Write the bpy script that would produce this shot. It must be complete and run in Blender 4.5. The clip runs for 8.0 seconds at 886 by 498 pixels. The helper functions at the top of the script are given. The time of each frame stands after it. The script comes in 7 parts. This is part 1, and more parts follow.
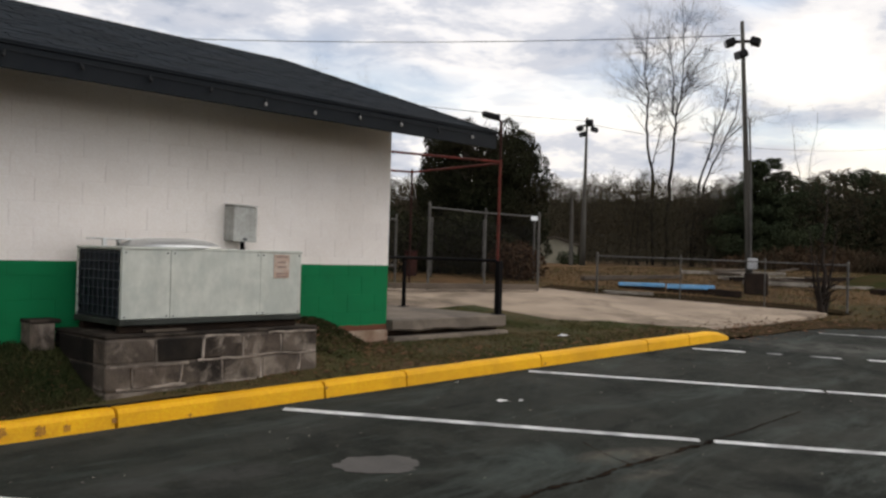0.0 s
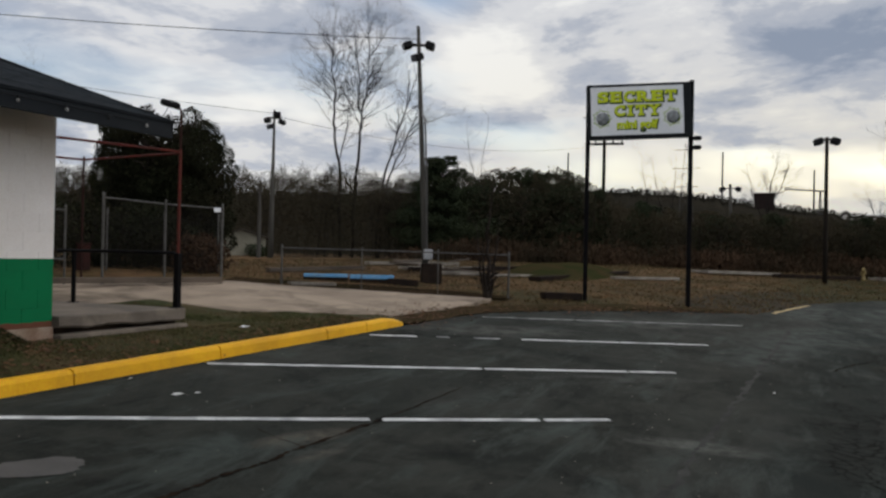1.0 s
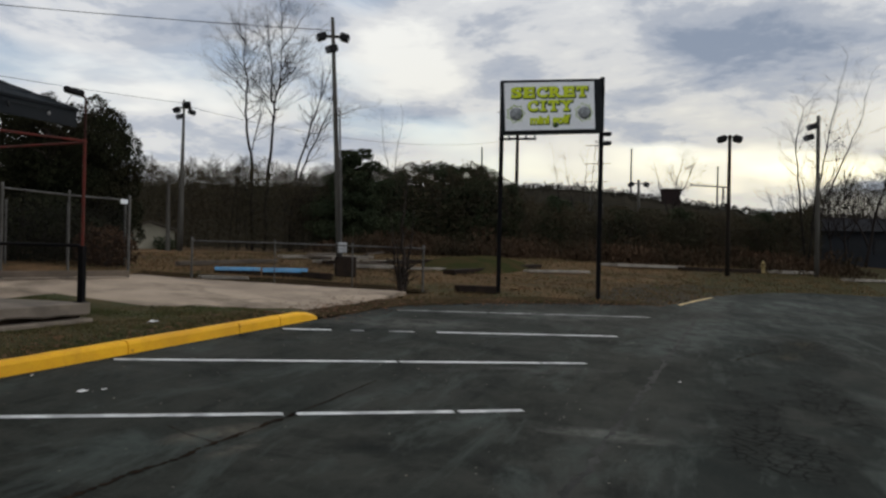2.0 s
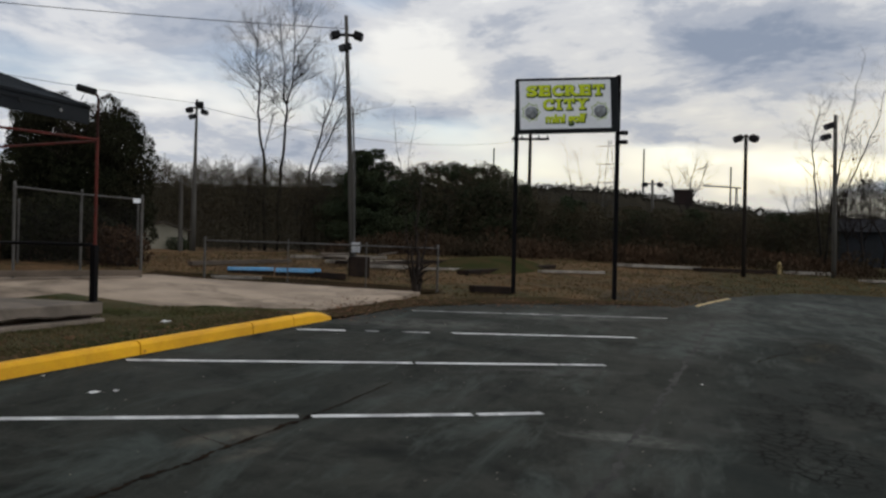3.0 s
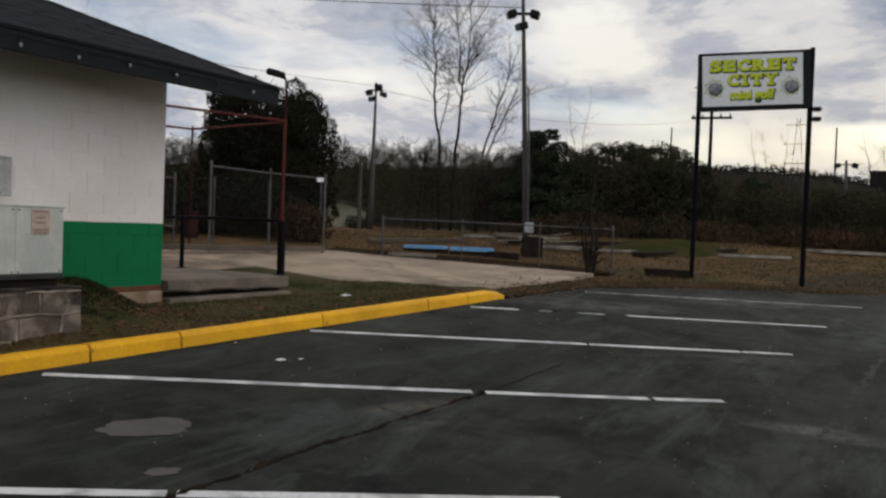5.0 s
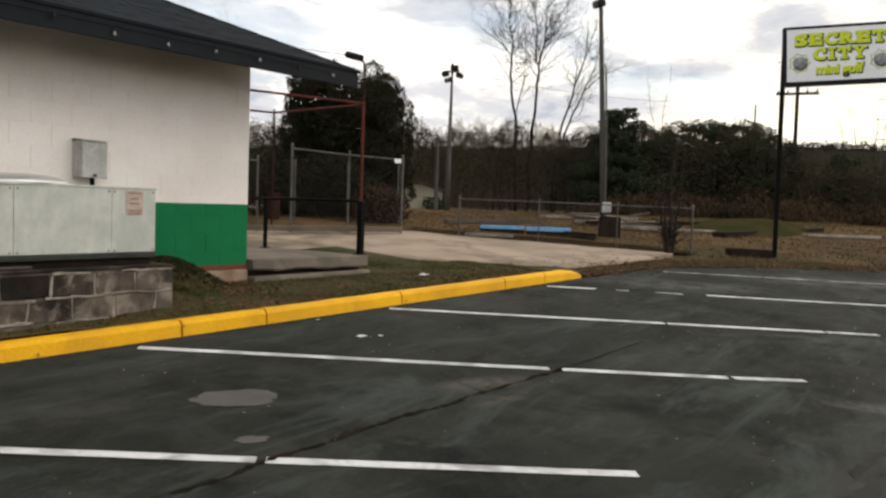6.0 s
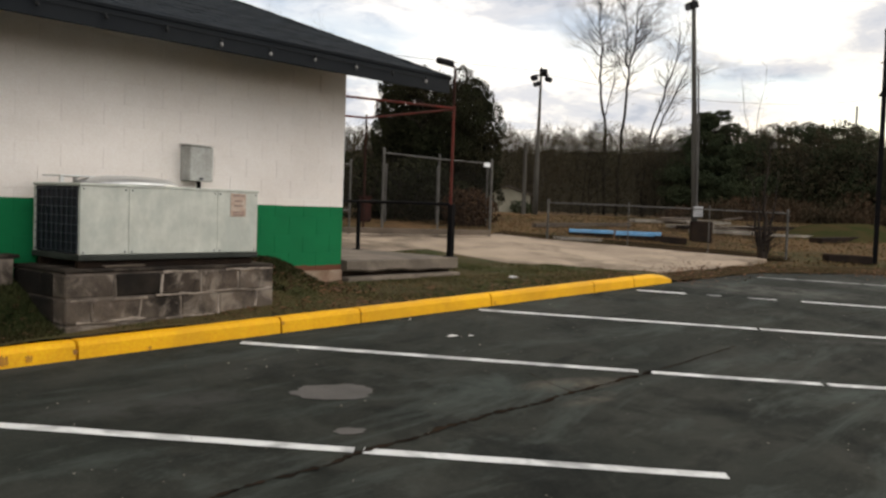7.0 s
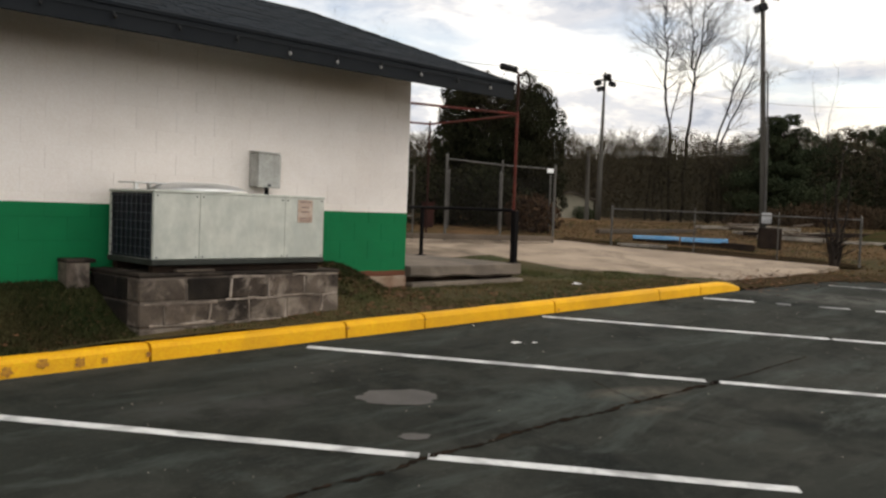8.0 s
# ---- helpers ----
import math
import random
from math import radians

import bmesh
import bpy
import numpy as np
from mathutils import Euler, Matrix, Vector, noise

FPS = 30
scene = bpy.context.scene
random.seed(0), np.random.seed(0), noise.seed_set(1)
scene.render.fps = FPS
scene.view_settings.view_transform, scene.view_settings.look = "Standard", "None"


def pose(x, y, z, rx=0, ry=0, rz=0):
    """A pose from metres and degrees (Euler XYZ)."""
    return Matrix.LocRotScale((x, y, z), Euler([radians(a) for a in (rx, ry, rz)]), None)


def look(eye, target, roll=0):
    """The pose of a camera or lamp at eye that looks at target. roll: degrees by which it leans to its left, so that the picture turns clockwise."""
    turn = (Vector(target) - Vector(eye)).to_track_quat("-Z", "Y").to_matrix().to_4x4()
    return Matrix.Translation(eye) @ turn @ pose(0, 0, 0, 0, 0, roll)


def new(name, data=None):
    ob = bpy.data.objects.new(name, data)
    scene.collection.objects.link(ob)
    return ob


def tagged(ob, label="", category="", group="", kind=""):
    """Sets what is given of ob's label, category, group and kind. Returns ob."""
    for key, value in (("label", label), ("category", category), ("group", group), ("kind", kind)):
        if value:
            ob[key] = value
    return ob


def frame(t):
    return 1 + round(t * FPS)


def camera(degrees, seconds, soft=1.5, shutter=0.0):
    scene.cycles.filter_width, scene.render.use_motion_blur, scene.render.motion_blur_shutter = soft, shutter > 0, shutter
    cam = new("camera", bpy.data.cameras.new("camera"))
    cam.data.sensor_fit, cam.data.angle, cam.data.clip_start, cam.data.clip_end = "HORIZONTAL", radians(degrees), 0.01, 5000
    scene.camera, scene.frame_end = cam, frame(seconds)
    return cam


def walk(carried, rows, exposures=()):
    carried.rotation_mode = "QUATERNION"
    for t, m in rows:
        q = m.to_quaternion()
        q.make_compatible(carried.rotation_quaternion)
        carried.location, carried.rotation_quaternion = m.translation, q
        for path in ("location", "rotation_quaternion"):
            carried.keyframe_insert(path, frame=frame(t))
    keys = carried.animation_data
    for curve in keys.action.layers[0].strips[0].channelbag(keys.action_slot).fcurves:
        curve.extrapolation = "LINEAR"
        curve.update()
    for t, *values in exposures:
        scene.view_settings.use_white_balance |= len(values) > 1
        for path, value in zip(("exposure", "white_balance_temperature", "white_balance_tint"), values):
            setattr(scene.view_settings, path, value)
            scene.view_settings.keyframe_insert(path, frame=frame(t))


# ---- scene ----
# ---- camera ----
cam = camera(52.7, 8.0, soft=2.5)
PATH = [
    (0, (-7.722, -5.842, 1.209), (-6.255, -4.484, 1.222), 1.6),
    (0.2, (-7.63, -5.894, 1.209), (-6.065, -4.649, 1.235), 1.6),
    (0.5, (-7.606, -6.0, 1.203), (-5.911, -4.94, 1.229), 1.4),
    (0.7, (-7.681, -6.056, 1.198), (-5.916, -5.115, 1.218), 1.3),
    (1, (-7.825, -6.069, 1.199), (-5.987, -5.281, 1.212), 1.2),
    (1.5, (-7.829, -6.064, 1.207), (-5.934, -5.423, 1.212), 1.2),
    (1.7, (-7.843, -6.07, 1.201), (-5.939, -5.46, 1.204), 1.2),
    (2.8, (-7.713, -5.984, 1.18), (-5.807, -5.376, 1.182), 1.3),
    (3, (-7.672, -5.95, 1.174), (-5.775, -5.317, 1.178), 1.3),
    (3.2, (-7.638, -5.922, 1.17), (-5.753, -5.253, 1.176), 1.3),
    (3.5, (-7.61, -5.908, 1.154), (-5.746, -5.184, 1.166), 1.5),
    (4, (-7.632, -5.913, 1.158), (-5.805, -5.097, 1.165), 1.7),
    (4.5, (-7.637, -5.9, 1.152), (-5.851, -5.0, 1.135), 1.9),
    (5, (-7.651, -5.9, 1.145), (-5.909, -4.92, 1.096), 2.1),
    (5.2, (-7.665, -5.9, 1.148), (-5.94, -4.891, 1.084), 2.1),
    (6.3, (-7.791, -5.999, 1.114), (-6.171, -4.831, 1.017), 1.8),
    (6.5, (-7.824, -6.023, 1.11), (-6.227, -4.824, 1.015), 1.9),
    (7, (-7.906, -6.024, 1.115), (-6.371, -4.747, 1.021), 2.0),
    (7.5, (-7.922, -6.027, 1.114), (-6.443, -4.683, 1.023), 2.0),
    (8, (-7.935, -6.012, 1.124), (-6.49, -4.632, 1.037), 2.1),
]
EXPOSURES = [(0.0, -0.04, 6850, 10), (0.3, -0.34, 6650, 11), (0.8, -0.52, 6500, 9), (1.5, -0.50, 6450, 7), (3.0, -0.50, 6450, 8), (3.6, -0.56, 6450, 9), (4.0, -0.63, 6500, 9), (4.6, -0.71, 6550, 9), (5.0, -0.50, 6700, 10), (5.2, -0.15, 6750, 10), (6.2, 0.17, 7200, 9), (8.0, 0.17, 7200, 9)]
walk(cam, [(t, look(eye, target, roll)) for t, eye, target, roll in PATH], EXPOSURES)

# ---- world and sun ----
SUN_AZIMUTH, SUN_HEIGHT = -4.0, 13.0   # degrees from +x, degrees above the horizon


def node(tree, kind, **sets):
    n = tree.nodes.new(kind)
    for key, value in sets.items():
        if key in n.inputs:
            n.inputs[key].default_value = value
    return n


def math_node(tree, op, a, b=None, clamp=False):
    n = tree.nodes.new("ShaderNodeMath")
    n.operation, n.use_clamp = op, clamp
    for i, v in enumerate((a, b)):
        if v is None:
            continue
        if isinstance(v, (int, float)):
            n.inputs[i].default_value = v
        else:
            tree.links.new(v, n.inputs[i])
    return n.outputs[0]


def mix_node(tree, fac, a, b, blend="MIX"):
    n = tree.nodes.new("ShaderNodeMix")
    n.data_type, n.blend_type = "RGBA", blend
    for i, v in ((0, fac), (6, a), (7, b)):
        if isinstance(v, (int, float)):
            n.inputs[i].default_value = v
        elif isinstance(v, tuple):
            n.inputs[i].default_value = (*v, 1)
        else:
            tree.links.new(v, n.inputs[i])
    return n.outputs[2]


def ramp_node(tree, fac, stops, ease="LINEAR"):
    n = tree.nodes.new("ShaderNodeValToRGB")
    n.color_ramp.interpolation = ease
    while len(n.color_ramp.elements) < len(stops):
        n.color_ramp.elements.new(0.5)
    for e, (p, c) in zip(n.color_ramp.elements, stops):
        e.position = p
        e.color = (c, c, c, 1) if isinstance(c, (int, float)) else (*c, 1)
    tree.links.new(fac, n.inputs[0])
    return n.outputs[0]


def noise_node(tree, vector, scale, detail=4.0, rough=0.55, distortion=0.0):
    n = tree.nodes.new("ShaderNodeTexNoise")
    n.inputs["Scale"].default_value, n.inputs["Detail"].default_value = scale, detail
    n.inputs["Roughness"].default_value, n.inputs["Distortion"].default_value = rough, distortion
    tree.links.new(vector, n.inputs["Vector"])
    return n.outputs[0]


def build_world():
    w = bpy.data.worlds.new("overcast_evening")
    scene.world = w
    w.use_nodes = True
    t = w.node_tree
    t.nodes.clear()
    out, back = t.nodes.new("ShaderNodeOutputWorld"), t.nodes.new("ShaderNodeBackground")
    t.links.new(back.outputs[0], out.inputs[0])
    sky = t.nodes.new("ShaderNodeTexSky")
    sky.sky_type, sky.sun_disc = "NISHITA", False
    sky.sun_elevation, sky.sun_rotation = radians(SUN_HEIGHT), radians(90.0 - SUN_AZIMUTH)
    blue = mix_node(t, 1.0, sky.outputs[0], (0.085, 0.105, 0.14), "MULTIPLY")
    tex = t.nodes.new("ShaderNodeTexCoord")
    sep = t.nodes.new("ShaderNodeSeparateXYZ")
    t.links.new(tex.outputs["Generated"], sep.inputs[0])
    x, y, z = sep.outputs
    up = math_node(t, "ADD", math_node(t, "MAXIMUM", z, 0.0), 0.16)
    flat = t.nodes.new("ShaderNodeCombineXYZ")
    t.links.new(math_node(t, "DIVIDE", x, up), flat.inputs[0])
    t.links.new(math_node(t, "DIVIDE", y, up), flat.inputs[1])
    big = noise_node(t, flat.outputs[0], 0.9, 9.0, 0.6, 0.35)
    fine = noise_node(t, flat.outputs[0], 2.6, 9.0, 0.62, 0.3)
    both = math_node(t, "ADD", math_node(t, "MULTIPLY", big, 0.58), math_node(t, "MULTIPLY", fine, 0.42))
    # the large masses of the evening's cloud: bearing, height, half-widths in degrees, thinner (+) or thicker (-)
    bearing = math_node(t, "MULTIPLY", math_node(t, "ARCTAN2", y, x), 57.2958)
    height = math_node(t, "MULTIPLY", z, 57.2958)

    def mass(az, el, wide, high, amount):
        u = math_node(t, "DIVIDE", math_node(t, "SUBTRACT", bearing, az), wide)
        v = math_node(t, "DIVIDE", math_node(t, "SUBTRACT", height, el), high)
        d = math_node(t, "ADD", math_node(t, "MULTIPLY", u, u), math_node(t, "MULTIPLY", v, v))
        return math_node(t, "MULTIPLY", math_node(t, "POWER", 2.71828, math_node(t, "MULTIPLY", d, -1.0)), amount)
    for az, el, wide, high, amount in ((19.5, 12.0, 4.5, 2.6, 0.11), (10.0, 11.5, 5.0, 1.6, 0.06), (9.0, 16.5, 10.0, 2.5, 0.05), (-2.0, 12.5, 8.0, 2.8, -0.085), (22.0, 7.0, 5.0, 1.8, -0.05),
                                       (34.0, 7.0, 8.0, 2.2, 0.02), (37.0, 12.5, 6.0, 2.0, -0.03), (3.0, 5.0, 9.0, 1.6, 0.09), (14.0, 6.0, 6.0, 1.5, 0.05), (9.0, 7.8, 5.0, 1.2, -0.03)):
        both = math_node(t, "ADD", both, mass(az, el, wide, high, amount))
    # thick cloud is grey-blue, thin cloud is white, open gaps show blue
    body = ramp_node(t, both, [(0.37, (0.36, 0.425, 0.56)), (0.45, (0.60, 0.64, 0.745)), (0.515, (0.92, 0.925, 0.97)), (0.60, (1.22, 1.205, 1.19))], "EASE")
    cover = ramp_node(t, math_node(t, "SUBTRACT", noise_node(t, flat.outputs[0], 0.6, 4.0, 0.5), mass(24.0, 16.0, 3.5, 1.6, 0.16)), [(0.34, 0.2), (0.46, 1.0)])
    clouds = mix_node(t, cover, blue, body)
    # glow of the low sun behind the cloud, and the paler air along the horizon
    a = radians(SUN_AZIMUTH)
    toward = math_node(t, "ADD", math_node(t, "MULTIPLY", x, math.cos(a)), math_node(t, "MULTIPLY", y, math.sin(a)))
    low = math_node(t, "SUBTRACT", 1.0, math_node(t, "MULTIPLY", math_node(t, "ABSOLUTE", math_node(t, "SUBTRACT", z, 0.06)), 4.6), clamp=True)
    near = math_node(t, "POWER", math_node(t, "MAXIMUM", toward, 0.0), 5.0)
    glow = math_node(t, "MULTIPLY", math_node(t, "MULTIPLY", low, near), ramp_node(t, both, [(0.42, 0.0), (0.58, 1.0)]))
    lit = mix_node(t, math_node(t, "MULTIPLY", glow, 0.6), clouds, (1.15, 1.02, 0.74))
    pale = math_node(t, "MULTIPLY", math_node(t, "POWER", math_node(t, "SUBTRACT", 1.0, math_node(t, "ABSOLUTE", z), clamp=True), 9.0), 0.28)
    lit = mix_node(t, pale, lit, (0.88, 0.84, 0.79))
    # thinner, brighter cloud towards the open side of the lot
    open_side = math_node(t, "ADD", math_node(t, "MULTIPLY", x, -0.10), math_node(t, "MULTIPLY", y, -0.99))
    rise = math_node(t, "ADD", math_node(t, "MULTIPLY", z, 2.2), 0.15, clamp=True)
    gain = math_node(t, "ADD", math_node(t, "MULTIPLY", math_node(t, "MULTIPLY", math_node(t, "MAXIMUM", open_side, 0.0), rise), 1.5), 1.0)
    t.links.new(lit, back.inputs[0])
    # the cloud is thinner over the cages and the tall trees
    b = radians(50.0)
    thin = math_node(t, "ADD", math_node(t, "MULTIPLY", x, math.cos(b)), math_node(t, "MULTIPLY", y, math.sin(b)))
    gain = math_node(t, "ADD", gain, math_node(t, "MULTIPLY", math_node(t, "POWER", math_node(t, "MAXIMUM", thin, 0.0), 4.0), 0.12))
    t.links.new(gain, back.inputs[1])


build_world()
sun = new("sun", bpy.data.lights.new("sun", "SUN"))
sun.data.energy, sun.data.angle, sun.data.color = 0.6, radians(14), (1.0, 0.9, 0.76)
sun.matrix_world = look((0, 0, 0), (-math.cos(radians(SUN_AZIMUTH)) * math.cos(radians(SUN_HEIGHT)),
                                    -math.sin(radians(SUN_AZIMUTH)) * math.cos(radians(SUN_HEIGHT)), -math.sin(radians(SUN_HEIGHT))))

# ---- materials ----


def material(name, base, other=None, scale=4.0, rough=0.8, metal=0.0, bump=0.15, grain=40.0, dirt=None, dirt_amount=0.0, dirt_scale=1.2,
             per_object=0.0, per_island=0.0, space="Object", spec=0.2, stretch=None, bump_dist=0.01):
    """Two tones at one scale, a fine grain, stains at a larger scale, and a tone of its own for each piece."""
    m = bpy.data.materials.new(name)
    m.use_nodes = True
    t = m.node_tree
    bsdf = t.nodes["Principled BSDF"]
    if space == "World":
        vec = t.nodes.new("ShaderNodeNewGeometry").outputs["Position"]
    else:
        vec = t.nodes.new("ShaderNodeTexCoord").outputs["Object"]
    if per_object and space != "World":
        info = t.nodes.new("ShaderNodeObjectInfo")
        shift = t.nodes.new("ShaderNodeVectorMath")
        shift.operation = "ADD"
        comb = t.nodes.new("ShaderNodeCombineXYZ")
        t.links.new(math_node(t, "MULTIPLY", info.outputs["Random"], 37.0), comb.inputs[0])
        t.links.new(vec, shift.inputs[0])
        t.links.new(comb.outputs[0], shift.inputs[1])
        vec = shift.outputs[0]
    if stretch:
        mp = t.nodes.new("ShaderNodeMapping")
        mp.inputs["Scale"].default_value = stretch
        t.links.new(vec, mp.inputs["Vector"])
        vec = mp.outputs[0]
    other = other or tuple(c * 0.72 for c in base)
    col = mix_node(t, ramp_node(t, noise_node(t, vec, scale), [(0.35, 0.0), (0.65, 1.0)]), base, other)
    g = noise_node(t, vec, grain, 3.0, 0.6)
    col = mix_node(t, 0.5, col, ramp_node(t, g, [(0.25, 0.32), (0.75, 0.68)]), "OVERLAY")
    if dirt:
        mask = ramp_node(t, noise_node(t, vec, dirt_scale, 6.0, 0.65, 0.4), [(0.46, 0.0), (0.62, 1.0)])
        col = mix_node(t, math_node(t, "MULTIPLY", mask, dirt_amount), col, dirt)
    rnd = None
    if per_object:
        rnd, k = t.nodes.new("ShaderNodeObjectInfo").outputs["Random"], per_object
    if per_island:
        rnd, k = t.nodes.new("ShaderNodeNewGeometry").outputs["Random Per Island"], per_island
    if rnd is not None:
        hsv = t.nodes.new("ShaderNodeHueSaturation")
        t.links.new(math_node(t, "ADD", math_node(t, "MULTIPLY", rnd, 2 * k), 1.0 - k), hsv.inputs["Value"])
        t.links.new(col, hsv.inputs["Color"])
        col = hsv.outputs[0]
    t.links.new(col, bsdf.inputs["Base Color"])
    t.links.new(math_node(t, "ADD", math_node(t, "MULTIPLY", g, 0.2), rough - 0.1, clamp=True), bsdf.inputs["Roughness"])
    bsdf.inputs["Metallic"].default_value, bsdf.inputs["Specular IOR Level"].default_value = metal, spec
    if bump:
        b = t.nodes.new("ShaderNodeBump")
        b.inputs["Strength"].default_value, b.inputs["Distance"].default_value = bump, bump_dist
        t.links.new(g, b.inputs["Height"])
        t.links.new(b.outputs[0], bsdf.inputs["Normal"])
    return m


def colour_link(m):
    """The socket that feeds the base colour of a material, and its tree."""
    t = m.node_tree
    return t, t.nodes["Principled BSDF"].inputs["Base Color"]


def asphalt_material():
    """Dark worn tarmac: aggregate, pale scuffed swathes, sealed dark parts, sky sheen painted far off, and a crazed
    stretch with fine cracks.
    """
    m = material("asphalt", (0.0130, 0.0139, 0.0126), (0.023, 0.0235, 0.0208), 0.55, 0.95, 0, 0.5, 130.0, (0.052, 0.051, 0.047), 0.6, 0.33, space="World", spec=0.04, bump_dist=0.006)
    t, base = colour_link(m)
    col = base.links[0].from_socket
    pos = t.nodes.new("ShaderNodeNewGeometry").outputs["Position"]
    # long pale tyre scuffs
    mp = t.nodes.new("ShaderNodeMapping")
    mp.inputs["Rotation"].default_value, mp.inputs["Scale"].default_value = (0, 0, radians(16)), (0.10, 0.8, 1)
    t.links.new(pos, mp.inputs["Vector"])
    scuff = ramp_node(t, noise_node(t, mp.outputs[0], 1.0, 5.0, 0.7), [(0.48, 0.0), (0.66, 1.0)])
    col = mix_node(t, math_node(t, "MULTIPLY", scuff, 0.5), col, (0.070, 0.070, 0.067))
    # mottling and speckle of the worn surface
    mott = ramp_node(t, noise_node(t, pos, 1.7, 8.0, 0.72, 0.6), [(0.36, 0.0), (0.66, 1.0)])
    col = mix_node(t, math_node(t, "MULTIPLY", mott, 0.75), col, (0.046, 0.046, 0.041))
    wash = ramp_node(t, noise_node(t, pos, 0.42, 5.0, 0.6, 1.2), [(0.40, 0.0), (0.62, 1.0)], "EASE")
    col = mix_node(t, math_node(t, "MULTIPLY", wash, 0.55), col, (0.020, 0.0225, 0.0205))
    dark = ramp_node(t, noise_node(t, pos, 0.7, 7.0, 0.7, 0.8), [(0.52, 0.0), (0.70, 1.0)])
    col = mix_node(t, math_node(t, "MULTIPLY", dark, 0.8), col, (0.008, 0.009, 0.009))
    stone = ramp_node(t, noise_node(t, pos, 46.0, 2.0, 0.7), [(0.60, 0.0), (0.74, 1.0)])
    col = mix_node(t, math_node(t, "MULTIPLY", stone, 0.35), col, (0.085, 0.083, 0.078))
    # dusty smears with soft edges; the bluish far ones paint the sky's sheen
    sx = t.nodes.new("ShaderNodeSeparateXYZ")
    t.links.new(pos, sx.inputs[0])
    for cx, cy, rx, ry, turn, hue in ((-1.85, -2.34, 0.55, 0.20, -20.0, (0.085, 0.076, 0.064)), (-2.05, -2.66, 0.42, 0.12, -5.0, (0.080, 0.072, 0.062)), (0.05, -5.08, 0.75, 0.24, -78.0, (0.095, 0.095, 0.088)), (7.4, -7.1, 1.6, 0.35, -12.0, (0.075, 0.062, 0.035)),
                                      (2.6, -3.9, 1.4, 0.25, -50.0, (0.06, 0.06, 0.057)), (5.0, -1.5, 1.7, 0.6, -50.0, (0.075, 0.074, 0.069)), (7.9, -2.9, 2.2, 0.7, -48.0, (0.078, 0.077, 0.072)), (10.5, -7.0, 4.5, 1.4, -30.0, (0.075, 0.083, 0.080)), (16.0, -7.8, 5.5, 1.8, -30.0, (0.082, 0.090, 0.087)), (6.5, -5.4, 2.5, 0.5, -8.0, (0.060, 0.066, 0.063)), (-4.6, -0.9, 0.8, 0.3, -20.0, (0.045, 0.044, 0.042))):
        c, s = math.cos(radians(turn)), math.sin(radians(turn))
        dx, dy = math_node(t, "SUBTRACT", sx.outputs[0], cx), math_node(t, "SUBTRACT", sx.outputs[1], cy)
        u = math_node(t, "DIVIDE", math_node(t, "ADD", math_node(t, "MULTIPLY", dx, c), math_node(t, "MULTIPLY", dy, s)), rx)
        w = math_node(t, "DIVIDE", math_node(t, "SUBTRACT", math_node(t, "MULTIPLY", dy, c), math_node(t, "MULTIPLY", dx, s)), ry)
        d = math_node(t, "ADD", math_node(t, "MULTIPLY", u, u), math_node(t, "MULTIPLY", w, w))
        m2 = math_node(t, "MULTIPLY", math_node(t, "SUBTRACT", 1.0, d, clamp=True), ramp_node(t, noise_node(t, pos, 3.2, 6.0, 0.7), [(0.38, 0.0), (0.60, 1.0)]))
        col = mix_node(t, math_node(t, "MULTIPLY", m2, 1.3, clamp=True), col, hue)
    # the older lane beyond the long seam is darker and cooler
    seam = math_node(t, "ADD", sx.outputs[1], math_node(t, "ADD", math_node(t, "MULTIPLY", sx.outputs[0], 0.036), math_node(t, "MULTIPLY", noise_node(t, pos, 1.4, 5.0, 0.6), 0.5)))
    lane = ramp_node(t, math_node(t, "MULTIPLY", math_node(t, "ADD", seam, 5.15), -1.6, clamp=True), [(0.0, 0.0), (0.6, 1.0)])
    patchy = ramp_node(t, noise_node(t, pos, 0.55, 6.0, 0.68, 0.5), [(0.40, 0.25), (0.62, 1.0)])
    col = mix_node(t, math_node(t, "MULTIPLY", math_node(t, "MULTIPLY", lane, patchy), 0.85), col, (0.0125, 0.0165, 0.0160))
    # worn pale streaks and dark oily films across the lane
    mp2 = t.nodes.new("ShaderNodeMapping")
    mp2.inputs["Rotation"].default_value, mp2.inputs["Scale"].default_value = (0, 0, radians(-28)), (0.35, 1.3, 1)
    t.links.new(pos, mp2.inputs["Vector"])
    streak = noise_node(t, mp2.outputs[0], 1.3, 8.0, 0.72, 0.5)
    col = mix_node(t, ramp_node(t, streak, [(0.52, 0.0), (0.68, 0.9)]), col, (0.058, 0.066, 0.062))
    col = mix_node(t, ramp_node(t, streak, [(0.28, 0.75), (0.44, 0.0)]), col, (0.0075, 0.0085, 0.0085))
    # crazing
    warp = t.nodes.new("ShaderNodeVectorMath")
    warp.operation = "MULTIPLY_ADD"
    nz = t.nodes.new("ShaderNodeTexNoise")
    nz.inputs["Scale"].default_value = 1.6
    t.links.new(pos, nz.inputs["Vector"])
    t.links.new(nz.outputs[1], warp.inputs[0])
    warp.inputs[1].default_value = (0.45, 0.45, 0.0)
    t.links.new(pos, warp.inputs[2])
    v = t.nodes.new("ShaderNodeTexVoronoi")
    v.feature = "DISTANCE_TO_EDGE"
    v.inputs["Scale"].default_value = 6.4
    t.links.new(warp.outputs[0], v.inputs["Vector"])
    line = ramp_node(t, v.outputs["Distance"], [(0.0, 1.0), (0.05, 0.8), (0.085, 0.0)])
    sep = t.nodes.new("ShaderNodeSeparateXYZ")
    t.links.new(pos, sep.inputs[0])
    crazed = None
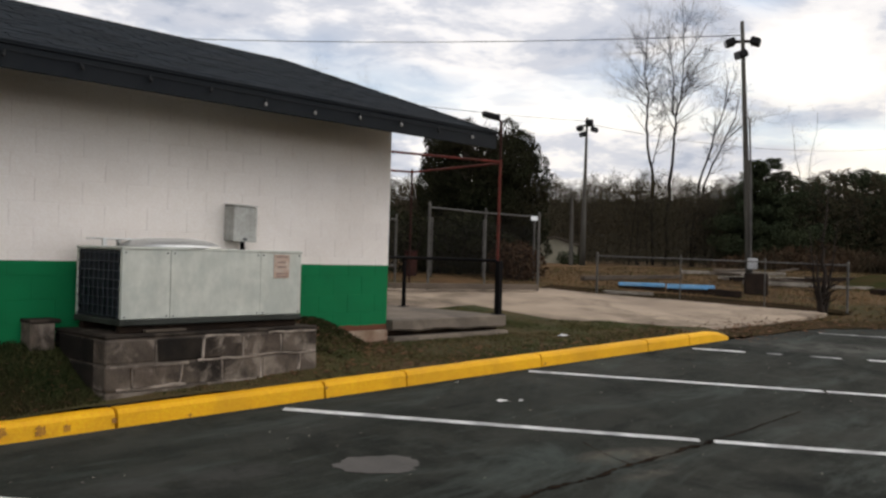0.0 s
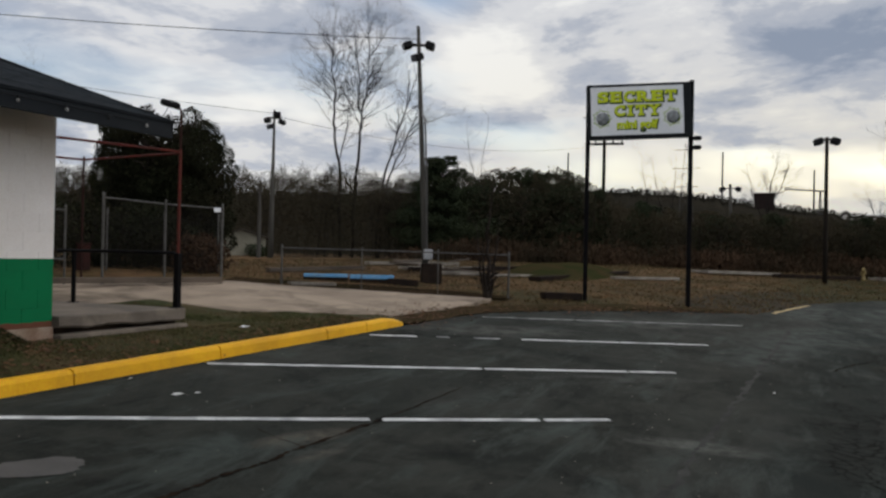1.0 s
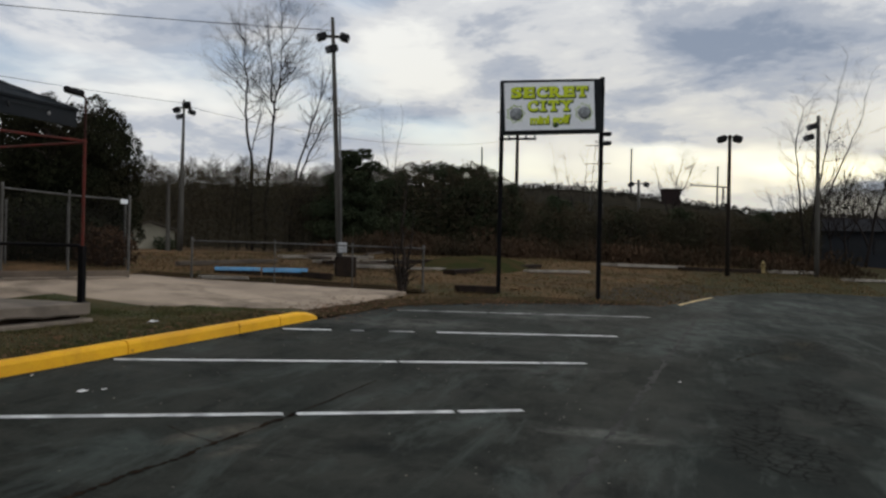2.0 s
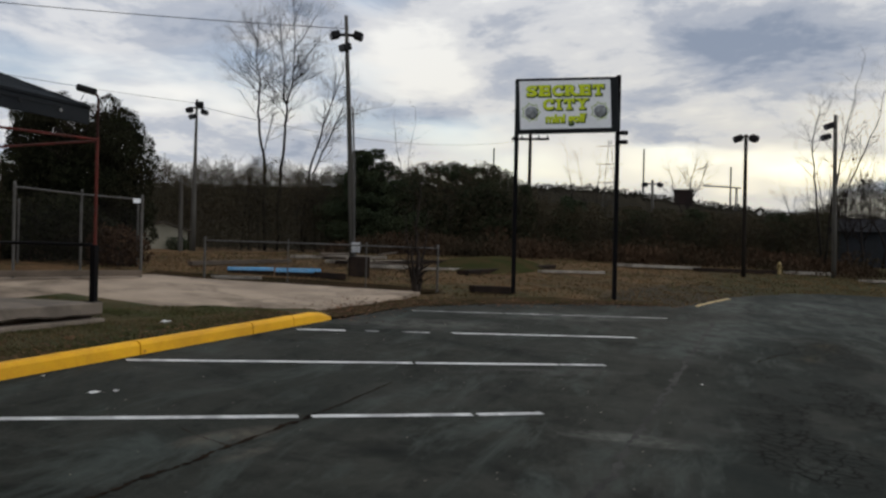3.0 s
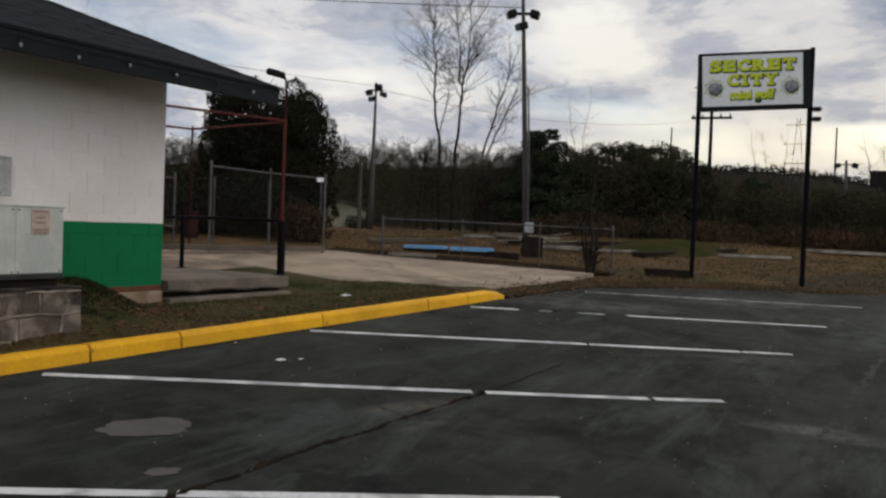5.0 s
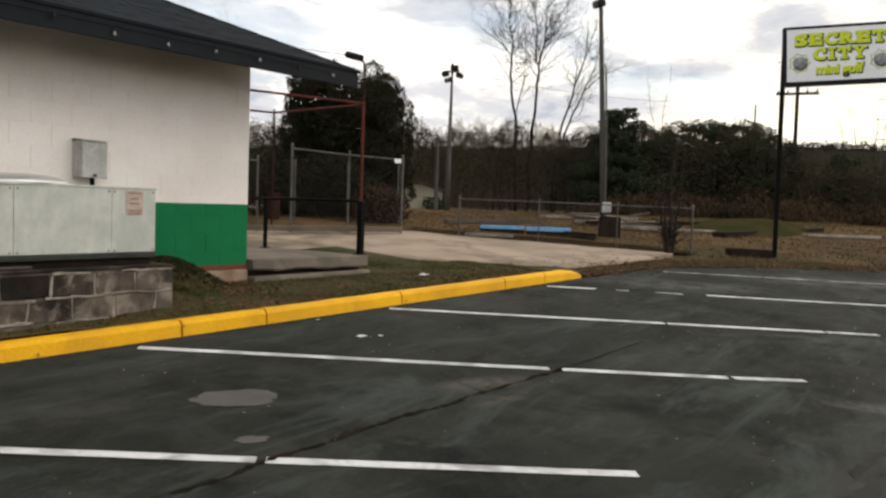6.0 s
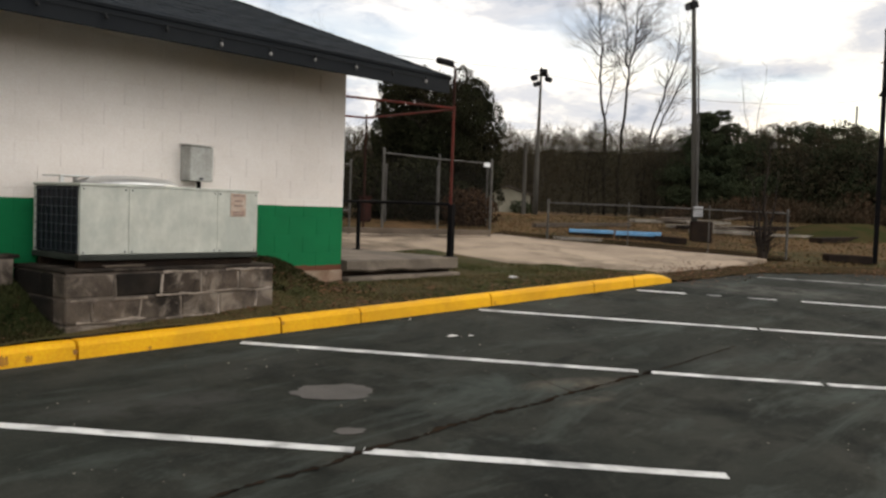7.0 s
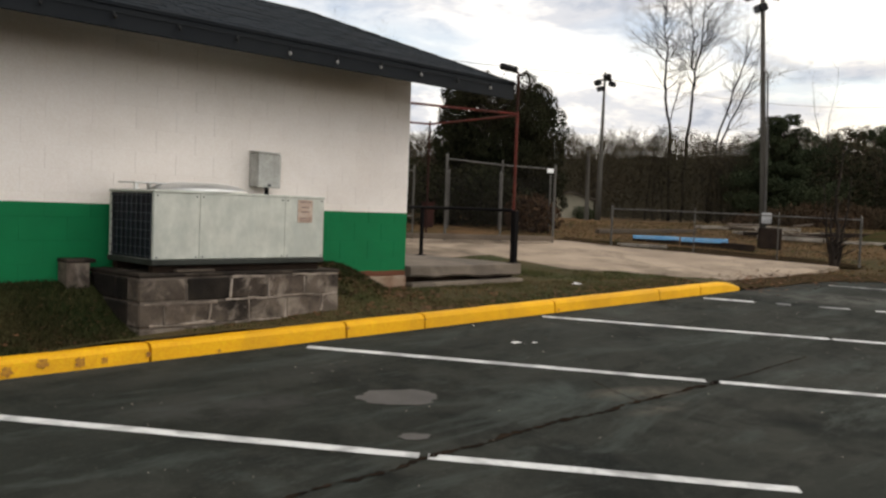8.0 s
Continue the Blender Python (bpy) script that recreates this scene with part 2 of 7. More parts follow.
    for cx, cy, rx, ry in ((2.6, -6.7, 2.3, 1.0), (0.7, -6.6, 1.3, 0.75), (3.9, -6.6, 1.3, 0.9), (7.3, -7.2, 2.2, 0.7)):
        dx = math_node(t, "DIVIDE", math_node(t, "SUBTRACT", sep.outputs[0], cx), rx)
        dy = math_node(t, "DIVIDE", math_node(t, "SUBTRACT", sep.outputs[1], cy), ry)
        d = math_node(t, "ADD", math_node(t, "MULTIPLY", dx, dx), math_node(t, "MULTIPLY", dy, dy))
        s = math_node(t, "SUBTRACT", 1.0, d, clamp=True)
        crazed = s if crazed is None else math_node(t, "MAXIMUM", crazed, s)
    rag = ramp_node(t, noise_node(t, pos, 0.9, 5.0, 0.6), [(0.42, 0.0), (0.58, 1.0)])
    amount = math_node(t, "MULTIPLY", math_node(t, "MULTIPLY", crazed, rag), 2.6, clamp=True)
    col = mix_node(t, math_node(t, "MULTIPLY", amount, 0.45), col, (0.010, 0.0125, 0.0115))
    col = mix_node(t, math_node(t, "MULTIPLY", math_node(t, "MULTIPLY", line, amount), 0.9), col, (0.002, 0.002, 0.002))
    t.links.new(mix_node(t, 1.0, col, (0.98, 1.0, 0.94), "MULTIPLY"), base)
    return m


def field_material():
    """Dry field grass with damp bare soil along the lot and greener turf at the roadside end."""
    m = material("dry_field_grass", (0.138, 0.080, 0.040), (0.072, 0.048, 0.023), 0.20, 0.95, 0, 0.6, 25, (0.040, 0.032, 0.016), 0.8, 0.30, space="World", spec=0.03, bump_dist=0.03)
    t, base = colour_link(m)
    col = base.links[0].from_socket
    pos = t.nodes.new("ShaderNodeNewGeometry").outputs["Position"]
    sx = t.nodes.new("ShaderNodeSeparateXYZ")
    t.links.new(pos, sx.inputs[0])
    # clumps of straw, russet leaves and green winter growth
    col = mix_node(t, ramp_node(t, noise_node(t, pos, 1.1, 7.0, 0.7, 0.5), [(0.50, 0.0), (0.66, 0.8)]), col, (0.034, 0.032, 0.013))
    col = mix_node(t, ramp_node(t, noise_node(t, pos, 0.55, 7.0, 0.7, 0.8), [(0.54, 0.0), (0.70, 0.7)]), col, (0.070, 0.036, 0.020))
    col = mix_node(t, ramp_node(t, noise_node(t, pos, 4.5, 5.0, 0.7), [(0.54, 0.0), (0.72, 0.6)]), col, (0.165, 0.115, 0.064))
    edge = noise_node(t, pos, 0.45, 6.0, 0.65, 0.3)
    for cx, cy, rx, ry, turn, hue, amount in ((17.0, -5.3, 5.2, 1.7, -20.0, (0.034, 0.028, 0.019), 0.9), (33.0, -11.5, 16.0, 5.0, -18.0, (0.036, 0.035, 0.015), 0.85),
                                              (11.0, -0.4, 2.2, 1.0, -45.0, (0.050, 0.044, 0.020), 0.6), (22.0, 2.5, 4.5, 1.4, -30.0, (0.042, 0.041, 0.018), 0.7)):
        c, s = math.cos(radians(turn)), math.sin(radians(turn))
        dx, dy = math_node(t, "SUBTRACT", sx.outputs[0], cx), math_node(t, "SUBTRACT", sx.outputs[1], cy)
        u = math_node(t, "DIVIDE", math_node(t, "ADD", math_node(t, "MULTIPLY", dx, c), math_node(t, "MULTIPLY", dy, s)), rx)
        w = math_node(t, "DIVIDE", math_node(t, "SUBTRACT", math_node(t, "MULTIPLY", dy, c), math_node(t, "MULTIPLY", dx, s)), ry)
        d = math_node(t, "ADD", math_node(t, "MULTIPLY", u, u), math_node(t, "MULTIPLY", w, w))
        k = math_node(t, "MULTIPLY", math_node(t, "SUBTRACT", math_node(t, "ADD", edge, 0.75), d), 2.2, clamp=True)
        col = mix_node(t, math_node(t, "MULTIPLY", k, amount), col, hue)
    t.links.new(col, base)
    return m


def wall_paint_material():
    """White paint on blockwork with a green band below, both a little soiled."""
    m = material("painted_blockwork", (0.80, 0.745, 0.69), (0.76, 0.70, 0.64), 1.2, 0.7, 0, 0.25, 55.0, (0.55, 0.48, 0.41), 0.2, 0.8, per_object=0.0, space="World", spec=0.1, bump_dist=0.004)
    t, base = colour_link(m)
    white = base.links[0].from_socket
    pos = t.nodes.new("ShaderNodeNewGeometry").outputs["Position"]
    sep = t.nodes.new("ShaderNodeSeparateXYZ")
    t.links.new(pos, sep.inputs[0])
    edge = math_node(t, "ADD", sep.outputs[2], math_node(t, "MULTIPLY", noise_node(t, pos, 7.0, 2.0), 0.008))
    green = mix_node(t, ramp_node(t, noise_node(t, pos, 2.0, 5.0), [(0.35, 0.0), (0.7, 1.0)]), (0.003, 0.150, 0.052), (0.004, 0.127, 0.045))
    bare = math_node(t, "LESS_THAN", math_node(t, "ADD", sep.outputs[2], math_node(t, "MULTIPLY", noise_node(t, pos, 2.2, 3.0), 0.10)), 0.445)
    green = mix_node(t, bare, green, (0.13, 0.052, 0.030))
    tone = t.nodes.new("ShaderNodeHueSaturation")
    t.links.new(mix_node(t, math_node(t, "GREATER_THAN", edge, 1.074), green, white), tone.inputs["Color"])
    info = t.nodes.new("ShaderNodeObjectInfo")
    t.links.new(math_node(t, "ADD", math_node(t, "MULTIPLY", info.outputs["Random"], 0.03), 0.985), tone.inputs["Value"])
    t.links.new(tone.outputs[0], base)
    return m


def skimmed(m):
    """Pale mortar and lime washed thinly over the face of a block, with soft edges."""
    t, base = colour_link(m)
    pos = t.nodes.new("ShaderNodeNewGeometry").outputs["Position"]
    wash = ramp_node(t, noise_node(t, pos, 4.2, 7.0, 0.62, 0.5), [(0.50, 0.0), (0.68, 0.8)], "EASE")
    t.links.new(mix_node(t, wash, base.links[0].from_socket, (0.235, 0.195, 0.158)), base)
    return m


ASPHALT = asphalt_material()
WALL = wall_paint_material()
TURF = material("winter_turf", (0.062, 0.052, 0.023), (0.034, 0.042, 0.014), 1.6, 0.95, 0, 0.8, 60, (0.095, 0.058, 0.026), 0.55, 0.6, space="World", spec=0.1, bump_dist=0.03)
FIELD = field_material()
BLADE = material("grass_blade", (0.052, 0.062, 0.020), (0.080, 0.070, 0.029), 0.7, 0.85, 0, 0, 5, per_island=0.45, space="World", spec=0.1)
# blade colour darkened for the shade beside the plinth; also the bank's ivy
SHADE_BLADE = material("rank_shaded_blade", (0.020, 0.029, 0.009), (0.042, 0.032, 0.014), 1.2, 0.85, 0, 0, 5, per_island=0.45, space="World", spec=0.1)
STRAW = material("dry_blade", (0.145, 0.090, 0.045), (0.085, 0.060, 0.028), 0.4, 0.9, 0, 0, 5, per_island=0.4, space="World", spec=0.1)
LEAF_LITTER = material("fallen_leaf", (0.13, 0.060, 0.028), (0.075, 0.036, 0.018), 3, 0.85, 0, 0, 9, per_island=0.5, space="World")
MOSSY = material("mossy_turf", (0.030, 0.034, 0.013), (0.046, 0.040, 0.018), 0.8, 0.95, 0, 0.7, 50, (0.060, 0.038, 0.020), 0.7, 0.9, space="World", spec=0.0, bump_dist=0.03)
DRIVE = material("weathered_concrete", (0.36, 0.280, 0.205), (0.215, 0.165, 0.120), 0.9, 0.9, 0, 0.4, 70, (0.085, 0.062, 0.042), 0.8, 0.7, space="World", spec=0.2)
SLAB = material("porch_concrete", (0.205, 0.165, 0.128), (0.125, 0.102, 0.080), 1.8, 0.9, 0, 0.35, 60, (0.06, 0.052, 0.042), 0.6, 1.3, space="World")
FOUNDATION = material("pale_footing", (0.36, 0.28, 0.21), (0.22, 0.15, 0.10), 3, 0.9, 0, 0.4, 40, (0.16, 0.07, 0.04), 0.7, 2.5, space="World")
BLOCK = skimmed(material("sooty_block", (0.125, 0.100, 0.078), (0.075, 0.058, 0.045), 3, 0.95, 0, 0.8, 70, (0.014, 0.011, 0.009), 0.9, 1.9, per_object=0.25, spec=0.2, space="World"))
BED = material("sooty_mortar_bed", (0.030, 0.024, 0.019), (0.014, 0.011, 0.009), 4, 0.95, 0, 0.7, 60, (0.10, 0.08, 0.062), 0.7, 2.6, spec=0.1, space="World")
SKIM = material("mortar_skim", (0.34, 0.285, 0.235), (0.19, 0.155, 0.125), 6, 0.95, 0, 0.6, 80, (0.045, 0.036, 0.029), 0.7, 3.0, space="World")
STREAKED_BLOCK = skimmed(material("streaked_block", (0.095, 0.074, 0.058), (0.045, 0.035, 0.028), 3, 0.95, 0, 0.8, 70, (0.010, 0.008, 0.007), 1.0, 2.3, per_object=0.25, spec=0.1, space="World"))
MORTAR = material("mortar", (0.15, 0.122, 0.098), (0.085, 0.068, 0.054), 5, 0.95, 0, 0.6, 80, (0.03, 0.024, 0.02), 0.8, 1.9, space="World")
YELLOW = material("kerb_yellow", (0.80, 0.415, 0.012), (0.70, 0.35, 0.010), 1.4, 0.65, 0, 0.3, 45, (0.40, 0.20, 0.02), 0.28, 1.7, space="World")
BARE_CHIP = material("chipped_concrete", (0.46, 0.22, 0.025), (0.26, 0.12, 0.03), 22, 0.9, 0, 0.5, 60)
LINE = material("line_paint", (0.70, 0.70, 0.68), (0.55, 0.55, 0.53), 2.0, 0.75, 0, 0.3, 90, (0.10, 0.10, 0.10), 0.55, 3.5, space="World")
FADED = material("faded_line_paint", (0.36, 0.36, 0.35), (0.20, 0.20, 0.20), 2.5, 0.8, 0, 0.3, 90, (0.06, 0.06, 0.06), 0.9, 2.2, space="World")
CRACK_HOLLOW = material("crack_and_shaded_hollow", (0.010, 0.0085, 0.0075), (0.030, 0.021, 0.015), 3, 0.95, 0, 0.5, 60, space="World", spec=0.0)
SEAM = material("worn_seam", (0.050, 0.050, 0.046), (0.030, 0.030, 0.028), 1.5, 0.9, 0, 0.4, 90, (0.018, 0.018, 0.017), 0.9, 1.1, space="World", spec=0.1)
EDGE_SOIL = material("leaf_strewn_soil", (0.066, 0.044, 0.026), (0.042, 0.034, 0.018), 1.4, 0.95, 0, 0.7, 45, (0.034, 0.032, 0.014), 0.7, 0.8, space="World", spec=0.0, bump_dist=0.03)
BANK_SOIL = material("bank_soil", (0.040, 0.026, 0.016), (0.026, 0.020, 0.011), 1.4, 0.95, 0, 0.7, 45, (0.018, 0.016, 0.008), 0.6, 0.8, space="World", spec=0.0, bump_dist=0.03)
PATCH = material("pale_scab", (0.10, 0.092, 0.084), (0.075, 0.07, 0.064), 3, 0.85, 0, 0.4, 110, space="World")
CASE = material("grey_green_enamel", (0.47, 0.475, 0.415), (0.44, 0.45, 0.395), 1.2, 0.55, 0, 0.03, 6, (0.33, 0.35, 0.31), 0.5, 2.2, spec=0.3, stretch=(1.3, 1, 0.9))
CASE_DARK = material("base_rail_paint", (0.035, 0.038, 0.032), (0.020, 0.022, 0.018), 3, 0.6, 0, 0.1, 30)
COIL = material("condenser_fins", (0.016, 0.019, 0.024), (0.010, 0.011, 0.014), 8, 0.55, 0.2, 0.3, 90)
GUARD = material("coil_guard_wire", (0.040, 0.045, 0.055), None, 5, 0.5, 0.5, 0)
GALV = material("galvanised_sheet", (0.74, 0.74, 0.72), (0.62, 0.62, 0.60), 2, 0.34, 0.7, 0.05, 30)
RUST_LABEL = material("faded_rating_plate", (0.46, 0.38, 0.31), (0.38, 0.26, 0.20), 14, 0.6, 0, 0, 40)
PLATE_MARK = material("plate_print", (0.30, 0.22, 0.18), None, 20, 0.6, 0, 0)
SWITCHBOX = material("switch_box_grey", (0.40, 0.40, 0.37), (0.34, 0.34, 0.31), 3, 0.55, 0, 0.1, 30, (0.2, 0.19, 0.16), 0.4, 3)
SHINGLE = material("charcoal_shingle", (0.0085, 0.0125, 0.0165), (0.006, 0.009, 0.012), 4, 0.95, 0, 0.6, 90, per_island=0.25, space="World", spec=0.15)
FASCIA = material("fascia_paint", (0.0055, 0.0075, 0.0100), (0.008, 0.010, 0.0125), 2, 0.7, 0, 0.15, 40, (0.013, 0.015, 0.016), 0.4, 1.5, space="World", spec=0.15)
SOFFIT = material("soffit_board", (0.085, 0.074, 0.052), (0.065, 0.056, 0.040), 2, 0.8, 0, 0.2, 40, (0.06, 0.05, 0.036), 0.5, 1.2, space="World")
ROOFTOP = material("flat_roof_felt", (0.03, 0.03, 0.032), None, 2, 0.95, 0, 0.3, 30)
BULB = material("frosted_bulb", (0.34, 0.33, 0.31), None, 5, 0.25, 0, 0)
BLACK_STEEL = material("black_steel", (0.004, 0.004, 0.0045), (0.007, 0.006, 0.006), 6, 0.6, 0, 0.1, 40, spec=0.04)
RED_STEEL = material("red_steel", (0.115, 0.018, 0.011), (0.065, 0.014, 0.010), 3, 0.7, 0, 0.15, 40, (0.05, 0.02, 0.014), 0.6, 4, spec=0.15)
RUSTED_STEEL = material("rusted_red_steel", (0.034, 0.012, 0.009), (0.022, 0.011, 0.009), 3, 0.8, 0, 0.15, 40, spec=0.1)
GALV_PIPE = material("galvanised_pipe", (0.105, 0.100, 0.092), (0.070, 0.066, 0.060), 5, 0.5, 0.55, 0.1, 50)
WIRE = material("chain_link_wire", (0.016, 0.014, 0.012), (0.010, 0.008, 0.007), 8, 0.7, 0, 0, spec=0.15)
POLE_WOOD = material("weathered_pole", (0.088, 0.083, 0.072), (0.054, 0.050, 0.043), 2.5, 0.9, 0, 0.6, 40, (0.04, 0.034, 0.028), 0.5, 2, spec=0.1, stretch=(1, 1, 0.15))
DARK_POLE = material("creosoted_pole", (0.020, 0.016, 0.012), (0.013, 0.010, 0.008), 3, 0.95, 0, 0.5, 40, spec=0.1, stretch=(1, 1, 0.15))
LAMP_CASE = material("floodlight_case", (0.006, 0.006, 0.0065), (0.01, 0.01, 0.01), 5, 0.6, 0, 0, spec=0.15)
LAMP_GLASS = material("floodlight_glass", (0.10, 0.11, 0.12), None, 5, 0.12, 0, 0)
METER = material("meter_grey", (0.40, 0.40, 0.40), (0.28, 0.28, 0.28), 4, 0.5, 0.3, 0.1)
BARK = material("grey_bark", (0.022, 0.018, 0.016), (0.015, 0.012, 0.011), 4, 0.95, 0, 0.7, 30, space="World", spec=0.1)
DARK_BARK = material("dark_bark", (0.034, 0.026, 0.021), (0.020, 0.016, 0.013), 4, 0.95, 0, 0.7, 30, space="World", spec=0.1)
STEMWOOD = material("woods_stem", (0.030, 0.024, 0.018), (0.018, 0.015, 0.012), 2, 0.95, 0, 0, 6, per_island=0.2, space="World", spec=0.05)
# stained block whose near-black also carries shade painted on the plinth's left end
SOOT_SHADE_BLOCK = material("stained_shaded_block", (0.024, 0.019, 0.015), (0.012, 0.010, 0.008), 5, 0.95, 0, 0.8, 70, (0.010, 0.009, 0.008), 0.9, 1.9, per_object=0.3, spec=0.1, space="World")
TWIG = material("bare_twig", (0.022, 0.017, 0.014), None, 3, 0.95, 0, 0, 9, per_island=0.3, space="World", spec=0.05)
CEDAR = material("cedar_foliage", (0.014, 0.017, 0.008), (0.021, 0.019, 0.010), 0.9, 0.9, 0, 0, 6, per_island=0.4, space="World", spec=0.05)
PINE = material("pine_foliage", (0.026, 0.035, 0.019), (0.036, 0.042, 0.021), 0.7, 0.9, 0, 0, 6, per_island=0.4, space="World", spec=0.05)
WOODS = material("winter_woods", (0.057, 0.043, 0.027), (0.024, 0.027, 0.015), 0.11, 0.95, 0, 0, 4, per_island=0.22, space="World", spec=0.03)
BRUSH = material("russet_brush", (0.060, 0.036, 0.022), (0.026, 0.021, 0.013), 0.35, 0.95, 0, 0, 4, per_island=0.35, space="World", spec=0.03)
FAR_WOODS = material("far_woods", (0.026, 0.023, 0.017), (0.019, 0.018, 0.013), 0.05, 0.95, 0, 0, 0.5, per_island=0.2, space="World", spec=0.03)
RIDGE = material("wooded_ridge", (0.030, 0.026, 0.019), (0.022, 0.020, 0.015), 0.05, 1.0, 0, 0.6, 0.5, space="World", spec=0.0, bump_dist=0.5)
SIGN_FACE = material("sign_face", (0.74, 0.75, 0.75), (0.68, 0.69, 0.70), 2, 0.45, 0, 0, 30)
SIGN_FRAME = material("sign_frame", (0.006, 0.008, 0.009), (0.009, 0.011, 0.012), 5, 0.6, 0, 0.05, spec=0.15)
BURST = material("printed_burst", (0.34, 0.44, 0.05), (0.22, 0.30, 0.05), 12, 0.5, 0, 0)
LIME = material("lime_letter", (0.56, 0.64, 0.022), (0.50, 0.58, 0.020), 5, 0.5, 0, 0)
LETTER_EDGE = material("letter_outline", (0.030, 0.060, 0.020), None, 5, 0.6, 0, 0)
BALL = material("printed_ball", (0.30, 0.31, 0.32), (0.12, 0.13, 0.13), 9, 0.5, 0, 0, 60)
BALL_EDGE = material("printed_ball_rim", (0.05, 0.06, 0.05), None, 9, 0.5, 0, 0)
BLUE_BOARD = material("blue_paint", (0.16, 0.40, 0.66), (0.12, 0.33, 0.58), 2.5, 0.6, 0, 0.1, 30, (0.30, 0.45, 0.55), 0.4, 3)
TIMBER = material("grey_timber", (0.13, 0.10, 0.075), (0.07, 0.055, 0.042), 3, 0.9, 0, 0.5, 30, stretch=(0.2, 1, 1))
DARK_TIMBER = material("rotten_timber", (0.030, 0.020, 0.014), (0.016, 0.012, 0.010), 4, 0.95, 0, 0.6, 30, spec=0.03)
PALE_SLAB = material("pale_concrete", (0.30, 0.265, 0.22), (0.17, 0.15, 0.125), 2, 0.85, 0, 0.2, 30)
SHED_WALL = material("shed_siding", (0.24, 0.22, 0.165), (0.19, 0.175, 0.13), 2, 0.8, 0, 0.2, 20)
SHED_ROOF = material("shed_roof", (0.08, 0.065, 0.05), None, 2, 0.85, 0, 0.3, 20)
HOUSE_ROOF = material("dim_roofing", (0.030, 0.030, 0.032), None, 2, 0.95, 0, 0.3, 20, spec=0.0)
HOUSE_WALL = material("dim_siding", (0.014, 0.016, 0.020), (0.010, 0.012, 0.015), 1, 0.7, 0, 0.2, 10)
DARK_BRICK = material("dark_brickwork", (0.024, 0.015, 0.013), None, 1, 0.9, 0, 0.2, 10)
WINDOW = material("dark_pane", (0.01, 0.012, 0.014), None, 3, 0.45, 0, 0)
STEEL_FAR = material("mast_steel", (0.08, 0.08, 0.085), None, 3, 0.6, 0.3, 0)
CABLE = material("overhead_cable", (0.02, 0.02, 0.02), None, 3, 0.7, 0, 0)
HYDRANT = material("hydrant_yellow", (0.24, 0.18, 0.07), (0.17, 0.12, 0.05), 6, 0.6, 0, 0.1)
GRIT = material("pale_grit", (0.22, 0.20, 0.17), (0.10, 0.085, 0.065), 9, 0.9, 0, 0, 30, per_island=0.5, space="World")
PAPER = material("crumpled_paper", (0.72, 0.71, 0.68), (0.55, 0.54, 0.52), 9, 0.8, 0, 0.4, 30)

# ---- mesh tools ----


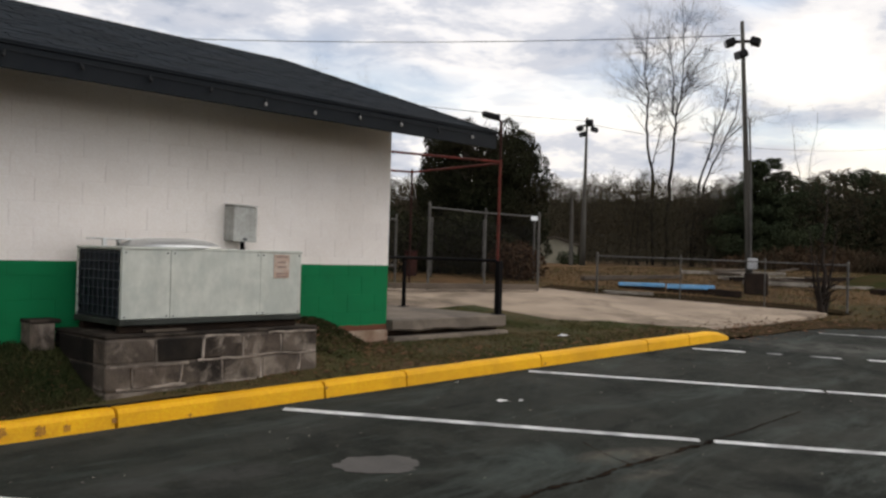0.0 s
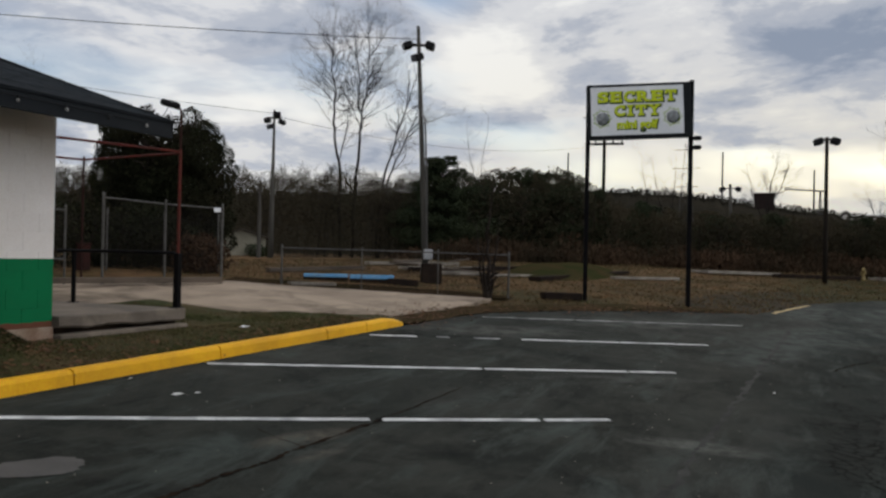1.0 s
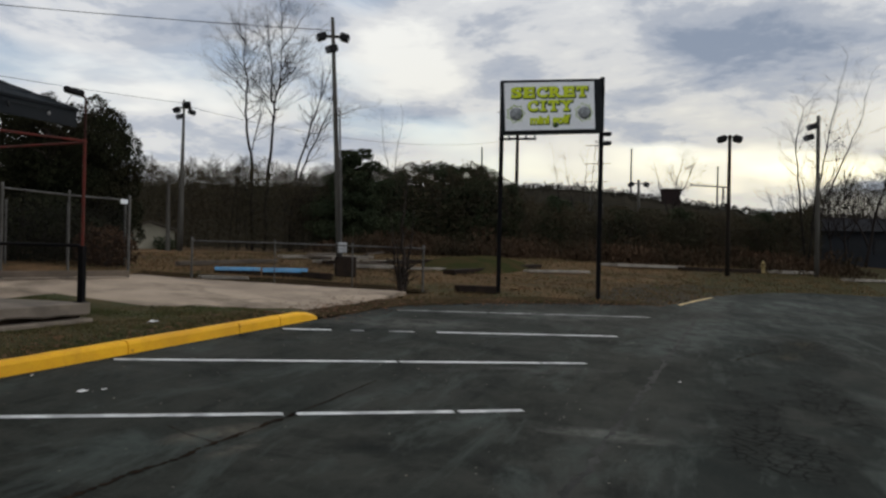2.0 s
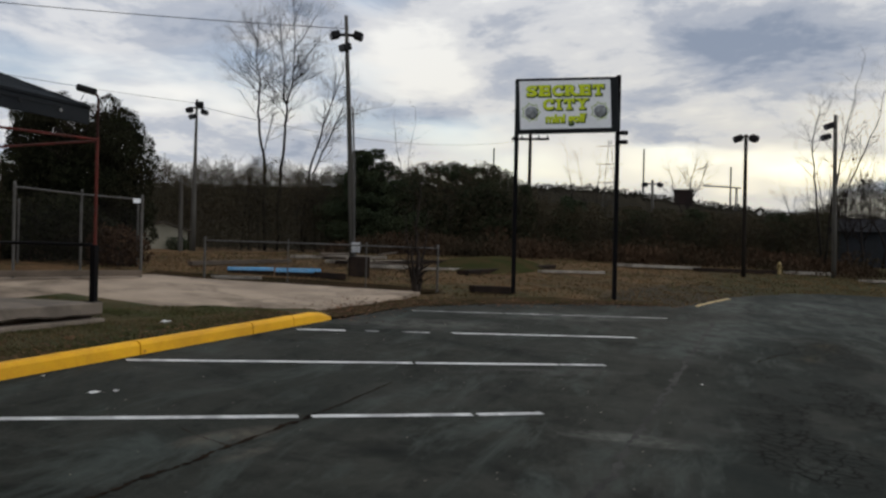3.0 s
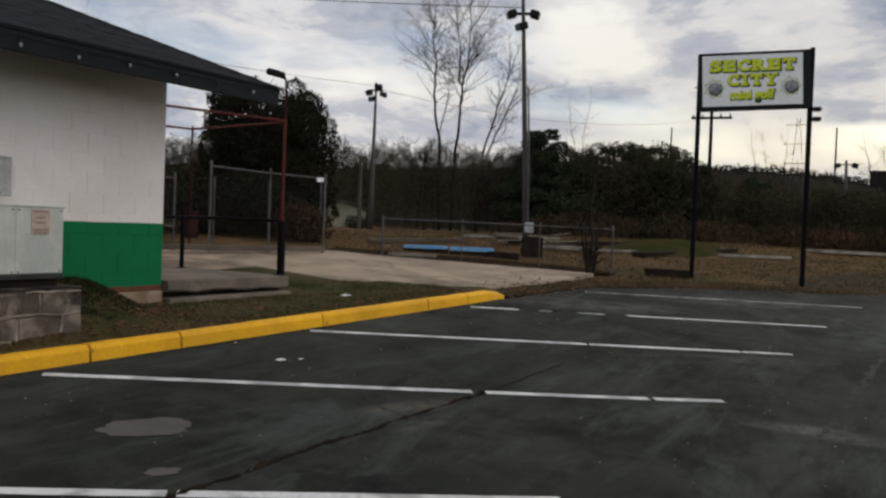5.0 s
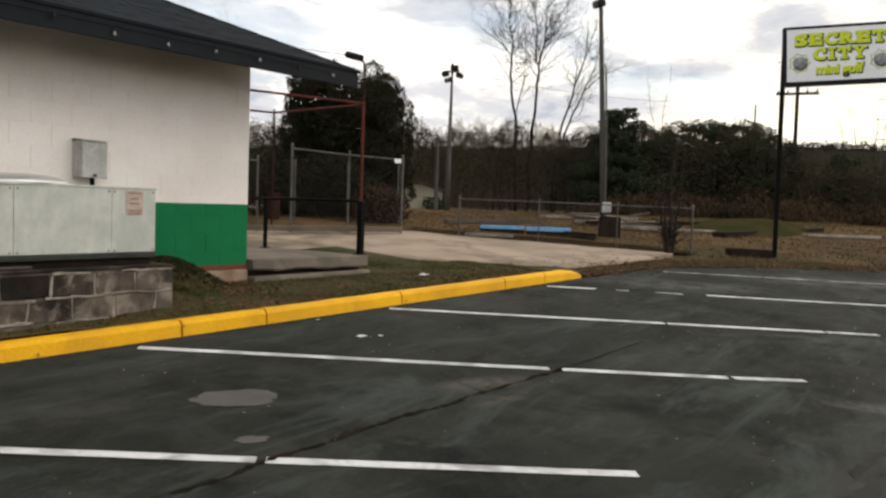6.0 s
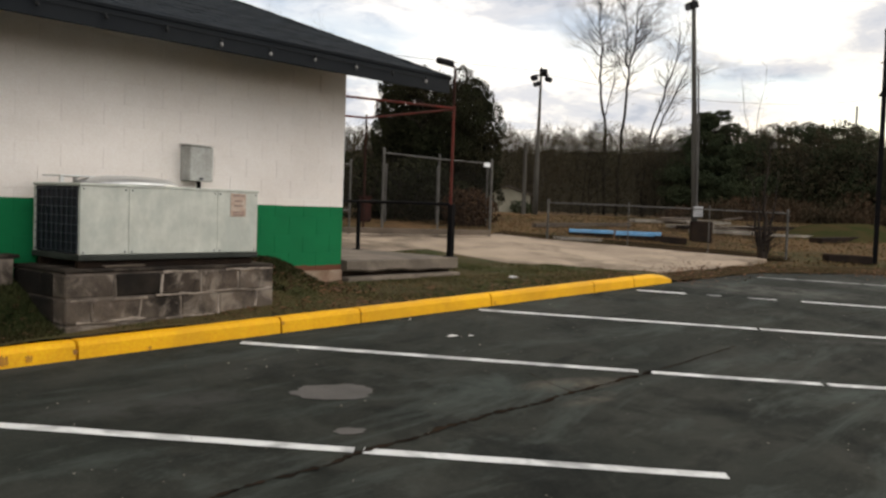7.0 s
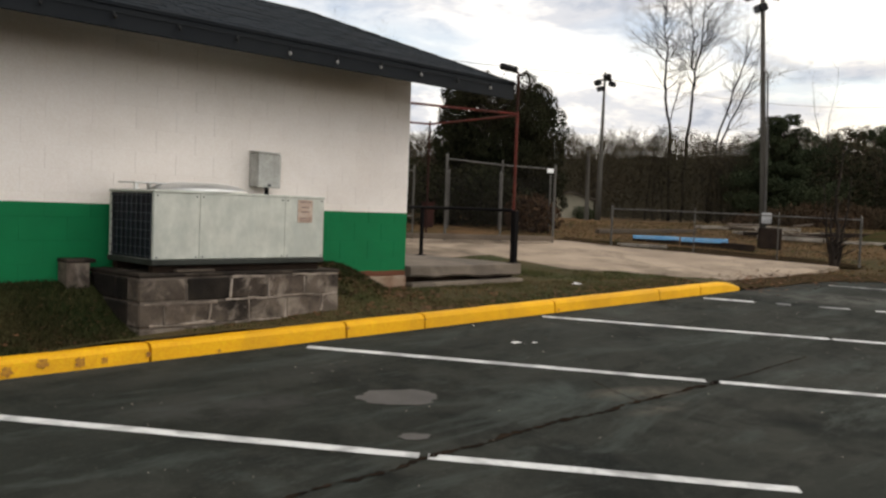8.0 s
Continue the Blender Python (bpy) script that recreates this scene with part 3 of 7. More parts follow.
class Shape:
    """Collects corners and faces of one mesh."""

    def __init__(self):
        self.v, self.f = [], []

    def add(self, verts, faces, m=None):
        k = len(self.v)
        self.v += [tuple(m @ Vector(p)) for p in verts] if m is not None else [tuple(p) for p in verts]
        self.f += [tuple(i + k for i in f) for f in faces]
        return self

    def box(self, x0, x1, y0, y1, z0, z1, b=0.0, m=None):
        """A box with its edges chamfered by b."""
        c = Vector(((x0 + x1) / 2, (y0 + y1) / 2, (z0 + z1) / 2))
        h = ((x1 - x0) / 2, (y1 - y0) / 2, (z1 - z0) / 2)
        if b <= 0:
            vs = [c + Vector((sx * h[0], sy * h[1], sz * h[2])) for sx in (-1, 1) for sy in (-1, 1) for sz in (-1, 1)]
            fs = [(0, 1, 3, 2), (4, 6, 7, 5), (0, 4, 5, 1), (2, 3, 7, 6), (0, 2, 6, 4), (1, 5, 7, 3)]
            return self.add(vs, fs, m)
        b = min(b, 0.49 * 2 * min(h))
        vs, idx = [], {}
        for sx in (-1, 1):
            for sy in (-1, 1):
                for sz in (-1, 1):
                    s = (sx, sy, sz)
                    for a in range(3):
                        idx[s, a] = len(vs)
                        vs.append(c + Vector([s[i] * (h[i] if i == a else h[i] - b) for i in range(3)]))
        fs = []
        for a in range(3):
            p, q = (a + 1) % 3, (a + 2) % 3
            for s in (-1, 1):
                ring = []
                for u, w in ((-1, -1), (1, -1), (1, 1), (-1, 1)):
                    k = [0, 0, 0]
                    k[a], k[p], k[q] = s, u, w
                    ring.append(idx[tuple(k), a])
                fs.append(tuple(ring if s > 0 else ring[::-1]))
            for u in (-1, 1):
                for w in (-1, 1):
                    k0, k1 = [0, 0, 0], [0, 0, 0]
                    k0[a], k1[a] = -1, 1
                    k0[p] = k1[p] = u
                    k0[q] = k1[q] = w
                    k0, k1 = tuple(k0), tuple(k1)
                    ring = (idx[k0, p], idx[k1, p], idx[k1, q], idx[k0, q])
                    fs.append(ring if u * w > 0 else ring[::-1])
        for s in [(a, b2, c2) for a in (-1, 1) for b2 in (-1, 1) for c2 in (-1, 1)]:
            ring = (idx[s, 0], idx[s, 1], idx[s, 2])
            fs.append(ring if s[0] * s[1] * s[2] > 0 else ring[::-1])
        return self.add(vs, fs, m)

    def tube(self, p0, p1, r0, r1=None, n=8, caps=True):
        p0, p1 = Vector(p0), Vector(p1)
        r1 = r0 if r1 is None else r1
        d = p1 - p0
        if d.length < 1e-6:
            return self
        a = d.orthogonal().normalized()
        b = d.normalized().cross(a)
        vs = []
        for p, r in ((p0, r0), (p1, r1)):
            for i in range(n):
                w = 2 * math.pi * i / n
                vs.append(p + r * (math.cos(w) * a + math.sin(w) * b))
        fs = [(i, (i + 1) % n, n + (i + 1) % n, n + i) for i in range(n)]
        if caps:
            fs += [tuple(range(n - 1, -1, -1)), tuple(range(n, 2 * n))]
        return self.add(vs, fs)

    def path(self, pts, r, n=6):
        """One bent tube through the points; r is a radius or one for each point."""
        pts = [Vector(p) for p in pts]
        rs = r if isinstance(r, (list, tuple)) else [r] * len(pts)
        k = len(self.v)
        last = None
        for i, p in enumerate(pts):
            d = (pts[min(i + 1, len(pts) - 1)] - pts[max(i - 1, 0)]).normalized()
            a = d.orthogonal().normalized() if last is None else (last - d * last.dot(d)).normalized()
            last = a
            b = d.cross(a)
            for j in range(n):
                w = 2 * math.pi * j / n
                self.v.append(tuple(p + rs[i] * (math.cos(w) * a + math.sin(w) * b)))
        for i in range(len(pts) - 1):
            for j in range(n):
                self.f.append((k + i * n + j, k + i * n + (j + 1) % n, k + (i + 1) * n + (j + 1) % n, k + (i + 1) * n + j))
        self.f.append(tuple(k + j for j in range(n - 1, -1, -1)))
        self.f.append(tuple(k + (len(pts) - 1) * n + j for j in range(n)))
        return self

    def lathe(self, rings, n=16, m=None):
        """A turned body: rings of (radius, height)."""
        vs = [(r * math.cos(2 * math.pi * i / n), r * math.sin(2 * math.pi * i / n), z) for r, z in rings for i in range(n)]
        fs = [(k * n + i, k * n + (i + 1) % n, (k + 1) * n + (i + 1) % n, (k + 1) * n + i) for k in range(len(rings) - 1) for i in range(n)]
        fs += [tuple(range(n - 1, -1, -1)), tuple((len(rings) - 1) * n + i for i in range(n))]
        return self.add(vs, fs, m)

    def mesh(self, name, mat, smooth=False):
        me = bpy.data.meshes.new(name)
        me.from_pydata(self.v, [], self.f)
        me.materials.append(mat)
        if smooth:
            me.shade_smooth()
        me.update()
        return me


def thing(name, at, label, category, group="", kind="", turn=0.0):
    ob = new(name)
    ob.empty_display_size = 0.2
    ob.matrix_basis = pose(*at, 0, 0, turn)
    return tagged(ob, label, category, group, kind)


def part(name, shape, mat, parent, label="", at=None, smooth=False, kind=""):
    """Links a shape (or a mesh made before) as one mesh under a thing or a part."""
    me = shape if isinstance(shape, bpy.types.Mesh) else shape.mesh(name, mat, smooth)
    ob = new(name, me)
    ob.parent = parent
    if at is not None:
        ob.matrix_basis = at if isinstance(at, Matrix) else pose(*at)
    return tagged(ob, label, "", "", kind)


def single(name, shape, mat, label, category, group="", kind="", at=None, smooth=False):
    ob = new(name, shape.mesh(name, mat, smooth))
    if at is not None:
        ob.matrix_basis = at if isinstance(at, Matrix) else pose(*at)
    return tagged(ob, label, category, group, kind)


def lot_z(x, y):
    """The sloping tarmac, levelling out far away."""
    v = 0.0375 * x + 0.0771 * y
    if v > 0.55:
        v = 0.55 + 0.45 * math.tanh((v - 0.55) / 0.45)
    if v < -0.7:
        v = -0.7 + 0.5 * math.tanh((v + 0.7) / 0.5)
    return v


def kerb_y(x):
    return 0.03 - 0.08 * x


WALL_Y, CORNER_X = 1.55, -0.65
KERB_W, KERB_H = 0.16, 0.14


def verge_z(x, y):
    """The raised strip between the kerb and the building, banked up against the wall."""
    k = kerb_y(x) + KERB_W
    base = lot_z(x, k) + KERB_H - 0.022
    u = min(max((y - k) / max(WALL_Y - k, 0.2), 0.0), 1.0)
    s = min(max((-1.1 - x) / 0.7, 0.0), 1.0)
    top = 0.20 + 0.30 * s * s * (3 - 2 * s)
    if x < -3.0:
        top = 0.50 - 0.11 * min((-3.0 - x) / 1.5, 1.0)
    if x > 1.4:
        top = 0.20 + 0.1 * min((x - 1.4) / 2.0, 1.0)
    e = min(max((4.3 - x) / 0.8, 0.0), 1.0)
    z = base + (top - base) * (u * u * (3 - 2 * u)) + 0.012 * noise.noise((x * 2.1, y * 2.1, 3.3))
    # soil heaped against the plinth's foot
    z += 0.055 * math.exp(-(((y - 0.66) / 0.20) ** 2)) * min(max((-2.0 - x) / 0.4, 0.0), 1.0) * min(max((x + 5.3) / 0.8, 0.0), 1.0)
    if y > WALL_Y and x > 1.4:
        z = 0.0375 * x + 0.0771 * y + 0.06
    return e * z + (1 - e) * (lot_z(x, y) + 0.03)


def sheet(points, height, step=0.5, rag=0.0, seed=0, thick=0.0):
    """A ground sheet filling an outline given in plan, following height(x, y)."""
    bm = bmesh.new()
    n = len(points)
    vs = []
    for i in range(n):
        a, b = Vector(points[i]), Vector(points[(i + 1) % n])
        k = max(1, int((b - a).length / step))
        for j in range(k):
            p = a + (b - a) * (j / k)
            q = noise.noise_vector((p.x * 1.3, p.y * 1.3, seed + 0.5)) * rag
            vs.append(bm.verts.new((p.x + q.x, p.y + q.y, 0)))
    bm.faces.new(vs)
    x0, x1 = min(v.co.x for v in vs), max(v.co.x for v in vs)
    y0, y1 = min(v.co.y for v in vs), max(v.co.y for v in vs)
    for axis, lo, hi in ((0, x0, x1), (1, y0, y1)):
        c = lo + step
        while c < hi - 0.01:
            co, no = (Vector((c, 0, 0)), Vector((1, 0, 0))) if axis == 0 else (Vector((0, c, 0)), Vector((0, 1, 0)))
            bmesh.ops.bisect_plane(bm, geom=bm.verts[:] + bm.edges[:] + bm.faces[:], plane_co=co, plane_no=no)
            c += step
    for v in bm.verts:
        v.co.z = height(v.co.x, v.co.y)
    bmesh.ops.recalc_face_normals(bm, faces=bm.faces)
    me = bpy.data.meshes.new("sheet")
    for f in bm.faces:
        if f.normal.z < 0:
            f.normal_flip()
    if thick:
        rim = bmesh.ops.extrude_edge_only(bm, edges=[e for e in bm.edges if e.is_boundary])
        for v in rim["geom"]:
            if isinstance(v, bmesh.types.BMVert):
                v.co.z -= thick
    bm.to_mesh(me)
    bm.free()
    return me


# ---- ground ----
def build_ground():
    """One sheet out to the horizon, finer near the lot."""
    def spread(lo, hi, fine, far):
        out, c = [], lo
        while c <= hi:
            out.append(c)
            c += fine
        step, a, b = fine, lo, hi
        while b < far:
            step *= 1.45
            a, b = a - step, b + step
            out = [a] + out + [b]
        return out
    xs, ys = spread(-16.0, 46.0, 1.0, 3200.0), spread(-22.0, 26.0, 1.0, 3200.0)
    vs = [(x, y, lot_z(x, y) - 0.05 + (0.05 * noise.noise((x * 0.3, y * 0.3, 0.0)) if x > 14 or y > 6 else 0.0)) for y in ys for x in xs]
    n = len(xs)
    fs = [(j * n + i, j * n + i + 1, (j + 1) * n + i + 1, (j + 1) * n + i) for j in range(len(ys) - 1) for i in range(n - 1)]
    s = Shape()
    s.add(vs, fs)
    single("ground", s, FIELD, "dry winter grass and bare soil beyond the lot", "ground", kind="structure", smooth=True)


LOT_EDGE = [(4.35, -0.36), (5.3, -0.42), (6.8, -0.62), (8.8, -1.75), (10.5, -3.05), (12.1, -4.7), (12.7, -4.95), (16.1, -5.7), (19.3, -7.2), (21.2, -8.5), (22.6, -10.2), (30.0, -22.0)]


def build_lot():
    outline = [(-16.0, -22.0), (30.0, -22.0)] + LOT_EDGE[::-1][1:] + [(4.3, kerb_y(4.3)), (-15.0, kerb_y(-15.0)), (-16.0, kerb_y(-16.0))]
    me = sheet(outline, lambda x, y: lot_z(x, y), 0.75)
    me.materials.append(ASPHALT)
    lot = tagged(new("parking_lot", me), "worn dark asphalt parking lot with crazing and pale scuffs", "parking lot", kind="structure")

    def strip(pts, width, lift, rag, seed, step=0.12, stray=0.0):
        """A flat ribbon along a line on the tarmac."""
        s = Shape()
        rows = []
        for (x0, y0), (x1, y1) in zip(pts, pts[1:]):
            n = max(2, int(math.hypot(x1 - x0, y1 - y0) / step))
            rows += [(x0 + (x1 - x0) * i / n, y0 + (y1 - y0) * i / n) for i in range(n)]
        rows.append(pts[-1])
        left, right = [], []
        for i, (x, y) in enumerate(rows):
            xa, ya = rows[max(i - 1, 0)]
            xb, yb = rows[min(i + 1, len(rows) - 1)]
            d = math.hypot(xb - xa, yb - ya)
            nx, ny = -(yb - ya) / d, (xb - xa) / d
            w = width * max(0.5 + rag * (0.5 * noise.noise((x * 5, y * 5, seed)) + 0.7 * noise.noise((x * 19, y * 19, seed))), 0.06)
            o = rag * 0.9 * width * noise.noise((x * 3.1, y * 3.1, seed + 9)) + stray * (noise.noise((x * 2.3, y * 2.3, seed + 4)) + 0.6 * noise.noise((x * 11, y * 11, seed + 2)))
            left.append((x + nx * (o + w), y + ny * (o + w)))
            right.append((x + nx * (o - w), y + ny * (o - w)))
        k = len(rows)
        vs = [(x, y, lot_z(x, y) + lift) for x, y in left + right]
        s.add(vs, [(i, k + i, k + i + 1, i + 1) for i in range(k - 1)])
        return s

    def blob(cx, cy, rx, ry, turn, lift, seed):
        s = Shape()
        c, d = math.cos(radians(turn)), math.sin(radians(turn))
        pts = []
        for i in range(64):
            w = 2 * math.pi * i / 64
            r = 1 + 0.10 * noise.noise((math.cos(w) * 11, math.sin(w) * 11, seed)) + 0.3 * noise.noise((math.cos(w) * 1.6, math.sin(w) * 1.6, seed)) + 0.12 * noise.noise((math.cos(w) * 4, math.sin(w) * 5, seed))
            u, v = rx * r * math.cos(w), ry * r * math.sin(w)
            pts.append((cx + u * c - v * d, cy + u * d + v * c))
        vs = [(cx, cy, lot_z(cx, cy) + lift)] + [(x, y, lot_z(x, y) + lift) for x, y in pts]
        s.add(vs, [(0, 1 + i, 1 + (i + 1) % 64) for i in range(64)])
        return s

    part("crack", strip([(-6.6, -2.5), (-5.1, -2.38), (-4.16, -2.41), (-3.4, -2.40), (-2.5, -2.47), (-1.5, -2.52), (-0.93, -2.56)], 0.030, 0.007, 1.3, 1.0, 0.018, 0.030), CRACK_HOLLOW, lot, "long open crack with soil in it")
    part("crack", strip([(-0.91, -2.56), (-0.37, -2.60), (0.38, -2.61), (0.75, -2.64)], 0.014, 0.007, 1.1, 6.0, 0.03, 0.03), CRACK_HOLLOW, lot)
    part("crack", strip([(-2.05, -2.50), (-1.98, -2.2), (-1.86, -1.95)], 0.010, 0.007, 1.0, 7.0, 0.03, 0.02), CRACK_HOLLOW, lot)
    part("crack", strip([(5.4, -6.15), (6.1, -6.4), (6.9, -6.75)], 0.022, 0.007, 1.0, 4.0, 0.04, 0.05), CRACK_HOLLOW, lot)
    part("crack", strip([(3.9, -2.7), (4.1, -2.8), (4.6, -2.95), (5.3, -3.2)], 0.012, 0.007, 0.5, 5.0), CRACK_HOLLOW, lot)
    part("seam", strip([(-3.4, -5.0), (-1.63, -5.06), (0.88, -5.15), (3.9, -5.27), (7.0, -5.38), (10.2, -5.48)], 0.05, 0.004, 1.1, 12.0, 0.06, 0.04), SEAM, lot, "pale worn paving seam")
    part("pale_patch", blob(-3.50, -1.40, 0.30, 0.19, -30, 0.006, 1.0), PATCH, lot, "pale scab of old surfacing")
    part("pale_patch", blob(-4.0, -2.07, 0.10, 0.06, -30, 0.006, 2.0), PATCH, lot)

    def line(name, pieces, mat, label):
        s = Shape()
        for i, p in enumerate(pieces):
            q = strip(p, 0.095, 0.005, 0.05, 20.0 + i)
            s.add(q.v, q.f)
        single(name, s, mat, label, "road marking", "parking bay lines", "structure")
    # lines of the slanting bays, broken where cracks cross them
    line("parking_line", [[(-6.35, 0.25), (-4.212, -2.325)], [(-4.178, -2.365), (-2.80, -4.02)]], LINE, "white painted bay line on the asphalt, crossed by a crack")
    line("parking_line", [[(-3.15, 0.14), (-1.0, -2.49)], [(-0.93, -2.58), (0.0, -3.70)], [(0.03, -3.74), (0.47, -4.24)]], LINE, "white painted bay line on the asphalt, crossed by a crack")
    line("parking_line", [[(-0.08, -0.06), (1.9, -2.42)], [(1.92, -2.45), (3.1, -3.86)], [(3.12, -3.89), (3.52, -4.37)]], LINE, "white painted bay line on the asphalt")
    line("parking_line", [[(3.0, -0.37), (3.42, -0.88)], [(4.42, -2.08), (5.4, -3.26)], [(5.42, -3.28), (6.37, -4.42)]], LINE, "white painted bay line, half worn away")
    line("parking_line", [[(3.6, -1.1), (3.72, -1.24)], [(3.95, -1.52), (4.2, -1.82)], [(9.1, -4.12), (9.57, -4.66)]], FADED, "faded scraps of a bay line")
    line("parking_line", [[(6.2, -0.8), (7.3, -2.06)], [(7.33, -2.09), (8.2, -3.09)], [(8.22, -3.11), (9.1, -4.12)]], FADED, "faded white bay line near the grass")
    s = strip([(12.6, -5.03), (14.0, -5.32), (15.6, -5.7)], 0.10, 0.006, 0.3, 40.0)
    single("edge_line", s, material("old_yellow_line", (0.46, 0.33, 0.14), (0.30, 0.22, 0.10), 3, 0.8, 0, 0, 30), "old yellow edge line on the asphalt", "road marking", kind="structure")
    # loose soil and leaves washed along the far edge
    out = LOT_EDGE[:6] + [(12.4, -4.3), (10.9, -2.3), (9.0, -1.0), (6.9, 0.1), (4.8, 0.2)]
    me = sheet(out, lambda x, y: lot_z(x, y) + 0.012, 0.6, 0.16, 3.0)
    me.materials.append(EDGE_SOIL)
    tagged(new("soil_edge", me), "bare soil and dead leaves at the lot's edge", "ground", kind="structure")


def build_verge():
    out = [(-15.0, kerb_y(-15.0) + KERB_W - 0.05), (4.2, kerb_y(4.2) + KERB_W - 0.05), (4.6, -0.1), (4.8, 0.35), (4.2, 0.85), (3.0, 1.75), (3.0, 3.4), (1.2, 3.4), (1.2, 1.7), (-15.0, 1.7)]
    me = sheet(out, verge_z, 0.12, 0.03, 1.0)
    me.materials.append(TURF)
    tagged(new("verge", me), "rough winter turf banked between kerb and wall", "grass", kind="structure")


def build_drive():
    """Old concrete drive from the lot up to the cages."""
    out = [(4.75, 0.22), (6.6, 0.02), (8.75, -0.02), (8.95, 0.12), (7.95, 1.75), (6.9, 3.5), (6.5, 4.6), (5.6, 5.2), (3.4, 6.3), (1.0, 7.4), (-0.5, 6.6), (1.3, 3.6), (2.5, 2.6), (3.2, 1.75), (4.0, 0.85)]
    top = sheet(out, lambda x, y: lot_z(x, y) + 0.018, 0.35, 0.16, 2.0, 0.16)
    top.materials.append(DRIVE)
    me = sheet([(9.35, -0.2), (8.75, 0.8), (7.85, 2.2), (6.95, 3.6), (6.5, 4.7), (7.4, 5.0), (8.1, 3.9), (9.1, 2.5), (9.7, 1.2), (10.0, -0.2)], lambda x, y: lot_z(x, y) - 0.012, 0.35, 0.2, 11.0)
    me.materials.append(BANK_SOIL)
    tagged(new("soil_bank", me), "red-brown bare soil between the drive and low fence", "ground", kind="structure")
    tagged(new("concrete_drive", top), "pale cracked concrete drive with stains", "driveway", kind="structure")


def build_kerb():
    kerb = new("kerb")
    tagged(kerb, "bright yellow painted concrete kerb with chipped joints", "kerb", kind="structure")
    cuts = [-15.0, -12.0, -9.2, -6.9, -4.48, -2.62, -1.68, 0.25, 2.26, 3.2, 4.2]
    for i, (a, b) in enumerate(zip(cuts, cuts[1:])):
        s = Shape()
        a2, b2 = a + 0.010, b - 0.010
        n = 10
        prof = [(0.0, -0.06), (0.012, KERB_H * 0.72), (0.030, KERB_H * 0.93), (0.055, KERB_H), (KERB_W - 0.03, KERB_H), (KERB_W - 0.008, KERB_H - 0.02), (KERB_W, -0.06)]
        rows = []
        for j in range(n + 1):
            x = a2 + (b2 - a2) * j / n
            y = kerb_y(x)
            z = lot_z(x, y)
            k = 1.0
            if i == len(cuts) - 2:
                k = 1.0 - 0.62 * max(0.0, (x - 3.75) / 0.45) ** 2
            rows.append([(x + 0.004 * noise.noise((x * 5, w, i)), y + w + 0.004 * noise.noise((x * 4, w * 9, i + 3.0)), z + (h * k if h > 0 else h) + 0.004 * noise.noise((x * 6, w * 5, i + 7.0))) for w, h in prof])
        m = len(prof)
        vs = [p for r in rows for p in r]
        fs = [(r * m + c, (r + 1) * m + c, (r + 1) * m + c + 1, r * m + c + 1) for r in range(n) for c in range(m - 1)]
        fs += [tuple(range(m)), tuple(n * m + c for c in range(m - 1, -1, -1))]
        s.add(vs, fs)
        part("kerb_stone", s, YELLOW, kerb)
    chips = ((-4.50, 0.06, 0.030), (-2.61, 0.09, 0.022), (-5.28, 0.085, 0.055), (-5.02, 0.055, 0.05), (-4.84, 0.05, 0.035), (-5.52, 0.05, 0.05), (-5.75, 0.06, 0.04), (-1.68, 0.09, 0.015), (2.26, 0.09, 0.015), (3.2, 0.10, 0.015), (-3.9, 0.02, 0.02), (0.3, 0.03, 0.02))
    for x, h, r in chips:
        s = Shape()
        y, z = kerb_y(x), lot_z(x, kerb_y(x))
        pts = []
        for i in range(26):
            w = 2 * math.pi * i / 26
            q = r * (0.8 + 0.5 * noise.noise((math.cos(w) * 2.2, math.sin(w) * 2.2, x)) + 0.15 * noise.noise((math.cos(w) * 6, math.sin(w) * 6, x)))
            hh = min(max(h + 0.9 * q * math.sin(w), 0.005), KERB_H * 0.80)
            pts.append((x + q * math.cos(w), y + 0.012 * hh / 0.1 - 0.007, z + hh))
        s.add(pts, [tuple(range(26))])
        part("chip", s, BARE_CHIP, kerb, "chip in the paint down to dirty concrete")


build_ground()
build_lot()
build_verge()
build_drive()
build_kerb()

# ---- the building ----
FLOOR_Z, SOFFIT_Z, EAVE_Z, OVER = 0.345, 2.458, 2.63, 0.85
WALL_TOP = 2.72
B_X0, B_Y1 = -12.0, 8.6
SKIRT, RISE = 1.77, 0.75


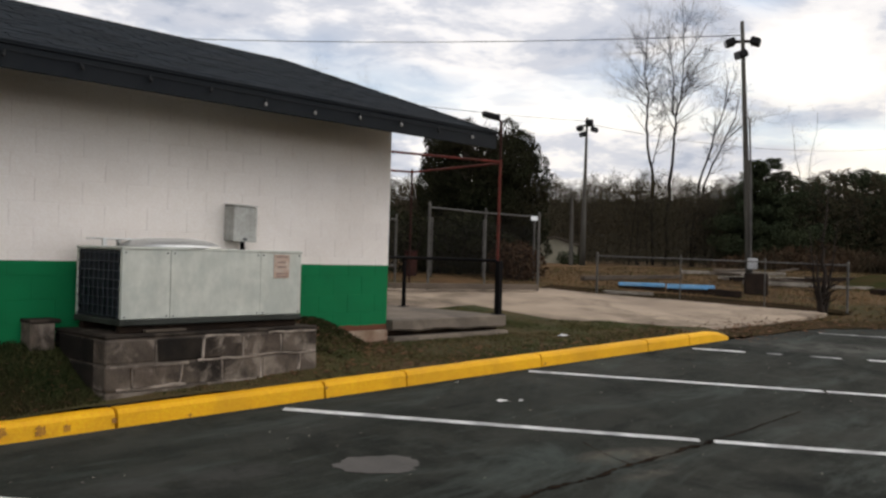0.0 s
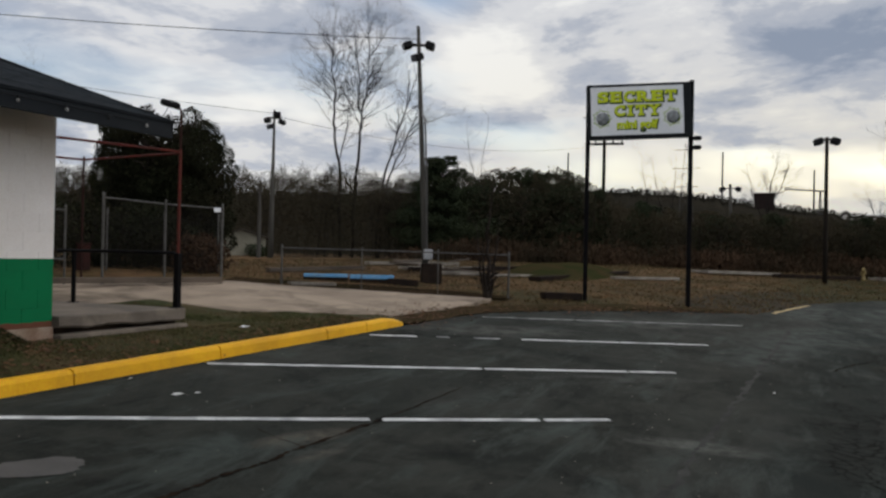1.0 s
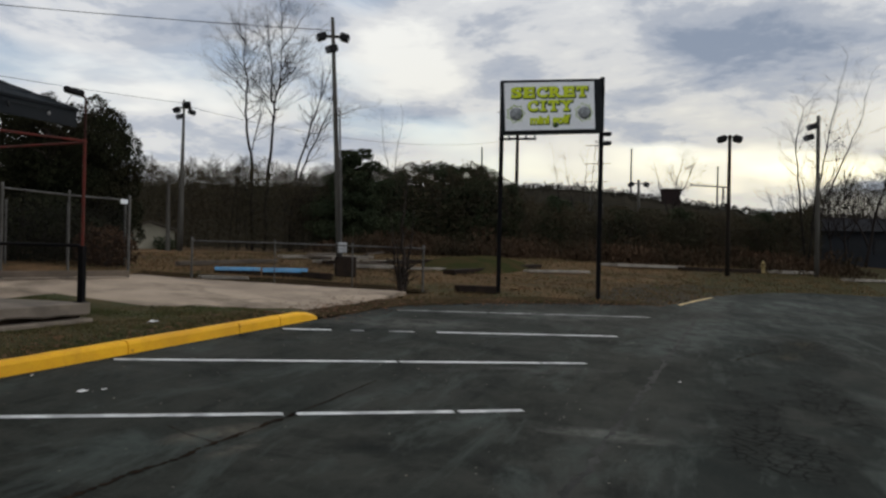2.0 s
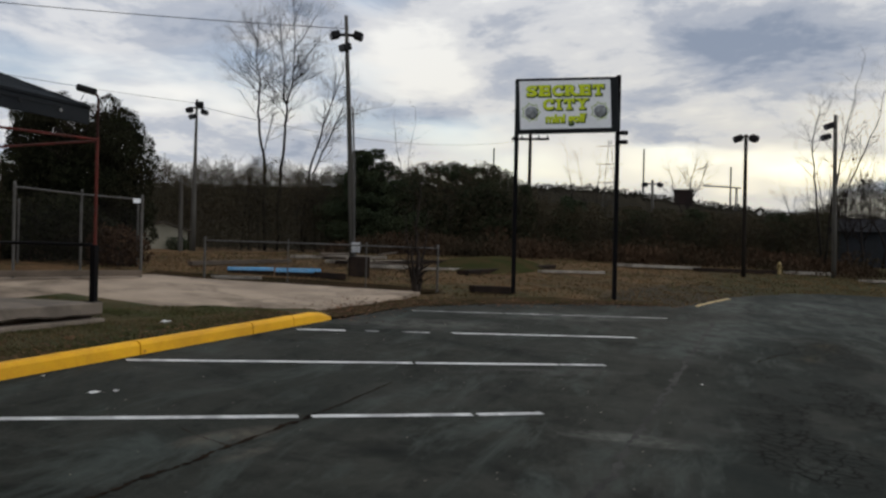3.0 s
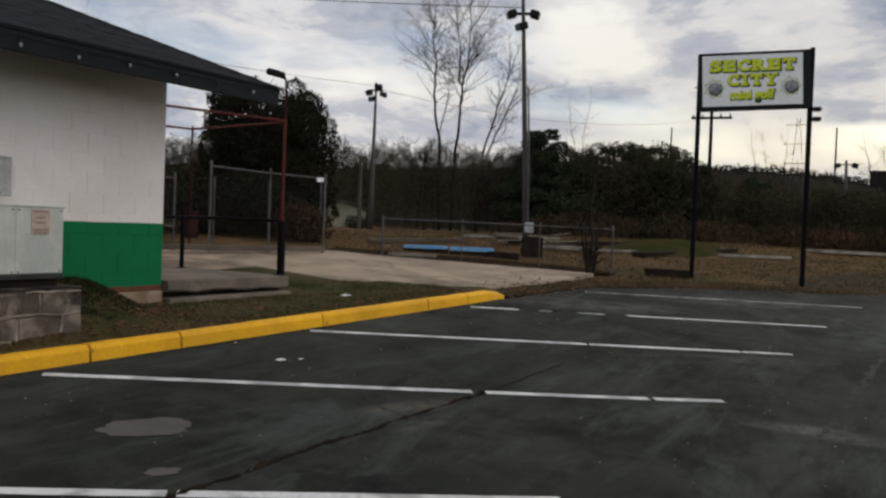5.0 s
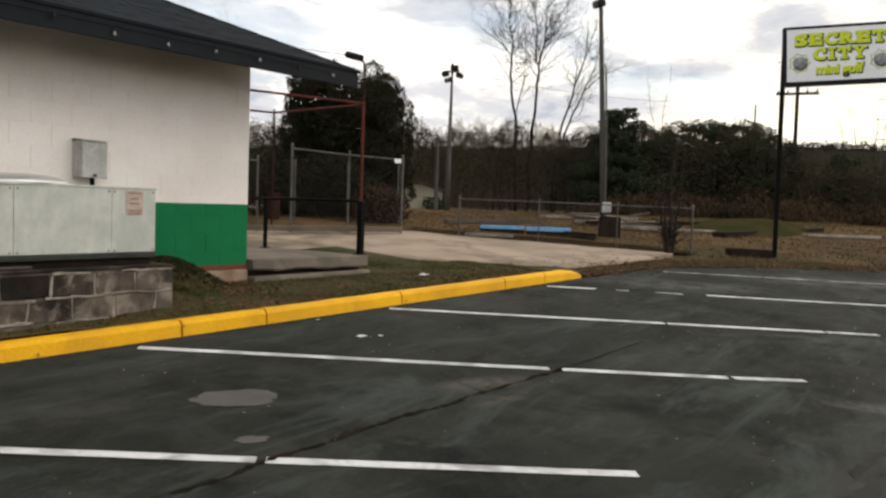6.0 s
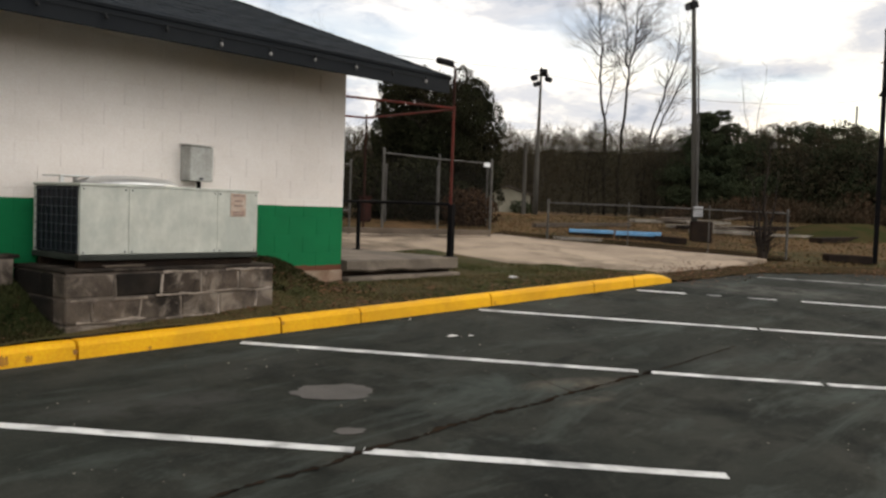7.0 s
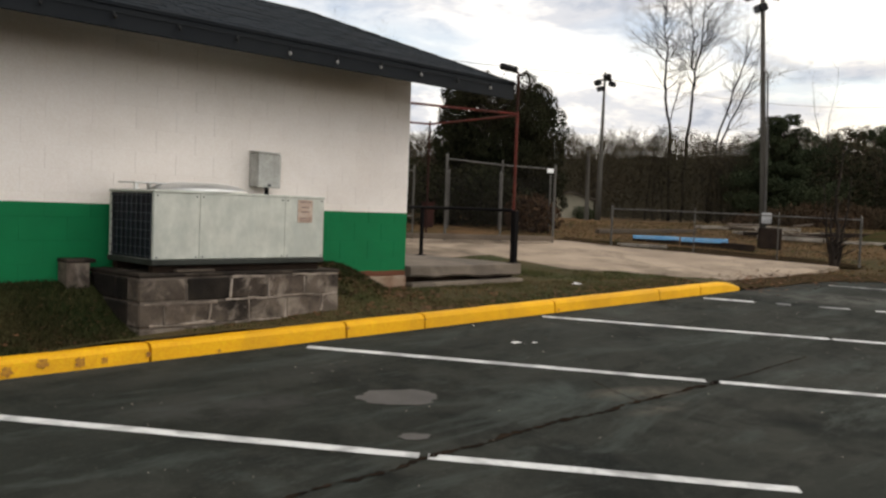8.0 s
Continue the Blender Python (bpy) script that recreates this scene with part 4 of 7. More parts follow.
def build_building():
    wall = new("wall_front")
    tagged(wall, "white painted block wall with a green band below", "wall", kind="structure")
    s = Shape()
    s.box(B_X0, CORNER_X - 0.006, WALL_Y + 0.0035, WALL_Y + 0.2, FLOOR_Z, WALL_TOP)
    part("wall_core", s, WALL, wall)
    s = Shape()
    s.box(B_X0, CORNER_X + 0.015, WALL_Y - 0.012, WALL_Y + 0.22, -0.3, FLOOR_Z - 0.004, 0.01)
    part("footing", s, FOUNDATION, wall, "crumbling pale footing below the wall")
    for name, box, label in (("wall_end", (CORNER_X - 0.2, CORNER_X - 0.002, WALL_Y + 0.2, B_Y1), "white painted end wall of the building"),
                             ("wall_back", (B_X0, CORNER_X - 0.2, B_Y1 - 0.2, B_Y1), "white painted back wall of the building"),
                             ("wall_far_end", (B_X0, B_X0 + 0.2, WALL_Y + 0.2, B_Y1 - 0.2), "white painted far end wall of the building")):
        s = Shape()
        s.box(*box, -0.2, WALL_TOP)
        single(name, s, WALL, label, "wall", kind="structure")
    roof = new("roof")
    tagged(roof, "dark shingled mansard roof with deep eaves", "roof", kind="structure")
    ex0, ex1, ey0, ey1 = B_X0 - OVER, CORNER_X + OVER, WALL_Y - OVER, B_Y1 + OVER
    outer = [(ex0, ey0), (ex1, ey0), (ex1, ey1), (ex0, ey1)]
    inner = [(ex0 + SKIRT, ey0 + SKIRT), (ex1 - SKIRT, ey0 + SKIRT), (ex1 - SKIRT, ey1 - SKIRT), (ex0 + SKIRT, ey1 - SKIRT)]
    s = Shape()
    vs = [(x, y, EAVE_Z) for x, y in outer] + [(x, y, EAVE_Z + RISE) for x, y in inner]
    z1 = EAVE_Z + RISE * OVER / SKIRT
    vs += [(CORNER_X, WALL_Y, z1), (CORNER_X, B_Y1, z1)]
    s.add(vs, [(0, 1, 5, 4), (2, 3, 7, 6), (3, 0, 4, 7), (8, 9, 6, 5)])
    part("underlay", s, SHINGLE, roof)
    s = Shape()
    s.box(ex0 + SKIRT, ex1 - SKIRT, ey0 + SKIRT, ey1 - SKIRT, EAVE_Z + RISE - 0.2, EAVE_Z + RISE - 0.005)
    part("flat_top", s, ROOFTOP, roof)
    s = Shape()
    t = 0.028
    for x0, x1, y0, y1 in ((ex0, ex1, ey0, ey0 + t), (ex0, ex1, ey1 - t, ey1), (ex0, ex0 + t, ey0 + t, ey1 - t)):
        s = Shape()
        s.box(x0, x1, y0, y1, SOFFIT_Z - 0.02, EAVE_Z - 0.006, 0.004)
        part("fascia", s, FASCIA, roof)
    s = Shape()
    s.box(ex0 - 0.012, ex1 + 0.012, ey0 - 0.014, ey0 + 0.1, EAVE_Z - 0.022, EAVE_Z + 0.012, 0.004)
    part("drip_edge", s, FASCIA, roof)
    s = Shape()
    rake = [(ey0 + t, SOFFIT_Z), (WALL_Y - 0.001, WALL_TOP), (WALL_Y - 0.001, WALL_TOP + 0.015), (ey0 + t, SOFFIT_Z + 0.015)]
    s.add([(x, y, z) for x in (ex0 + t, CORNER_X) for y, z in rake], [(3, 2, 1, 0), (4, 5, 6, 7), (0, 1, 5, 4), (1, 2, 6, 5), (2, 3, 7, 6), (3, 0, 4, 7)])
    part("soffit", s, SOFFIT, roof, "drab boards sloping up under the eave")
    for x0, x1, y0, y1 in ((ex0 + t, ex1 - t, B_Y1 + 0.001, ey1 - t), (ex0 + t, B_X0 - 0.001, WALL_Y, B_Y1)):
        s = Shape()
        s.box(x0, x1, y0, y1, SOFFIT_Z, SOFFIT_Z + 0.015)
        part("soffit", s, SOFFIT, roof)
    # boards closing the roof's end flush with the end wall; the front slope runs on past it as a fin
    s = Shape()
    s.box(CORNER_X - 0.03, CORNER_X - 0.004, WALL_Y + 0.002, B_Y1, WALL_TOP + 0.002, z1 - 0.012)
    part("end_board", s, FASCIA, roof)
    s = Shape()
    tri = [(ey0 + 0.04, SOFFIT_Z + 0.02), (WALL_Y - 0.002, WALL_TOP + 0.02), (WALL_Y - 0.002, z1 - 0.03), (ey0 + 0.04, EAVE_Z - 0.02)]
    s.add([(CORNER_X - 0.03, y, z) for y, z in tri] + [(CORNER_X - 0.004, y, z) for y, z in tri], [(3, 2, 1, 0), (4, 5, 6, 7), (0, 1, 5, 4), (1, 2, 6, 5), (2, 3, 7, 6), (3, 0, 4, 7)])
    part("end_board", s, FASCIA, roof)
    s = Shape()
    tri = [(CORNER_X + 0.002, ey0 + 0.04, EAVE_Z - 0.02), (ex1 - 0.05, ey0 + 0.04, EAVE_Z - 0.02), (CORNER_X + 0.002, WALL_Y, z1 - 0.03)]
    s.add(tri + [(x, y, z - 0.03) for x, y, z in tri], [(0, 1, 2), (5, 4, 3), (0, 3, 4, 1), (1, 4, 5, 2), (2, 5, 3, 0)])
    part("fin_board", s, FASCIA, roof)
    # courses of three-tab shingles on the two slopes by the corner
    rng = random.Random(4)
    s = Shape()
    slope = math.hypot(SKIRT, RISE)
    rows = 14
    ux, uz = SKIRT / slope, RISE / slope
    for r in range(rows):
        d0, d1 = slope * r / rows - 0.015, slope * (r + 1) / rows + 0.02
        for side in (0,):
            x = -8.0 if side == 0 else 0.0
            end = (ex1 - d1 * ux) if side == 0 else 8.0
            if side == 1:
                x = d1 * ux + 0.01
            x += -0.15 * (r % 2) * (1 if side == 0 else 0)
            while x < end:
                w = 0.30 * rng.uniform(0.96, 1.0)
                a, b = x + 0.004, min(x + w, end)
                lift = rng.uniform(0.006, 0.011)
                if b - a > 0.03:
                    def q(u, d, h):
                        if side == 0:
                            return (u, ey0 + d * ux - h * uz, EAVE_Z + d * uz + h * ux)
                        return (ex1 - d * ux + h * uz, ey0 + u, EAVE_Z + d * uz + h * ux)
                    vs = [q(a, d0, lift), q(b, d0, lift), q(b, d1, 0.006), q(a, d1, 0.006), q(a, d0, 0.0), q(b, d0, 0.0)]
                    s.add(vs, [(0, 1, 2, 3), (4, 5, 1, 0), (4, 0, 3), (1, 5, 2)])
                x += 0.30
    part("shingles", s, SHINGLE, roof, kind="stuff")
    s = Shape()
    n = 11
    for i in range(n):
        a, b = i / n, (i + 1) / n + 0.02
        p = [Vector((ex1 - SKIRT * k, ey0 + SKIRT * k, EAVE_Z + RISE * k + h)) for k, h in ((a, 0.020), (min(b, 1.0), 0.014))]
        w, d = Vector((0.08, 0.08, 0)), Vector((0, 0, 0.034))
        s.add([p[0] - w - d, p[0], p[0] + w - d, p[1] + w - d, p[1], p[1] - w - d], [(0, 1, 4, 5), (1, 2, 3, 4)])
    part("hip_cap", s, SHINGLE, roof)


def build_blocks():
    """The painted blocks of the front wall that the camera passes."""
    wall = bpy.data.objects["wall_front"]
    me = {}
    for w in (0.3965, 0.1965):
        s = Shape()
        s.box(0, w, 0, 0.03, 0, 0.1965, 0.0014)
        me[w] = s.mesh("painted_block", WALL)
    rng = random.Random(2)
    z, r = FLOOR_Z, 0
    while z < WALL_TOP - 0.1:
        x = CORNER_X
        if r % 2:
            x -= 0.2
            b = part("block", me[0.1965], WALL, wall, at=(x + 0.002, WALL_Y, z + 0.004))
        while x > -9.0:
            x -= 0.4
            part("block", me[0.3965], WALL, wall, at=(x + 0.002, WALL_Y + rng.uniform(-0.0008, 0.0008), z + 0.004))
        z += 0.2
        r += 1


def build_bulbs():
    string = thing("string_light", (0, 0, 0), "string of small white bulbs along the dark fascia", "string light")
    y = WALL_Y - OVER - 0.03
    s = Shape()
    xs = [-0.26 - 0.555 * i for i in range(15)]
    pts = []
    for x in xs:
        pts += [(x, y + 0.014, 2.56), (x - 0.28, y + 0.014, 2.557)]
    s.path(pts, 0.004, 5)
    part("cable", s, SIGN_FRAME, string)
    rng = random.Random(8)
    for i, x in enumerate(xs):
        s = Shape()
        s.lathe([(0.006, -0.005), (0.013, -0.018), (0.015, -0.030), (0.009, -0.042), (0.002, -0.046)], 10)
        bulb = part("bulb", s, BULB if i in (0, 2, 3, 4, 5) else LAMP_CASE, string, at=pose(x, y, 2.545 - (0.03 if i in (4, 5) else 0.0), rng.uniform(-25, 10), rng.uniform(-15, 15), 0), smooth=True)
        s = Shape()
        s.lathe([(0.011, -0.01), (0.011, 0.018)], 8)
        part("socket", s, SIGN_FRAME, bulb)


# ---- air conditioner, its plinth and the switch box ----
def build_plinth():
    """Two courses of block on a buried one, a thin mortar bed on top, soot and smeared mortar."""
    plinth = thing("block_plinth", (-3.5, 1.0, 0.0), "sooty grey concrete block plinth under the air conditioner", "plinth")
    xa, xb, y0, y1 = -0.99, 1.045, -0.42, 0.46
    joints = (-0.115, 0.092, 0.292, 0.490)
    s = Shape()
    s.box(xa + 0.014, xb - 0.012, y0 + 0.009, y1, -0.25, 0.500)
    part("mortar_core", s, MORTAR, plinth, "pale smeared mortar")
    s = Shape()
    s.box(xa - 0.004, xb + 0.004, y0 - 0.003, y1, 0.496, 0.526, 0.010)
    part("bed", s, BED, plinth, "soot-stained mortar bed on top")
    rng = random.Random(11)
    fronts = ((-1.2, -0.77, -0.35, 0.04, 0.44, 0.84, 1.2), (-1.2, -0.57, -0.15, 0.24, 0.64, 1.2))
    for r, cuts in enumerate((fronts[1], fronts[0], fronts[1])):
        z0, z1 = joints[r], joints[r + 1]
        for i, (a, b) in enumerate(zip(cuts, cuts[1:])):
            a, b = max(a, xa), min(b, xb)
            s = Shape()
            s.box(a + (rng.uniform(0.005, 0.011) if a > xa else 0), b - (rng.uniform(0.005, 0.011) if b < xb else 0), y0, y0 + 0.2, z0 + rng.uniform(0.004, 0.010), z1 - rng.uniform(0.003, 0.008), 0.012)
            mat = SOOT_SHADE_BLOCK if (r, i) == (2, 1) else (STREAKED_BLOCK if r == 2 and i in (2, 3) else BLOCK)
            part("block", s, mat, plinth, at=pose(0, rng.uniform(-0.004, 0.003), 0))
        for sx in (-1, 1):
            edge = xa if sx < 0 else xb
            y = y0 + 0.205 if r % 2 else y0 + 0.205 - 0.2
            while y < y1 - 0.02:
                a, b = max(y, y0 + 0.205), min(y + 0.4, y1)
                s = Shape()
                s.box(min(edge, edge - sx * 0.19), max(edge, edge - sx * 0.19), a + 0.008, b - 0.008, z0 + 0.008, z1 - 0.006, 0.012)
                # left end darker than the right: stain and shade in one colour
                part("block", s, SOOT_SHADE_BLOCK if sx < 0 else BLOCK, plinth)
                y += 0.4
    # mortar smeared over the joints of the front face
    s = Shape()

    def smear(a, b, seed):
        a, b = Vector(a), Vector(b)
        n = max(3, int((b - a).length / 0.012))
        up = Vector((b.z - a.z, 0, a.x - b.x)).normalized()
        vs = []
        for i in range(n + 1):
            p = a.lerp(b, i / n)
            w = 0.008 + 0.010 * max(0.0, noise.noise((p.x * 4, p.z * 4, seed)) + 0.1) + 0.012 * max(0.0, noise.noise((p.x * 14, p.z * 14, seed + 1))) + 0.005 * noise.noise((p.x * 31, p.z * 31, seed))
            w = max(w, 0.001)
            o = 0.016 * noise.noise((p.x * 6, p.z * 6, seed + 5))
            e = y0 - 0.007 - 0.002 * noise.noise((p.x * 20, p.z * 20, seed))
            vs += [(p.x + up.x * (o + w), e + 0.009, p.z + up.z * (o + w)), (p.x + up.x * (o + w * 0.6), e, p.z + up.z * (o + w * 0.6)), (p.x + up.x * (o - w * 0.6), e, p.z + up.z * (o - w * 0.6)), (p.x + up.x * (o - w), e + 0.009, p.z + up.z * (o - w))]
        s.add(vs, [(4 * i + c, 4 * i + c + 1, 4 * i + c + 5, 4 * i + c + 4) for i in range(n) for c in range(3)])
    for a, b, z in ((-0.95, -0.72, 0.286), (-0.62, -0.28, 0.278), (-0.2, 0.36, 0.296), (0.3, 1.03, 0.302), (-0.14, 0.2, 0.482), (0.5, 1.03, 0.488), (-0.9, -0.3, 0.10), (-0.1, 0.6, 0.09)):
        smear((a, 0, z), (b, 0, z + rng.uniform(-0.008, 0.012)), 3.0 + a + z)
    for x, z0, z1 in ((-0.57, 0.30, 0.44), (-0.15, 0.31, 0.47), (0.24, 0.30, 0.47), (0.64, 0.32, 0.47), (-0.35, 0.11, 0.27), (0.04, 0.11, 0.28), (0.44, 0.10, 0.27), (0.84, 0.14, 0.29), (-0.77, 0.12, 0.27)):
        smear((x, 0, z0), (x + rng.uniform(-0.012, 0.012), 0, z1), 9.0 + x)
    part("mortar_smear", s, SKIM, plinth, kind="stuff")
    # two blocks set against the wall at the back corner
    back = thing("concrete_block", (-4.63, 1.35, 0.32), "pale grey concrete block set at the plinth's back corner", "concrete block")
    s = Shape()
    s.box(-0.10, 0.10, 0.0, 0.19, 0.012, 0.262, 0.012)
    part("block", s, BLOCK, back)
    s = Shape()
    s.box(-0.105, 0.145, -0.01, 0.20, 0.25, 0.283, 0.008)
    part("cap", s, BED, back)


def build_ac():
    ac = thing("air_conditioner", (-3.47, 0.66, 0.60), "weathered pale grey-green packaged air conditioner on a block plinth", "air conditioner")
    L, D, H = 1.74, 0.76, 0.605
    s = Shape()
    s.box(-L / 2 - 0.01, L / 2 + 0.01, -0.012, D + 0.01, -0.012, 0.035, 0.006)
    part("base_rail", s, CASE_DARK, ac, "dark rusty base rail")
    # skids coloured near-black to hold the shade of the gap over the plinth
    for y in (0.035, D - 0.10):
        s = Shape()
        s.box(-L / 2 + 0.02, L / 2 - 0.02, y, y + 0.07, -0.074, -0.013, 0.006)
        part("skid", s, DARK_TIMBER, ac, "timber skid, coloured dark with the gap's shade")
    s = Shape()
    s.box(-0.66, -0.30, -0.020, 0.034, -0.068, -0.050, 0.003)
    part("shim", s, TIMBER, ac, "pale strip of wood wedged under the skid")
    s = Shape()
    s.box(-L / 2 + 0.03, L / 2 - 0.004, 0.006, D, 0.035, H - 0.02)
    part("casing", s, CASE, ac)
    cuts = [-L / 2, -0.45, 0.42, L / 2]
    for i, (a, b) in enumerate(zip(cuts, cuts[1:])):
        s = Shape()
        s.box(a + 0.0015, b - 0.0015, -0.006 - 0.003 * (i % 2), 0.03, 0.038, H - 0.018, 0.004)
        p = part("front_panel", s, CASE, ac, "enamelled panel with streaked stains" if i == 1 else "")
        for sx in (a + 0.03, b - 0.03):
            for z in (0.055, H - 0.045):
                q = Shape()
                q.lathe([(0.008, 0.0), (0.007, 0.004), (0.002, 0.006)], 6, pose(sx, -0.006 - 0.003 * (i % 2), z, 90, 0, 0))
                part("screw", q, GUARD, p)
    s = Shape()
    s.box(L / 2 - 0.012, L / 2, 0.02, D - 0.02, 0.04, H - 0.02, 0.003)
    part("side_panel", s, CASE, ac)
    s = Shape()
    s.box(-L / 2 - 0.008, L / 2 + 0.008, -0.014, D + 0.008, H - 0.022, H, 0.006)
    part("lid", s, CASE, ac)
    # coil end with its wire guard
    coil = Shape()
    coil.box(-L / 2 + 0.016, -L / 2 + 0.03, 0.03, D - 0.03, 0.04, H - 0.03)
    grille = part("coil", coil, COIL, ac, "dark finned condenser coil")
    for i in range(9):
        y = 0.05 + (D - 0.1) * i / 8
        s = Shape()
        s.tube((-L / 2 + 0.004, y, 0.04), (-L / 2 + 0.004, y, H - 0.03), 0.006, n=5)
        part("guard_bar", s, GUARD, grille)
    for i in range(8):
        z = 0.06 + (H - 0.11) * i / 7
        s = Shape()
        s.tube((-L / 2 + 0.0, 0.03, z), (-L / 2 + 0.0, D - 0.03, z), 0.006, n=5)
        part("guard_bar", s, GUARD, grille)
    for y in (0.012, D - 0.012):
        s = Shape()
        s.box(-L / 2, -L / 2 + 0.03, y - 0.014, y + 0.014, 0.035, H - 0.022, 0.004)
        part("corner_post", s, CASE, ac)
    # fan outlet on the lid
    s = Shape()
    s.lathe([(0.42, H), (0.42, H + 0.012), (0.385, H + 0.035), (0.33, H + 0.058), (0.20, H + 0.078), (0.02, H + 0.084)], 36, pose(-0.22, 0.40, 0))
    part("fan_cowl", s, GALV, ac, "shallow bright metal fan cowl", smooth=True)
    s = Shape()
    s.box(-0.82, -0.52, 0.42, 0.72, H + 0.055, H + 0.067, 0.003)
    s.box(-0.80, -0.77, 0.45, 0.48, H, H + 0.056)
    s.box(-0.57, -0.54, 0.66, 0.69, H, H + 0.056)
    part("rain_plate", s, GALV, ac, "small loose metal plate")
    s = Shape()
    s.box(0.56, 0.73, -0.0105, -0.004, 0.36, 0.57, 0.001)
    plate = part("rating_plate", s, RUST_LABEL, ac, "faded reddish rating plate")
    for z, w in ((0.55, 0.13), (0.50, 0.09), (0.46, 0.10), (0.40, 0.12), (0.375, 0.12)):
        s = Shape()
        s.box(0.645 - w / 2, 0.645 + w / 2, -0.0118, -0.0100, z - 0.008, z + 0.008)
        part("print_bar", s, PLATE_MARK, plate)


def build_switch_box():
    box = thing("switch_box", (-2.725, 1.38, 1.285), "grey metal disconnect box on the white wall", "electrical box")
    s = Shape()
    s.box(-0.12, 0.13, 0.01, 0.17, 0.0, 0.335, 0.006)
    part("case", s, SWITCHBOX, box)
    s = Shape()
    s.box(-0.126, 0.136, -0.006, 0.012, -0.006, 0.325, 0.006)
    cover = part("cover", s, SWITCHBOX, box)
    s = Shape()
    s.box(-0.02, 0.02, -0.016, -0.004, 0.01, 0.03, 0.003)
    part("hasp", s, GUARD, cover)
    s = Shape()
    s.add([(-0.13, -0.012, 0.335), (0.14, -0.012, 0.335), (0.14, 0.17, 0.352), (-0.13, 0.17, 0.352), (-0.13, -0.012, 0.341), (0.14, -0.012, 0.341), (0.14, 0.17, 0.358), (-0.13, 0.17, 0.358)],
          [(0, 3, 2, 1), (4, 5, 6, 7), (0, 1, 5, 4), (1, 2, 6, 5), (2, 3, 7, 6), (3, 0, 4, 7)])
    part("rain_hood", s, SWITCHBOX, box)
    s = Shape()
    s.path([(0.04, 0.09, 0.0), (0.04, 0.09, -0.06), (0.02, 0.04, -0.10), (0.0, -0.05, -0.13)], 0.022, 8)
    part("conduit", s, BLACK_STEEL, box, "black flexible conduit")


def build_porch():
    s = Shape()
    n = 26
    top, mid = [], []
    x0, x1, y0, y1 = CORNER_X + 0.02, 1.42, 1.47, 3.65
    vs, fs = [], []
    for i in range(n + 1):
        x = x0 + (x1 - x0) * i / n
        low = 0.325 + 0.02 * noise.noise((x * 2.3, 0, 0)) + 0.012 * noise.noise((x * 7, 1, 0)) - 0.03 * i / n
        vs += [(x, y0 + 0.02, low), (x, y0, low + 0.02), (x, y0 + 0.004 * noise.noise((x * 5, 0, 4)), 0.438), (x, y0 + 0.014, 0.45), (x, y1, 0.452), (x, y1, 0.2)]
    for i in range(n):
        for c in range(5):
            k = i * 6 + c
            fs.append((k, k + 6, k + 7, k + 1))
    fs += [tuple(range(6)), tuple(n * 6 + c for c in range(5, -1, -1))]
    s.add(vs, fs)
    slab = single("porch_slab", s, SLAB, "old concrete porch slab, undercut along its front", "concrete slab", kind="structure")
    s = Shape()
    s.box(x0, x1 + 0.03, y0 - 0.03, y0 + 0.3, 0.0, 0.255, 0.015)
    part("footing", s, SLAB, slab)
    # solid near-black fill paints the shade of the hollow below the slab
    s = Shape()
    s.box(x0 + 0.02, x1 - 0.05, y0 + 0.12, y1, 0.1, 0.34)
    part("fill", s, CRACK_HOLLOW, slab, "near-black fill painting the shade under the slab")
    rail = thing("handrail", (1.35, 1.55, 0.45), "black steel handrail along the porch edge", "handrail")
    for y, w in ((0.0, 0.038), (1.75, 0.024)):
        s = Shape()
        s.box(-w, w, y - w, y + w, 0.0, 0.70, 0.006)
        p = part("post", s, BLACK_STEEL, rail)
        q = Shape()
        q.box(-w - 0.03, w + 0.03, y - w - 0.03, y + w + 0.03, 0.0, 0.012, 0.003)
        part("foot_plate", q, BLACK_STEEL, p)
    s = Shape()
    s.path([(0, 0.0, 0.62), (0, 0.01, 0.675), (0, 0.06, 0.70), (0, 1.0, 0.705), (0, 2.05, 0.70)], 0.022, 8)
    part("top_rail", s, BLACK_STEEL, rail, smooth=True)


build_building()
build_bulbs()
build_plinth()
build_ac()
build_switch_box()
build_porch()

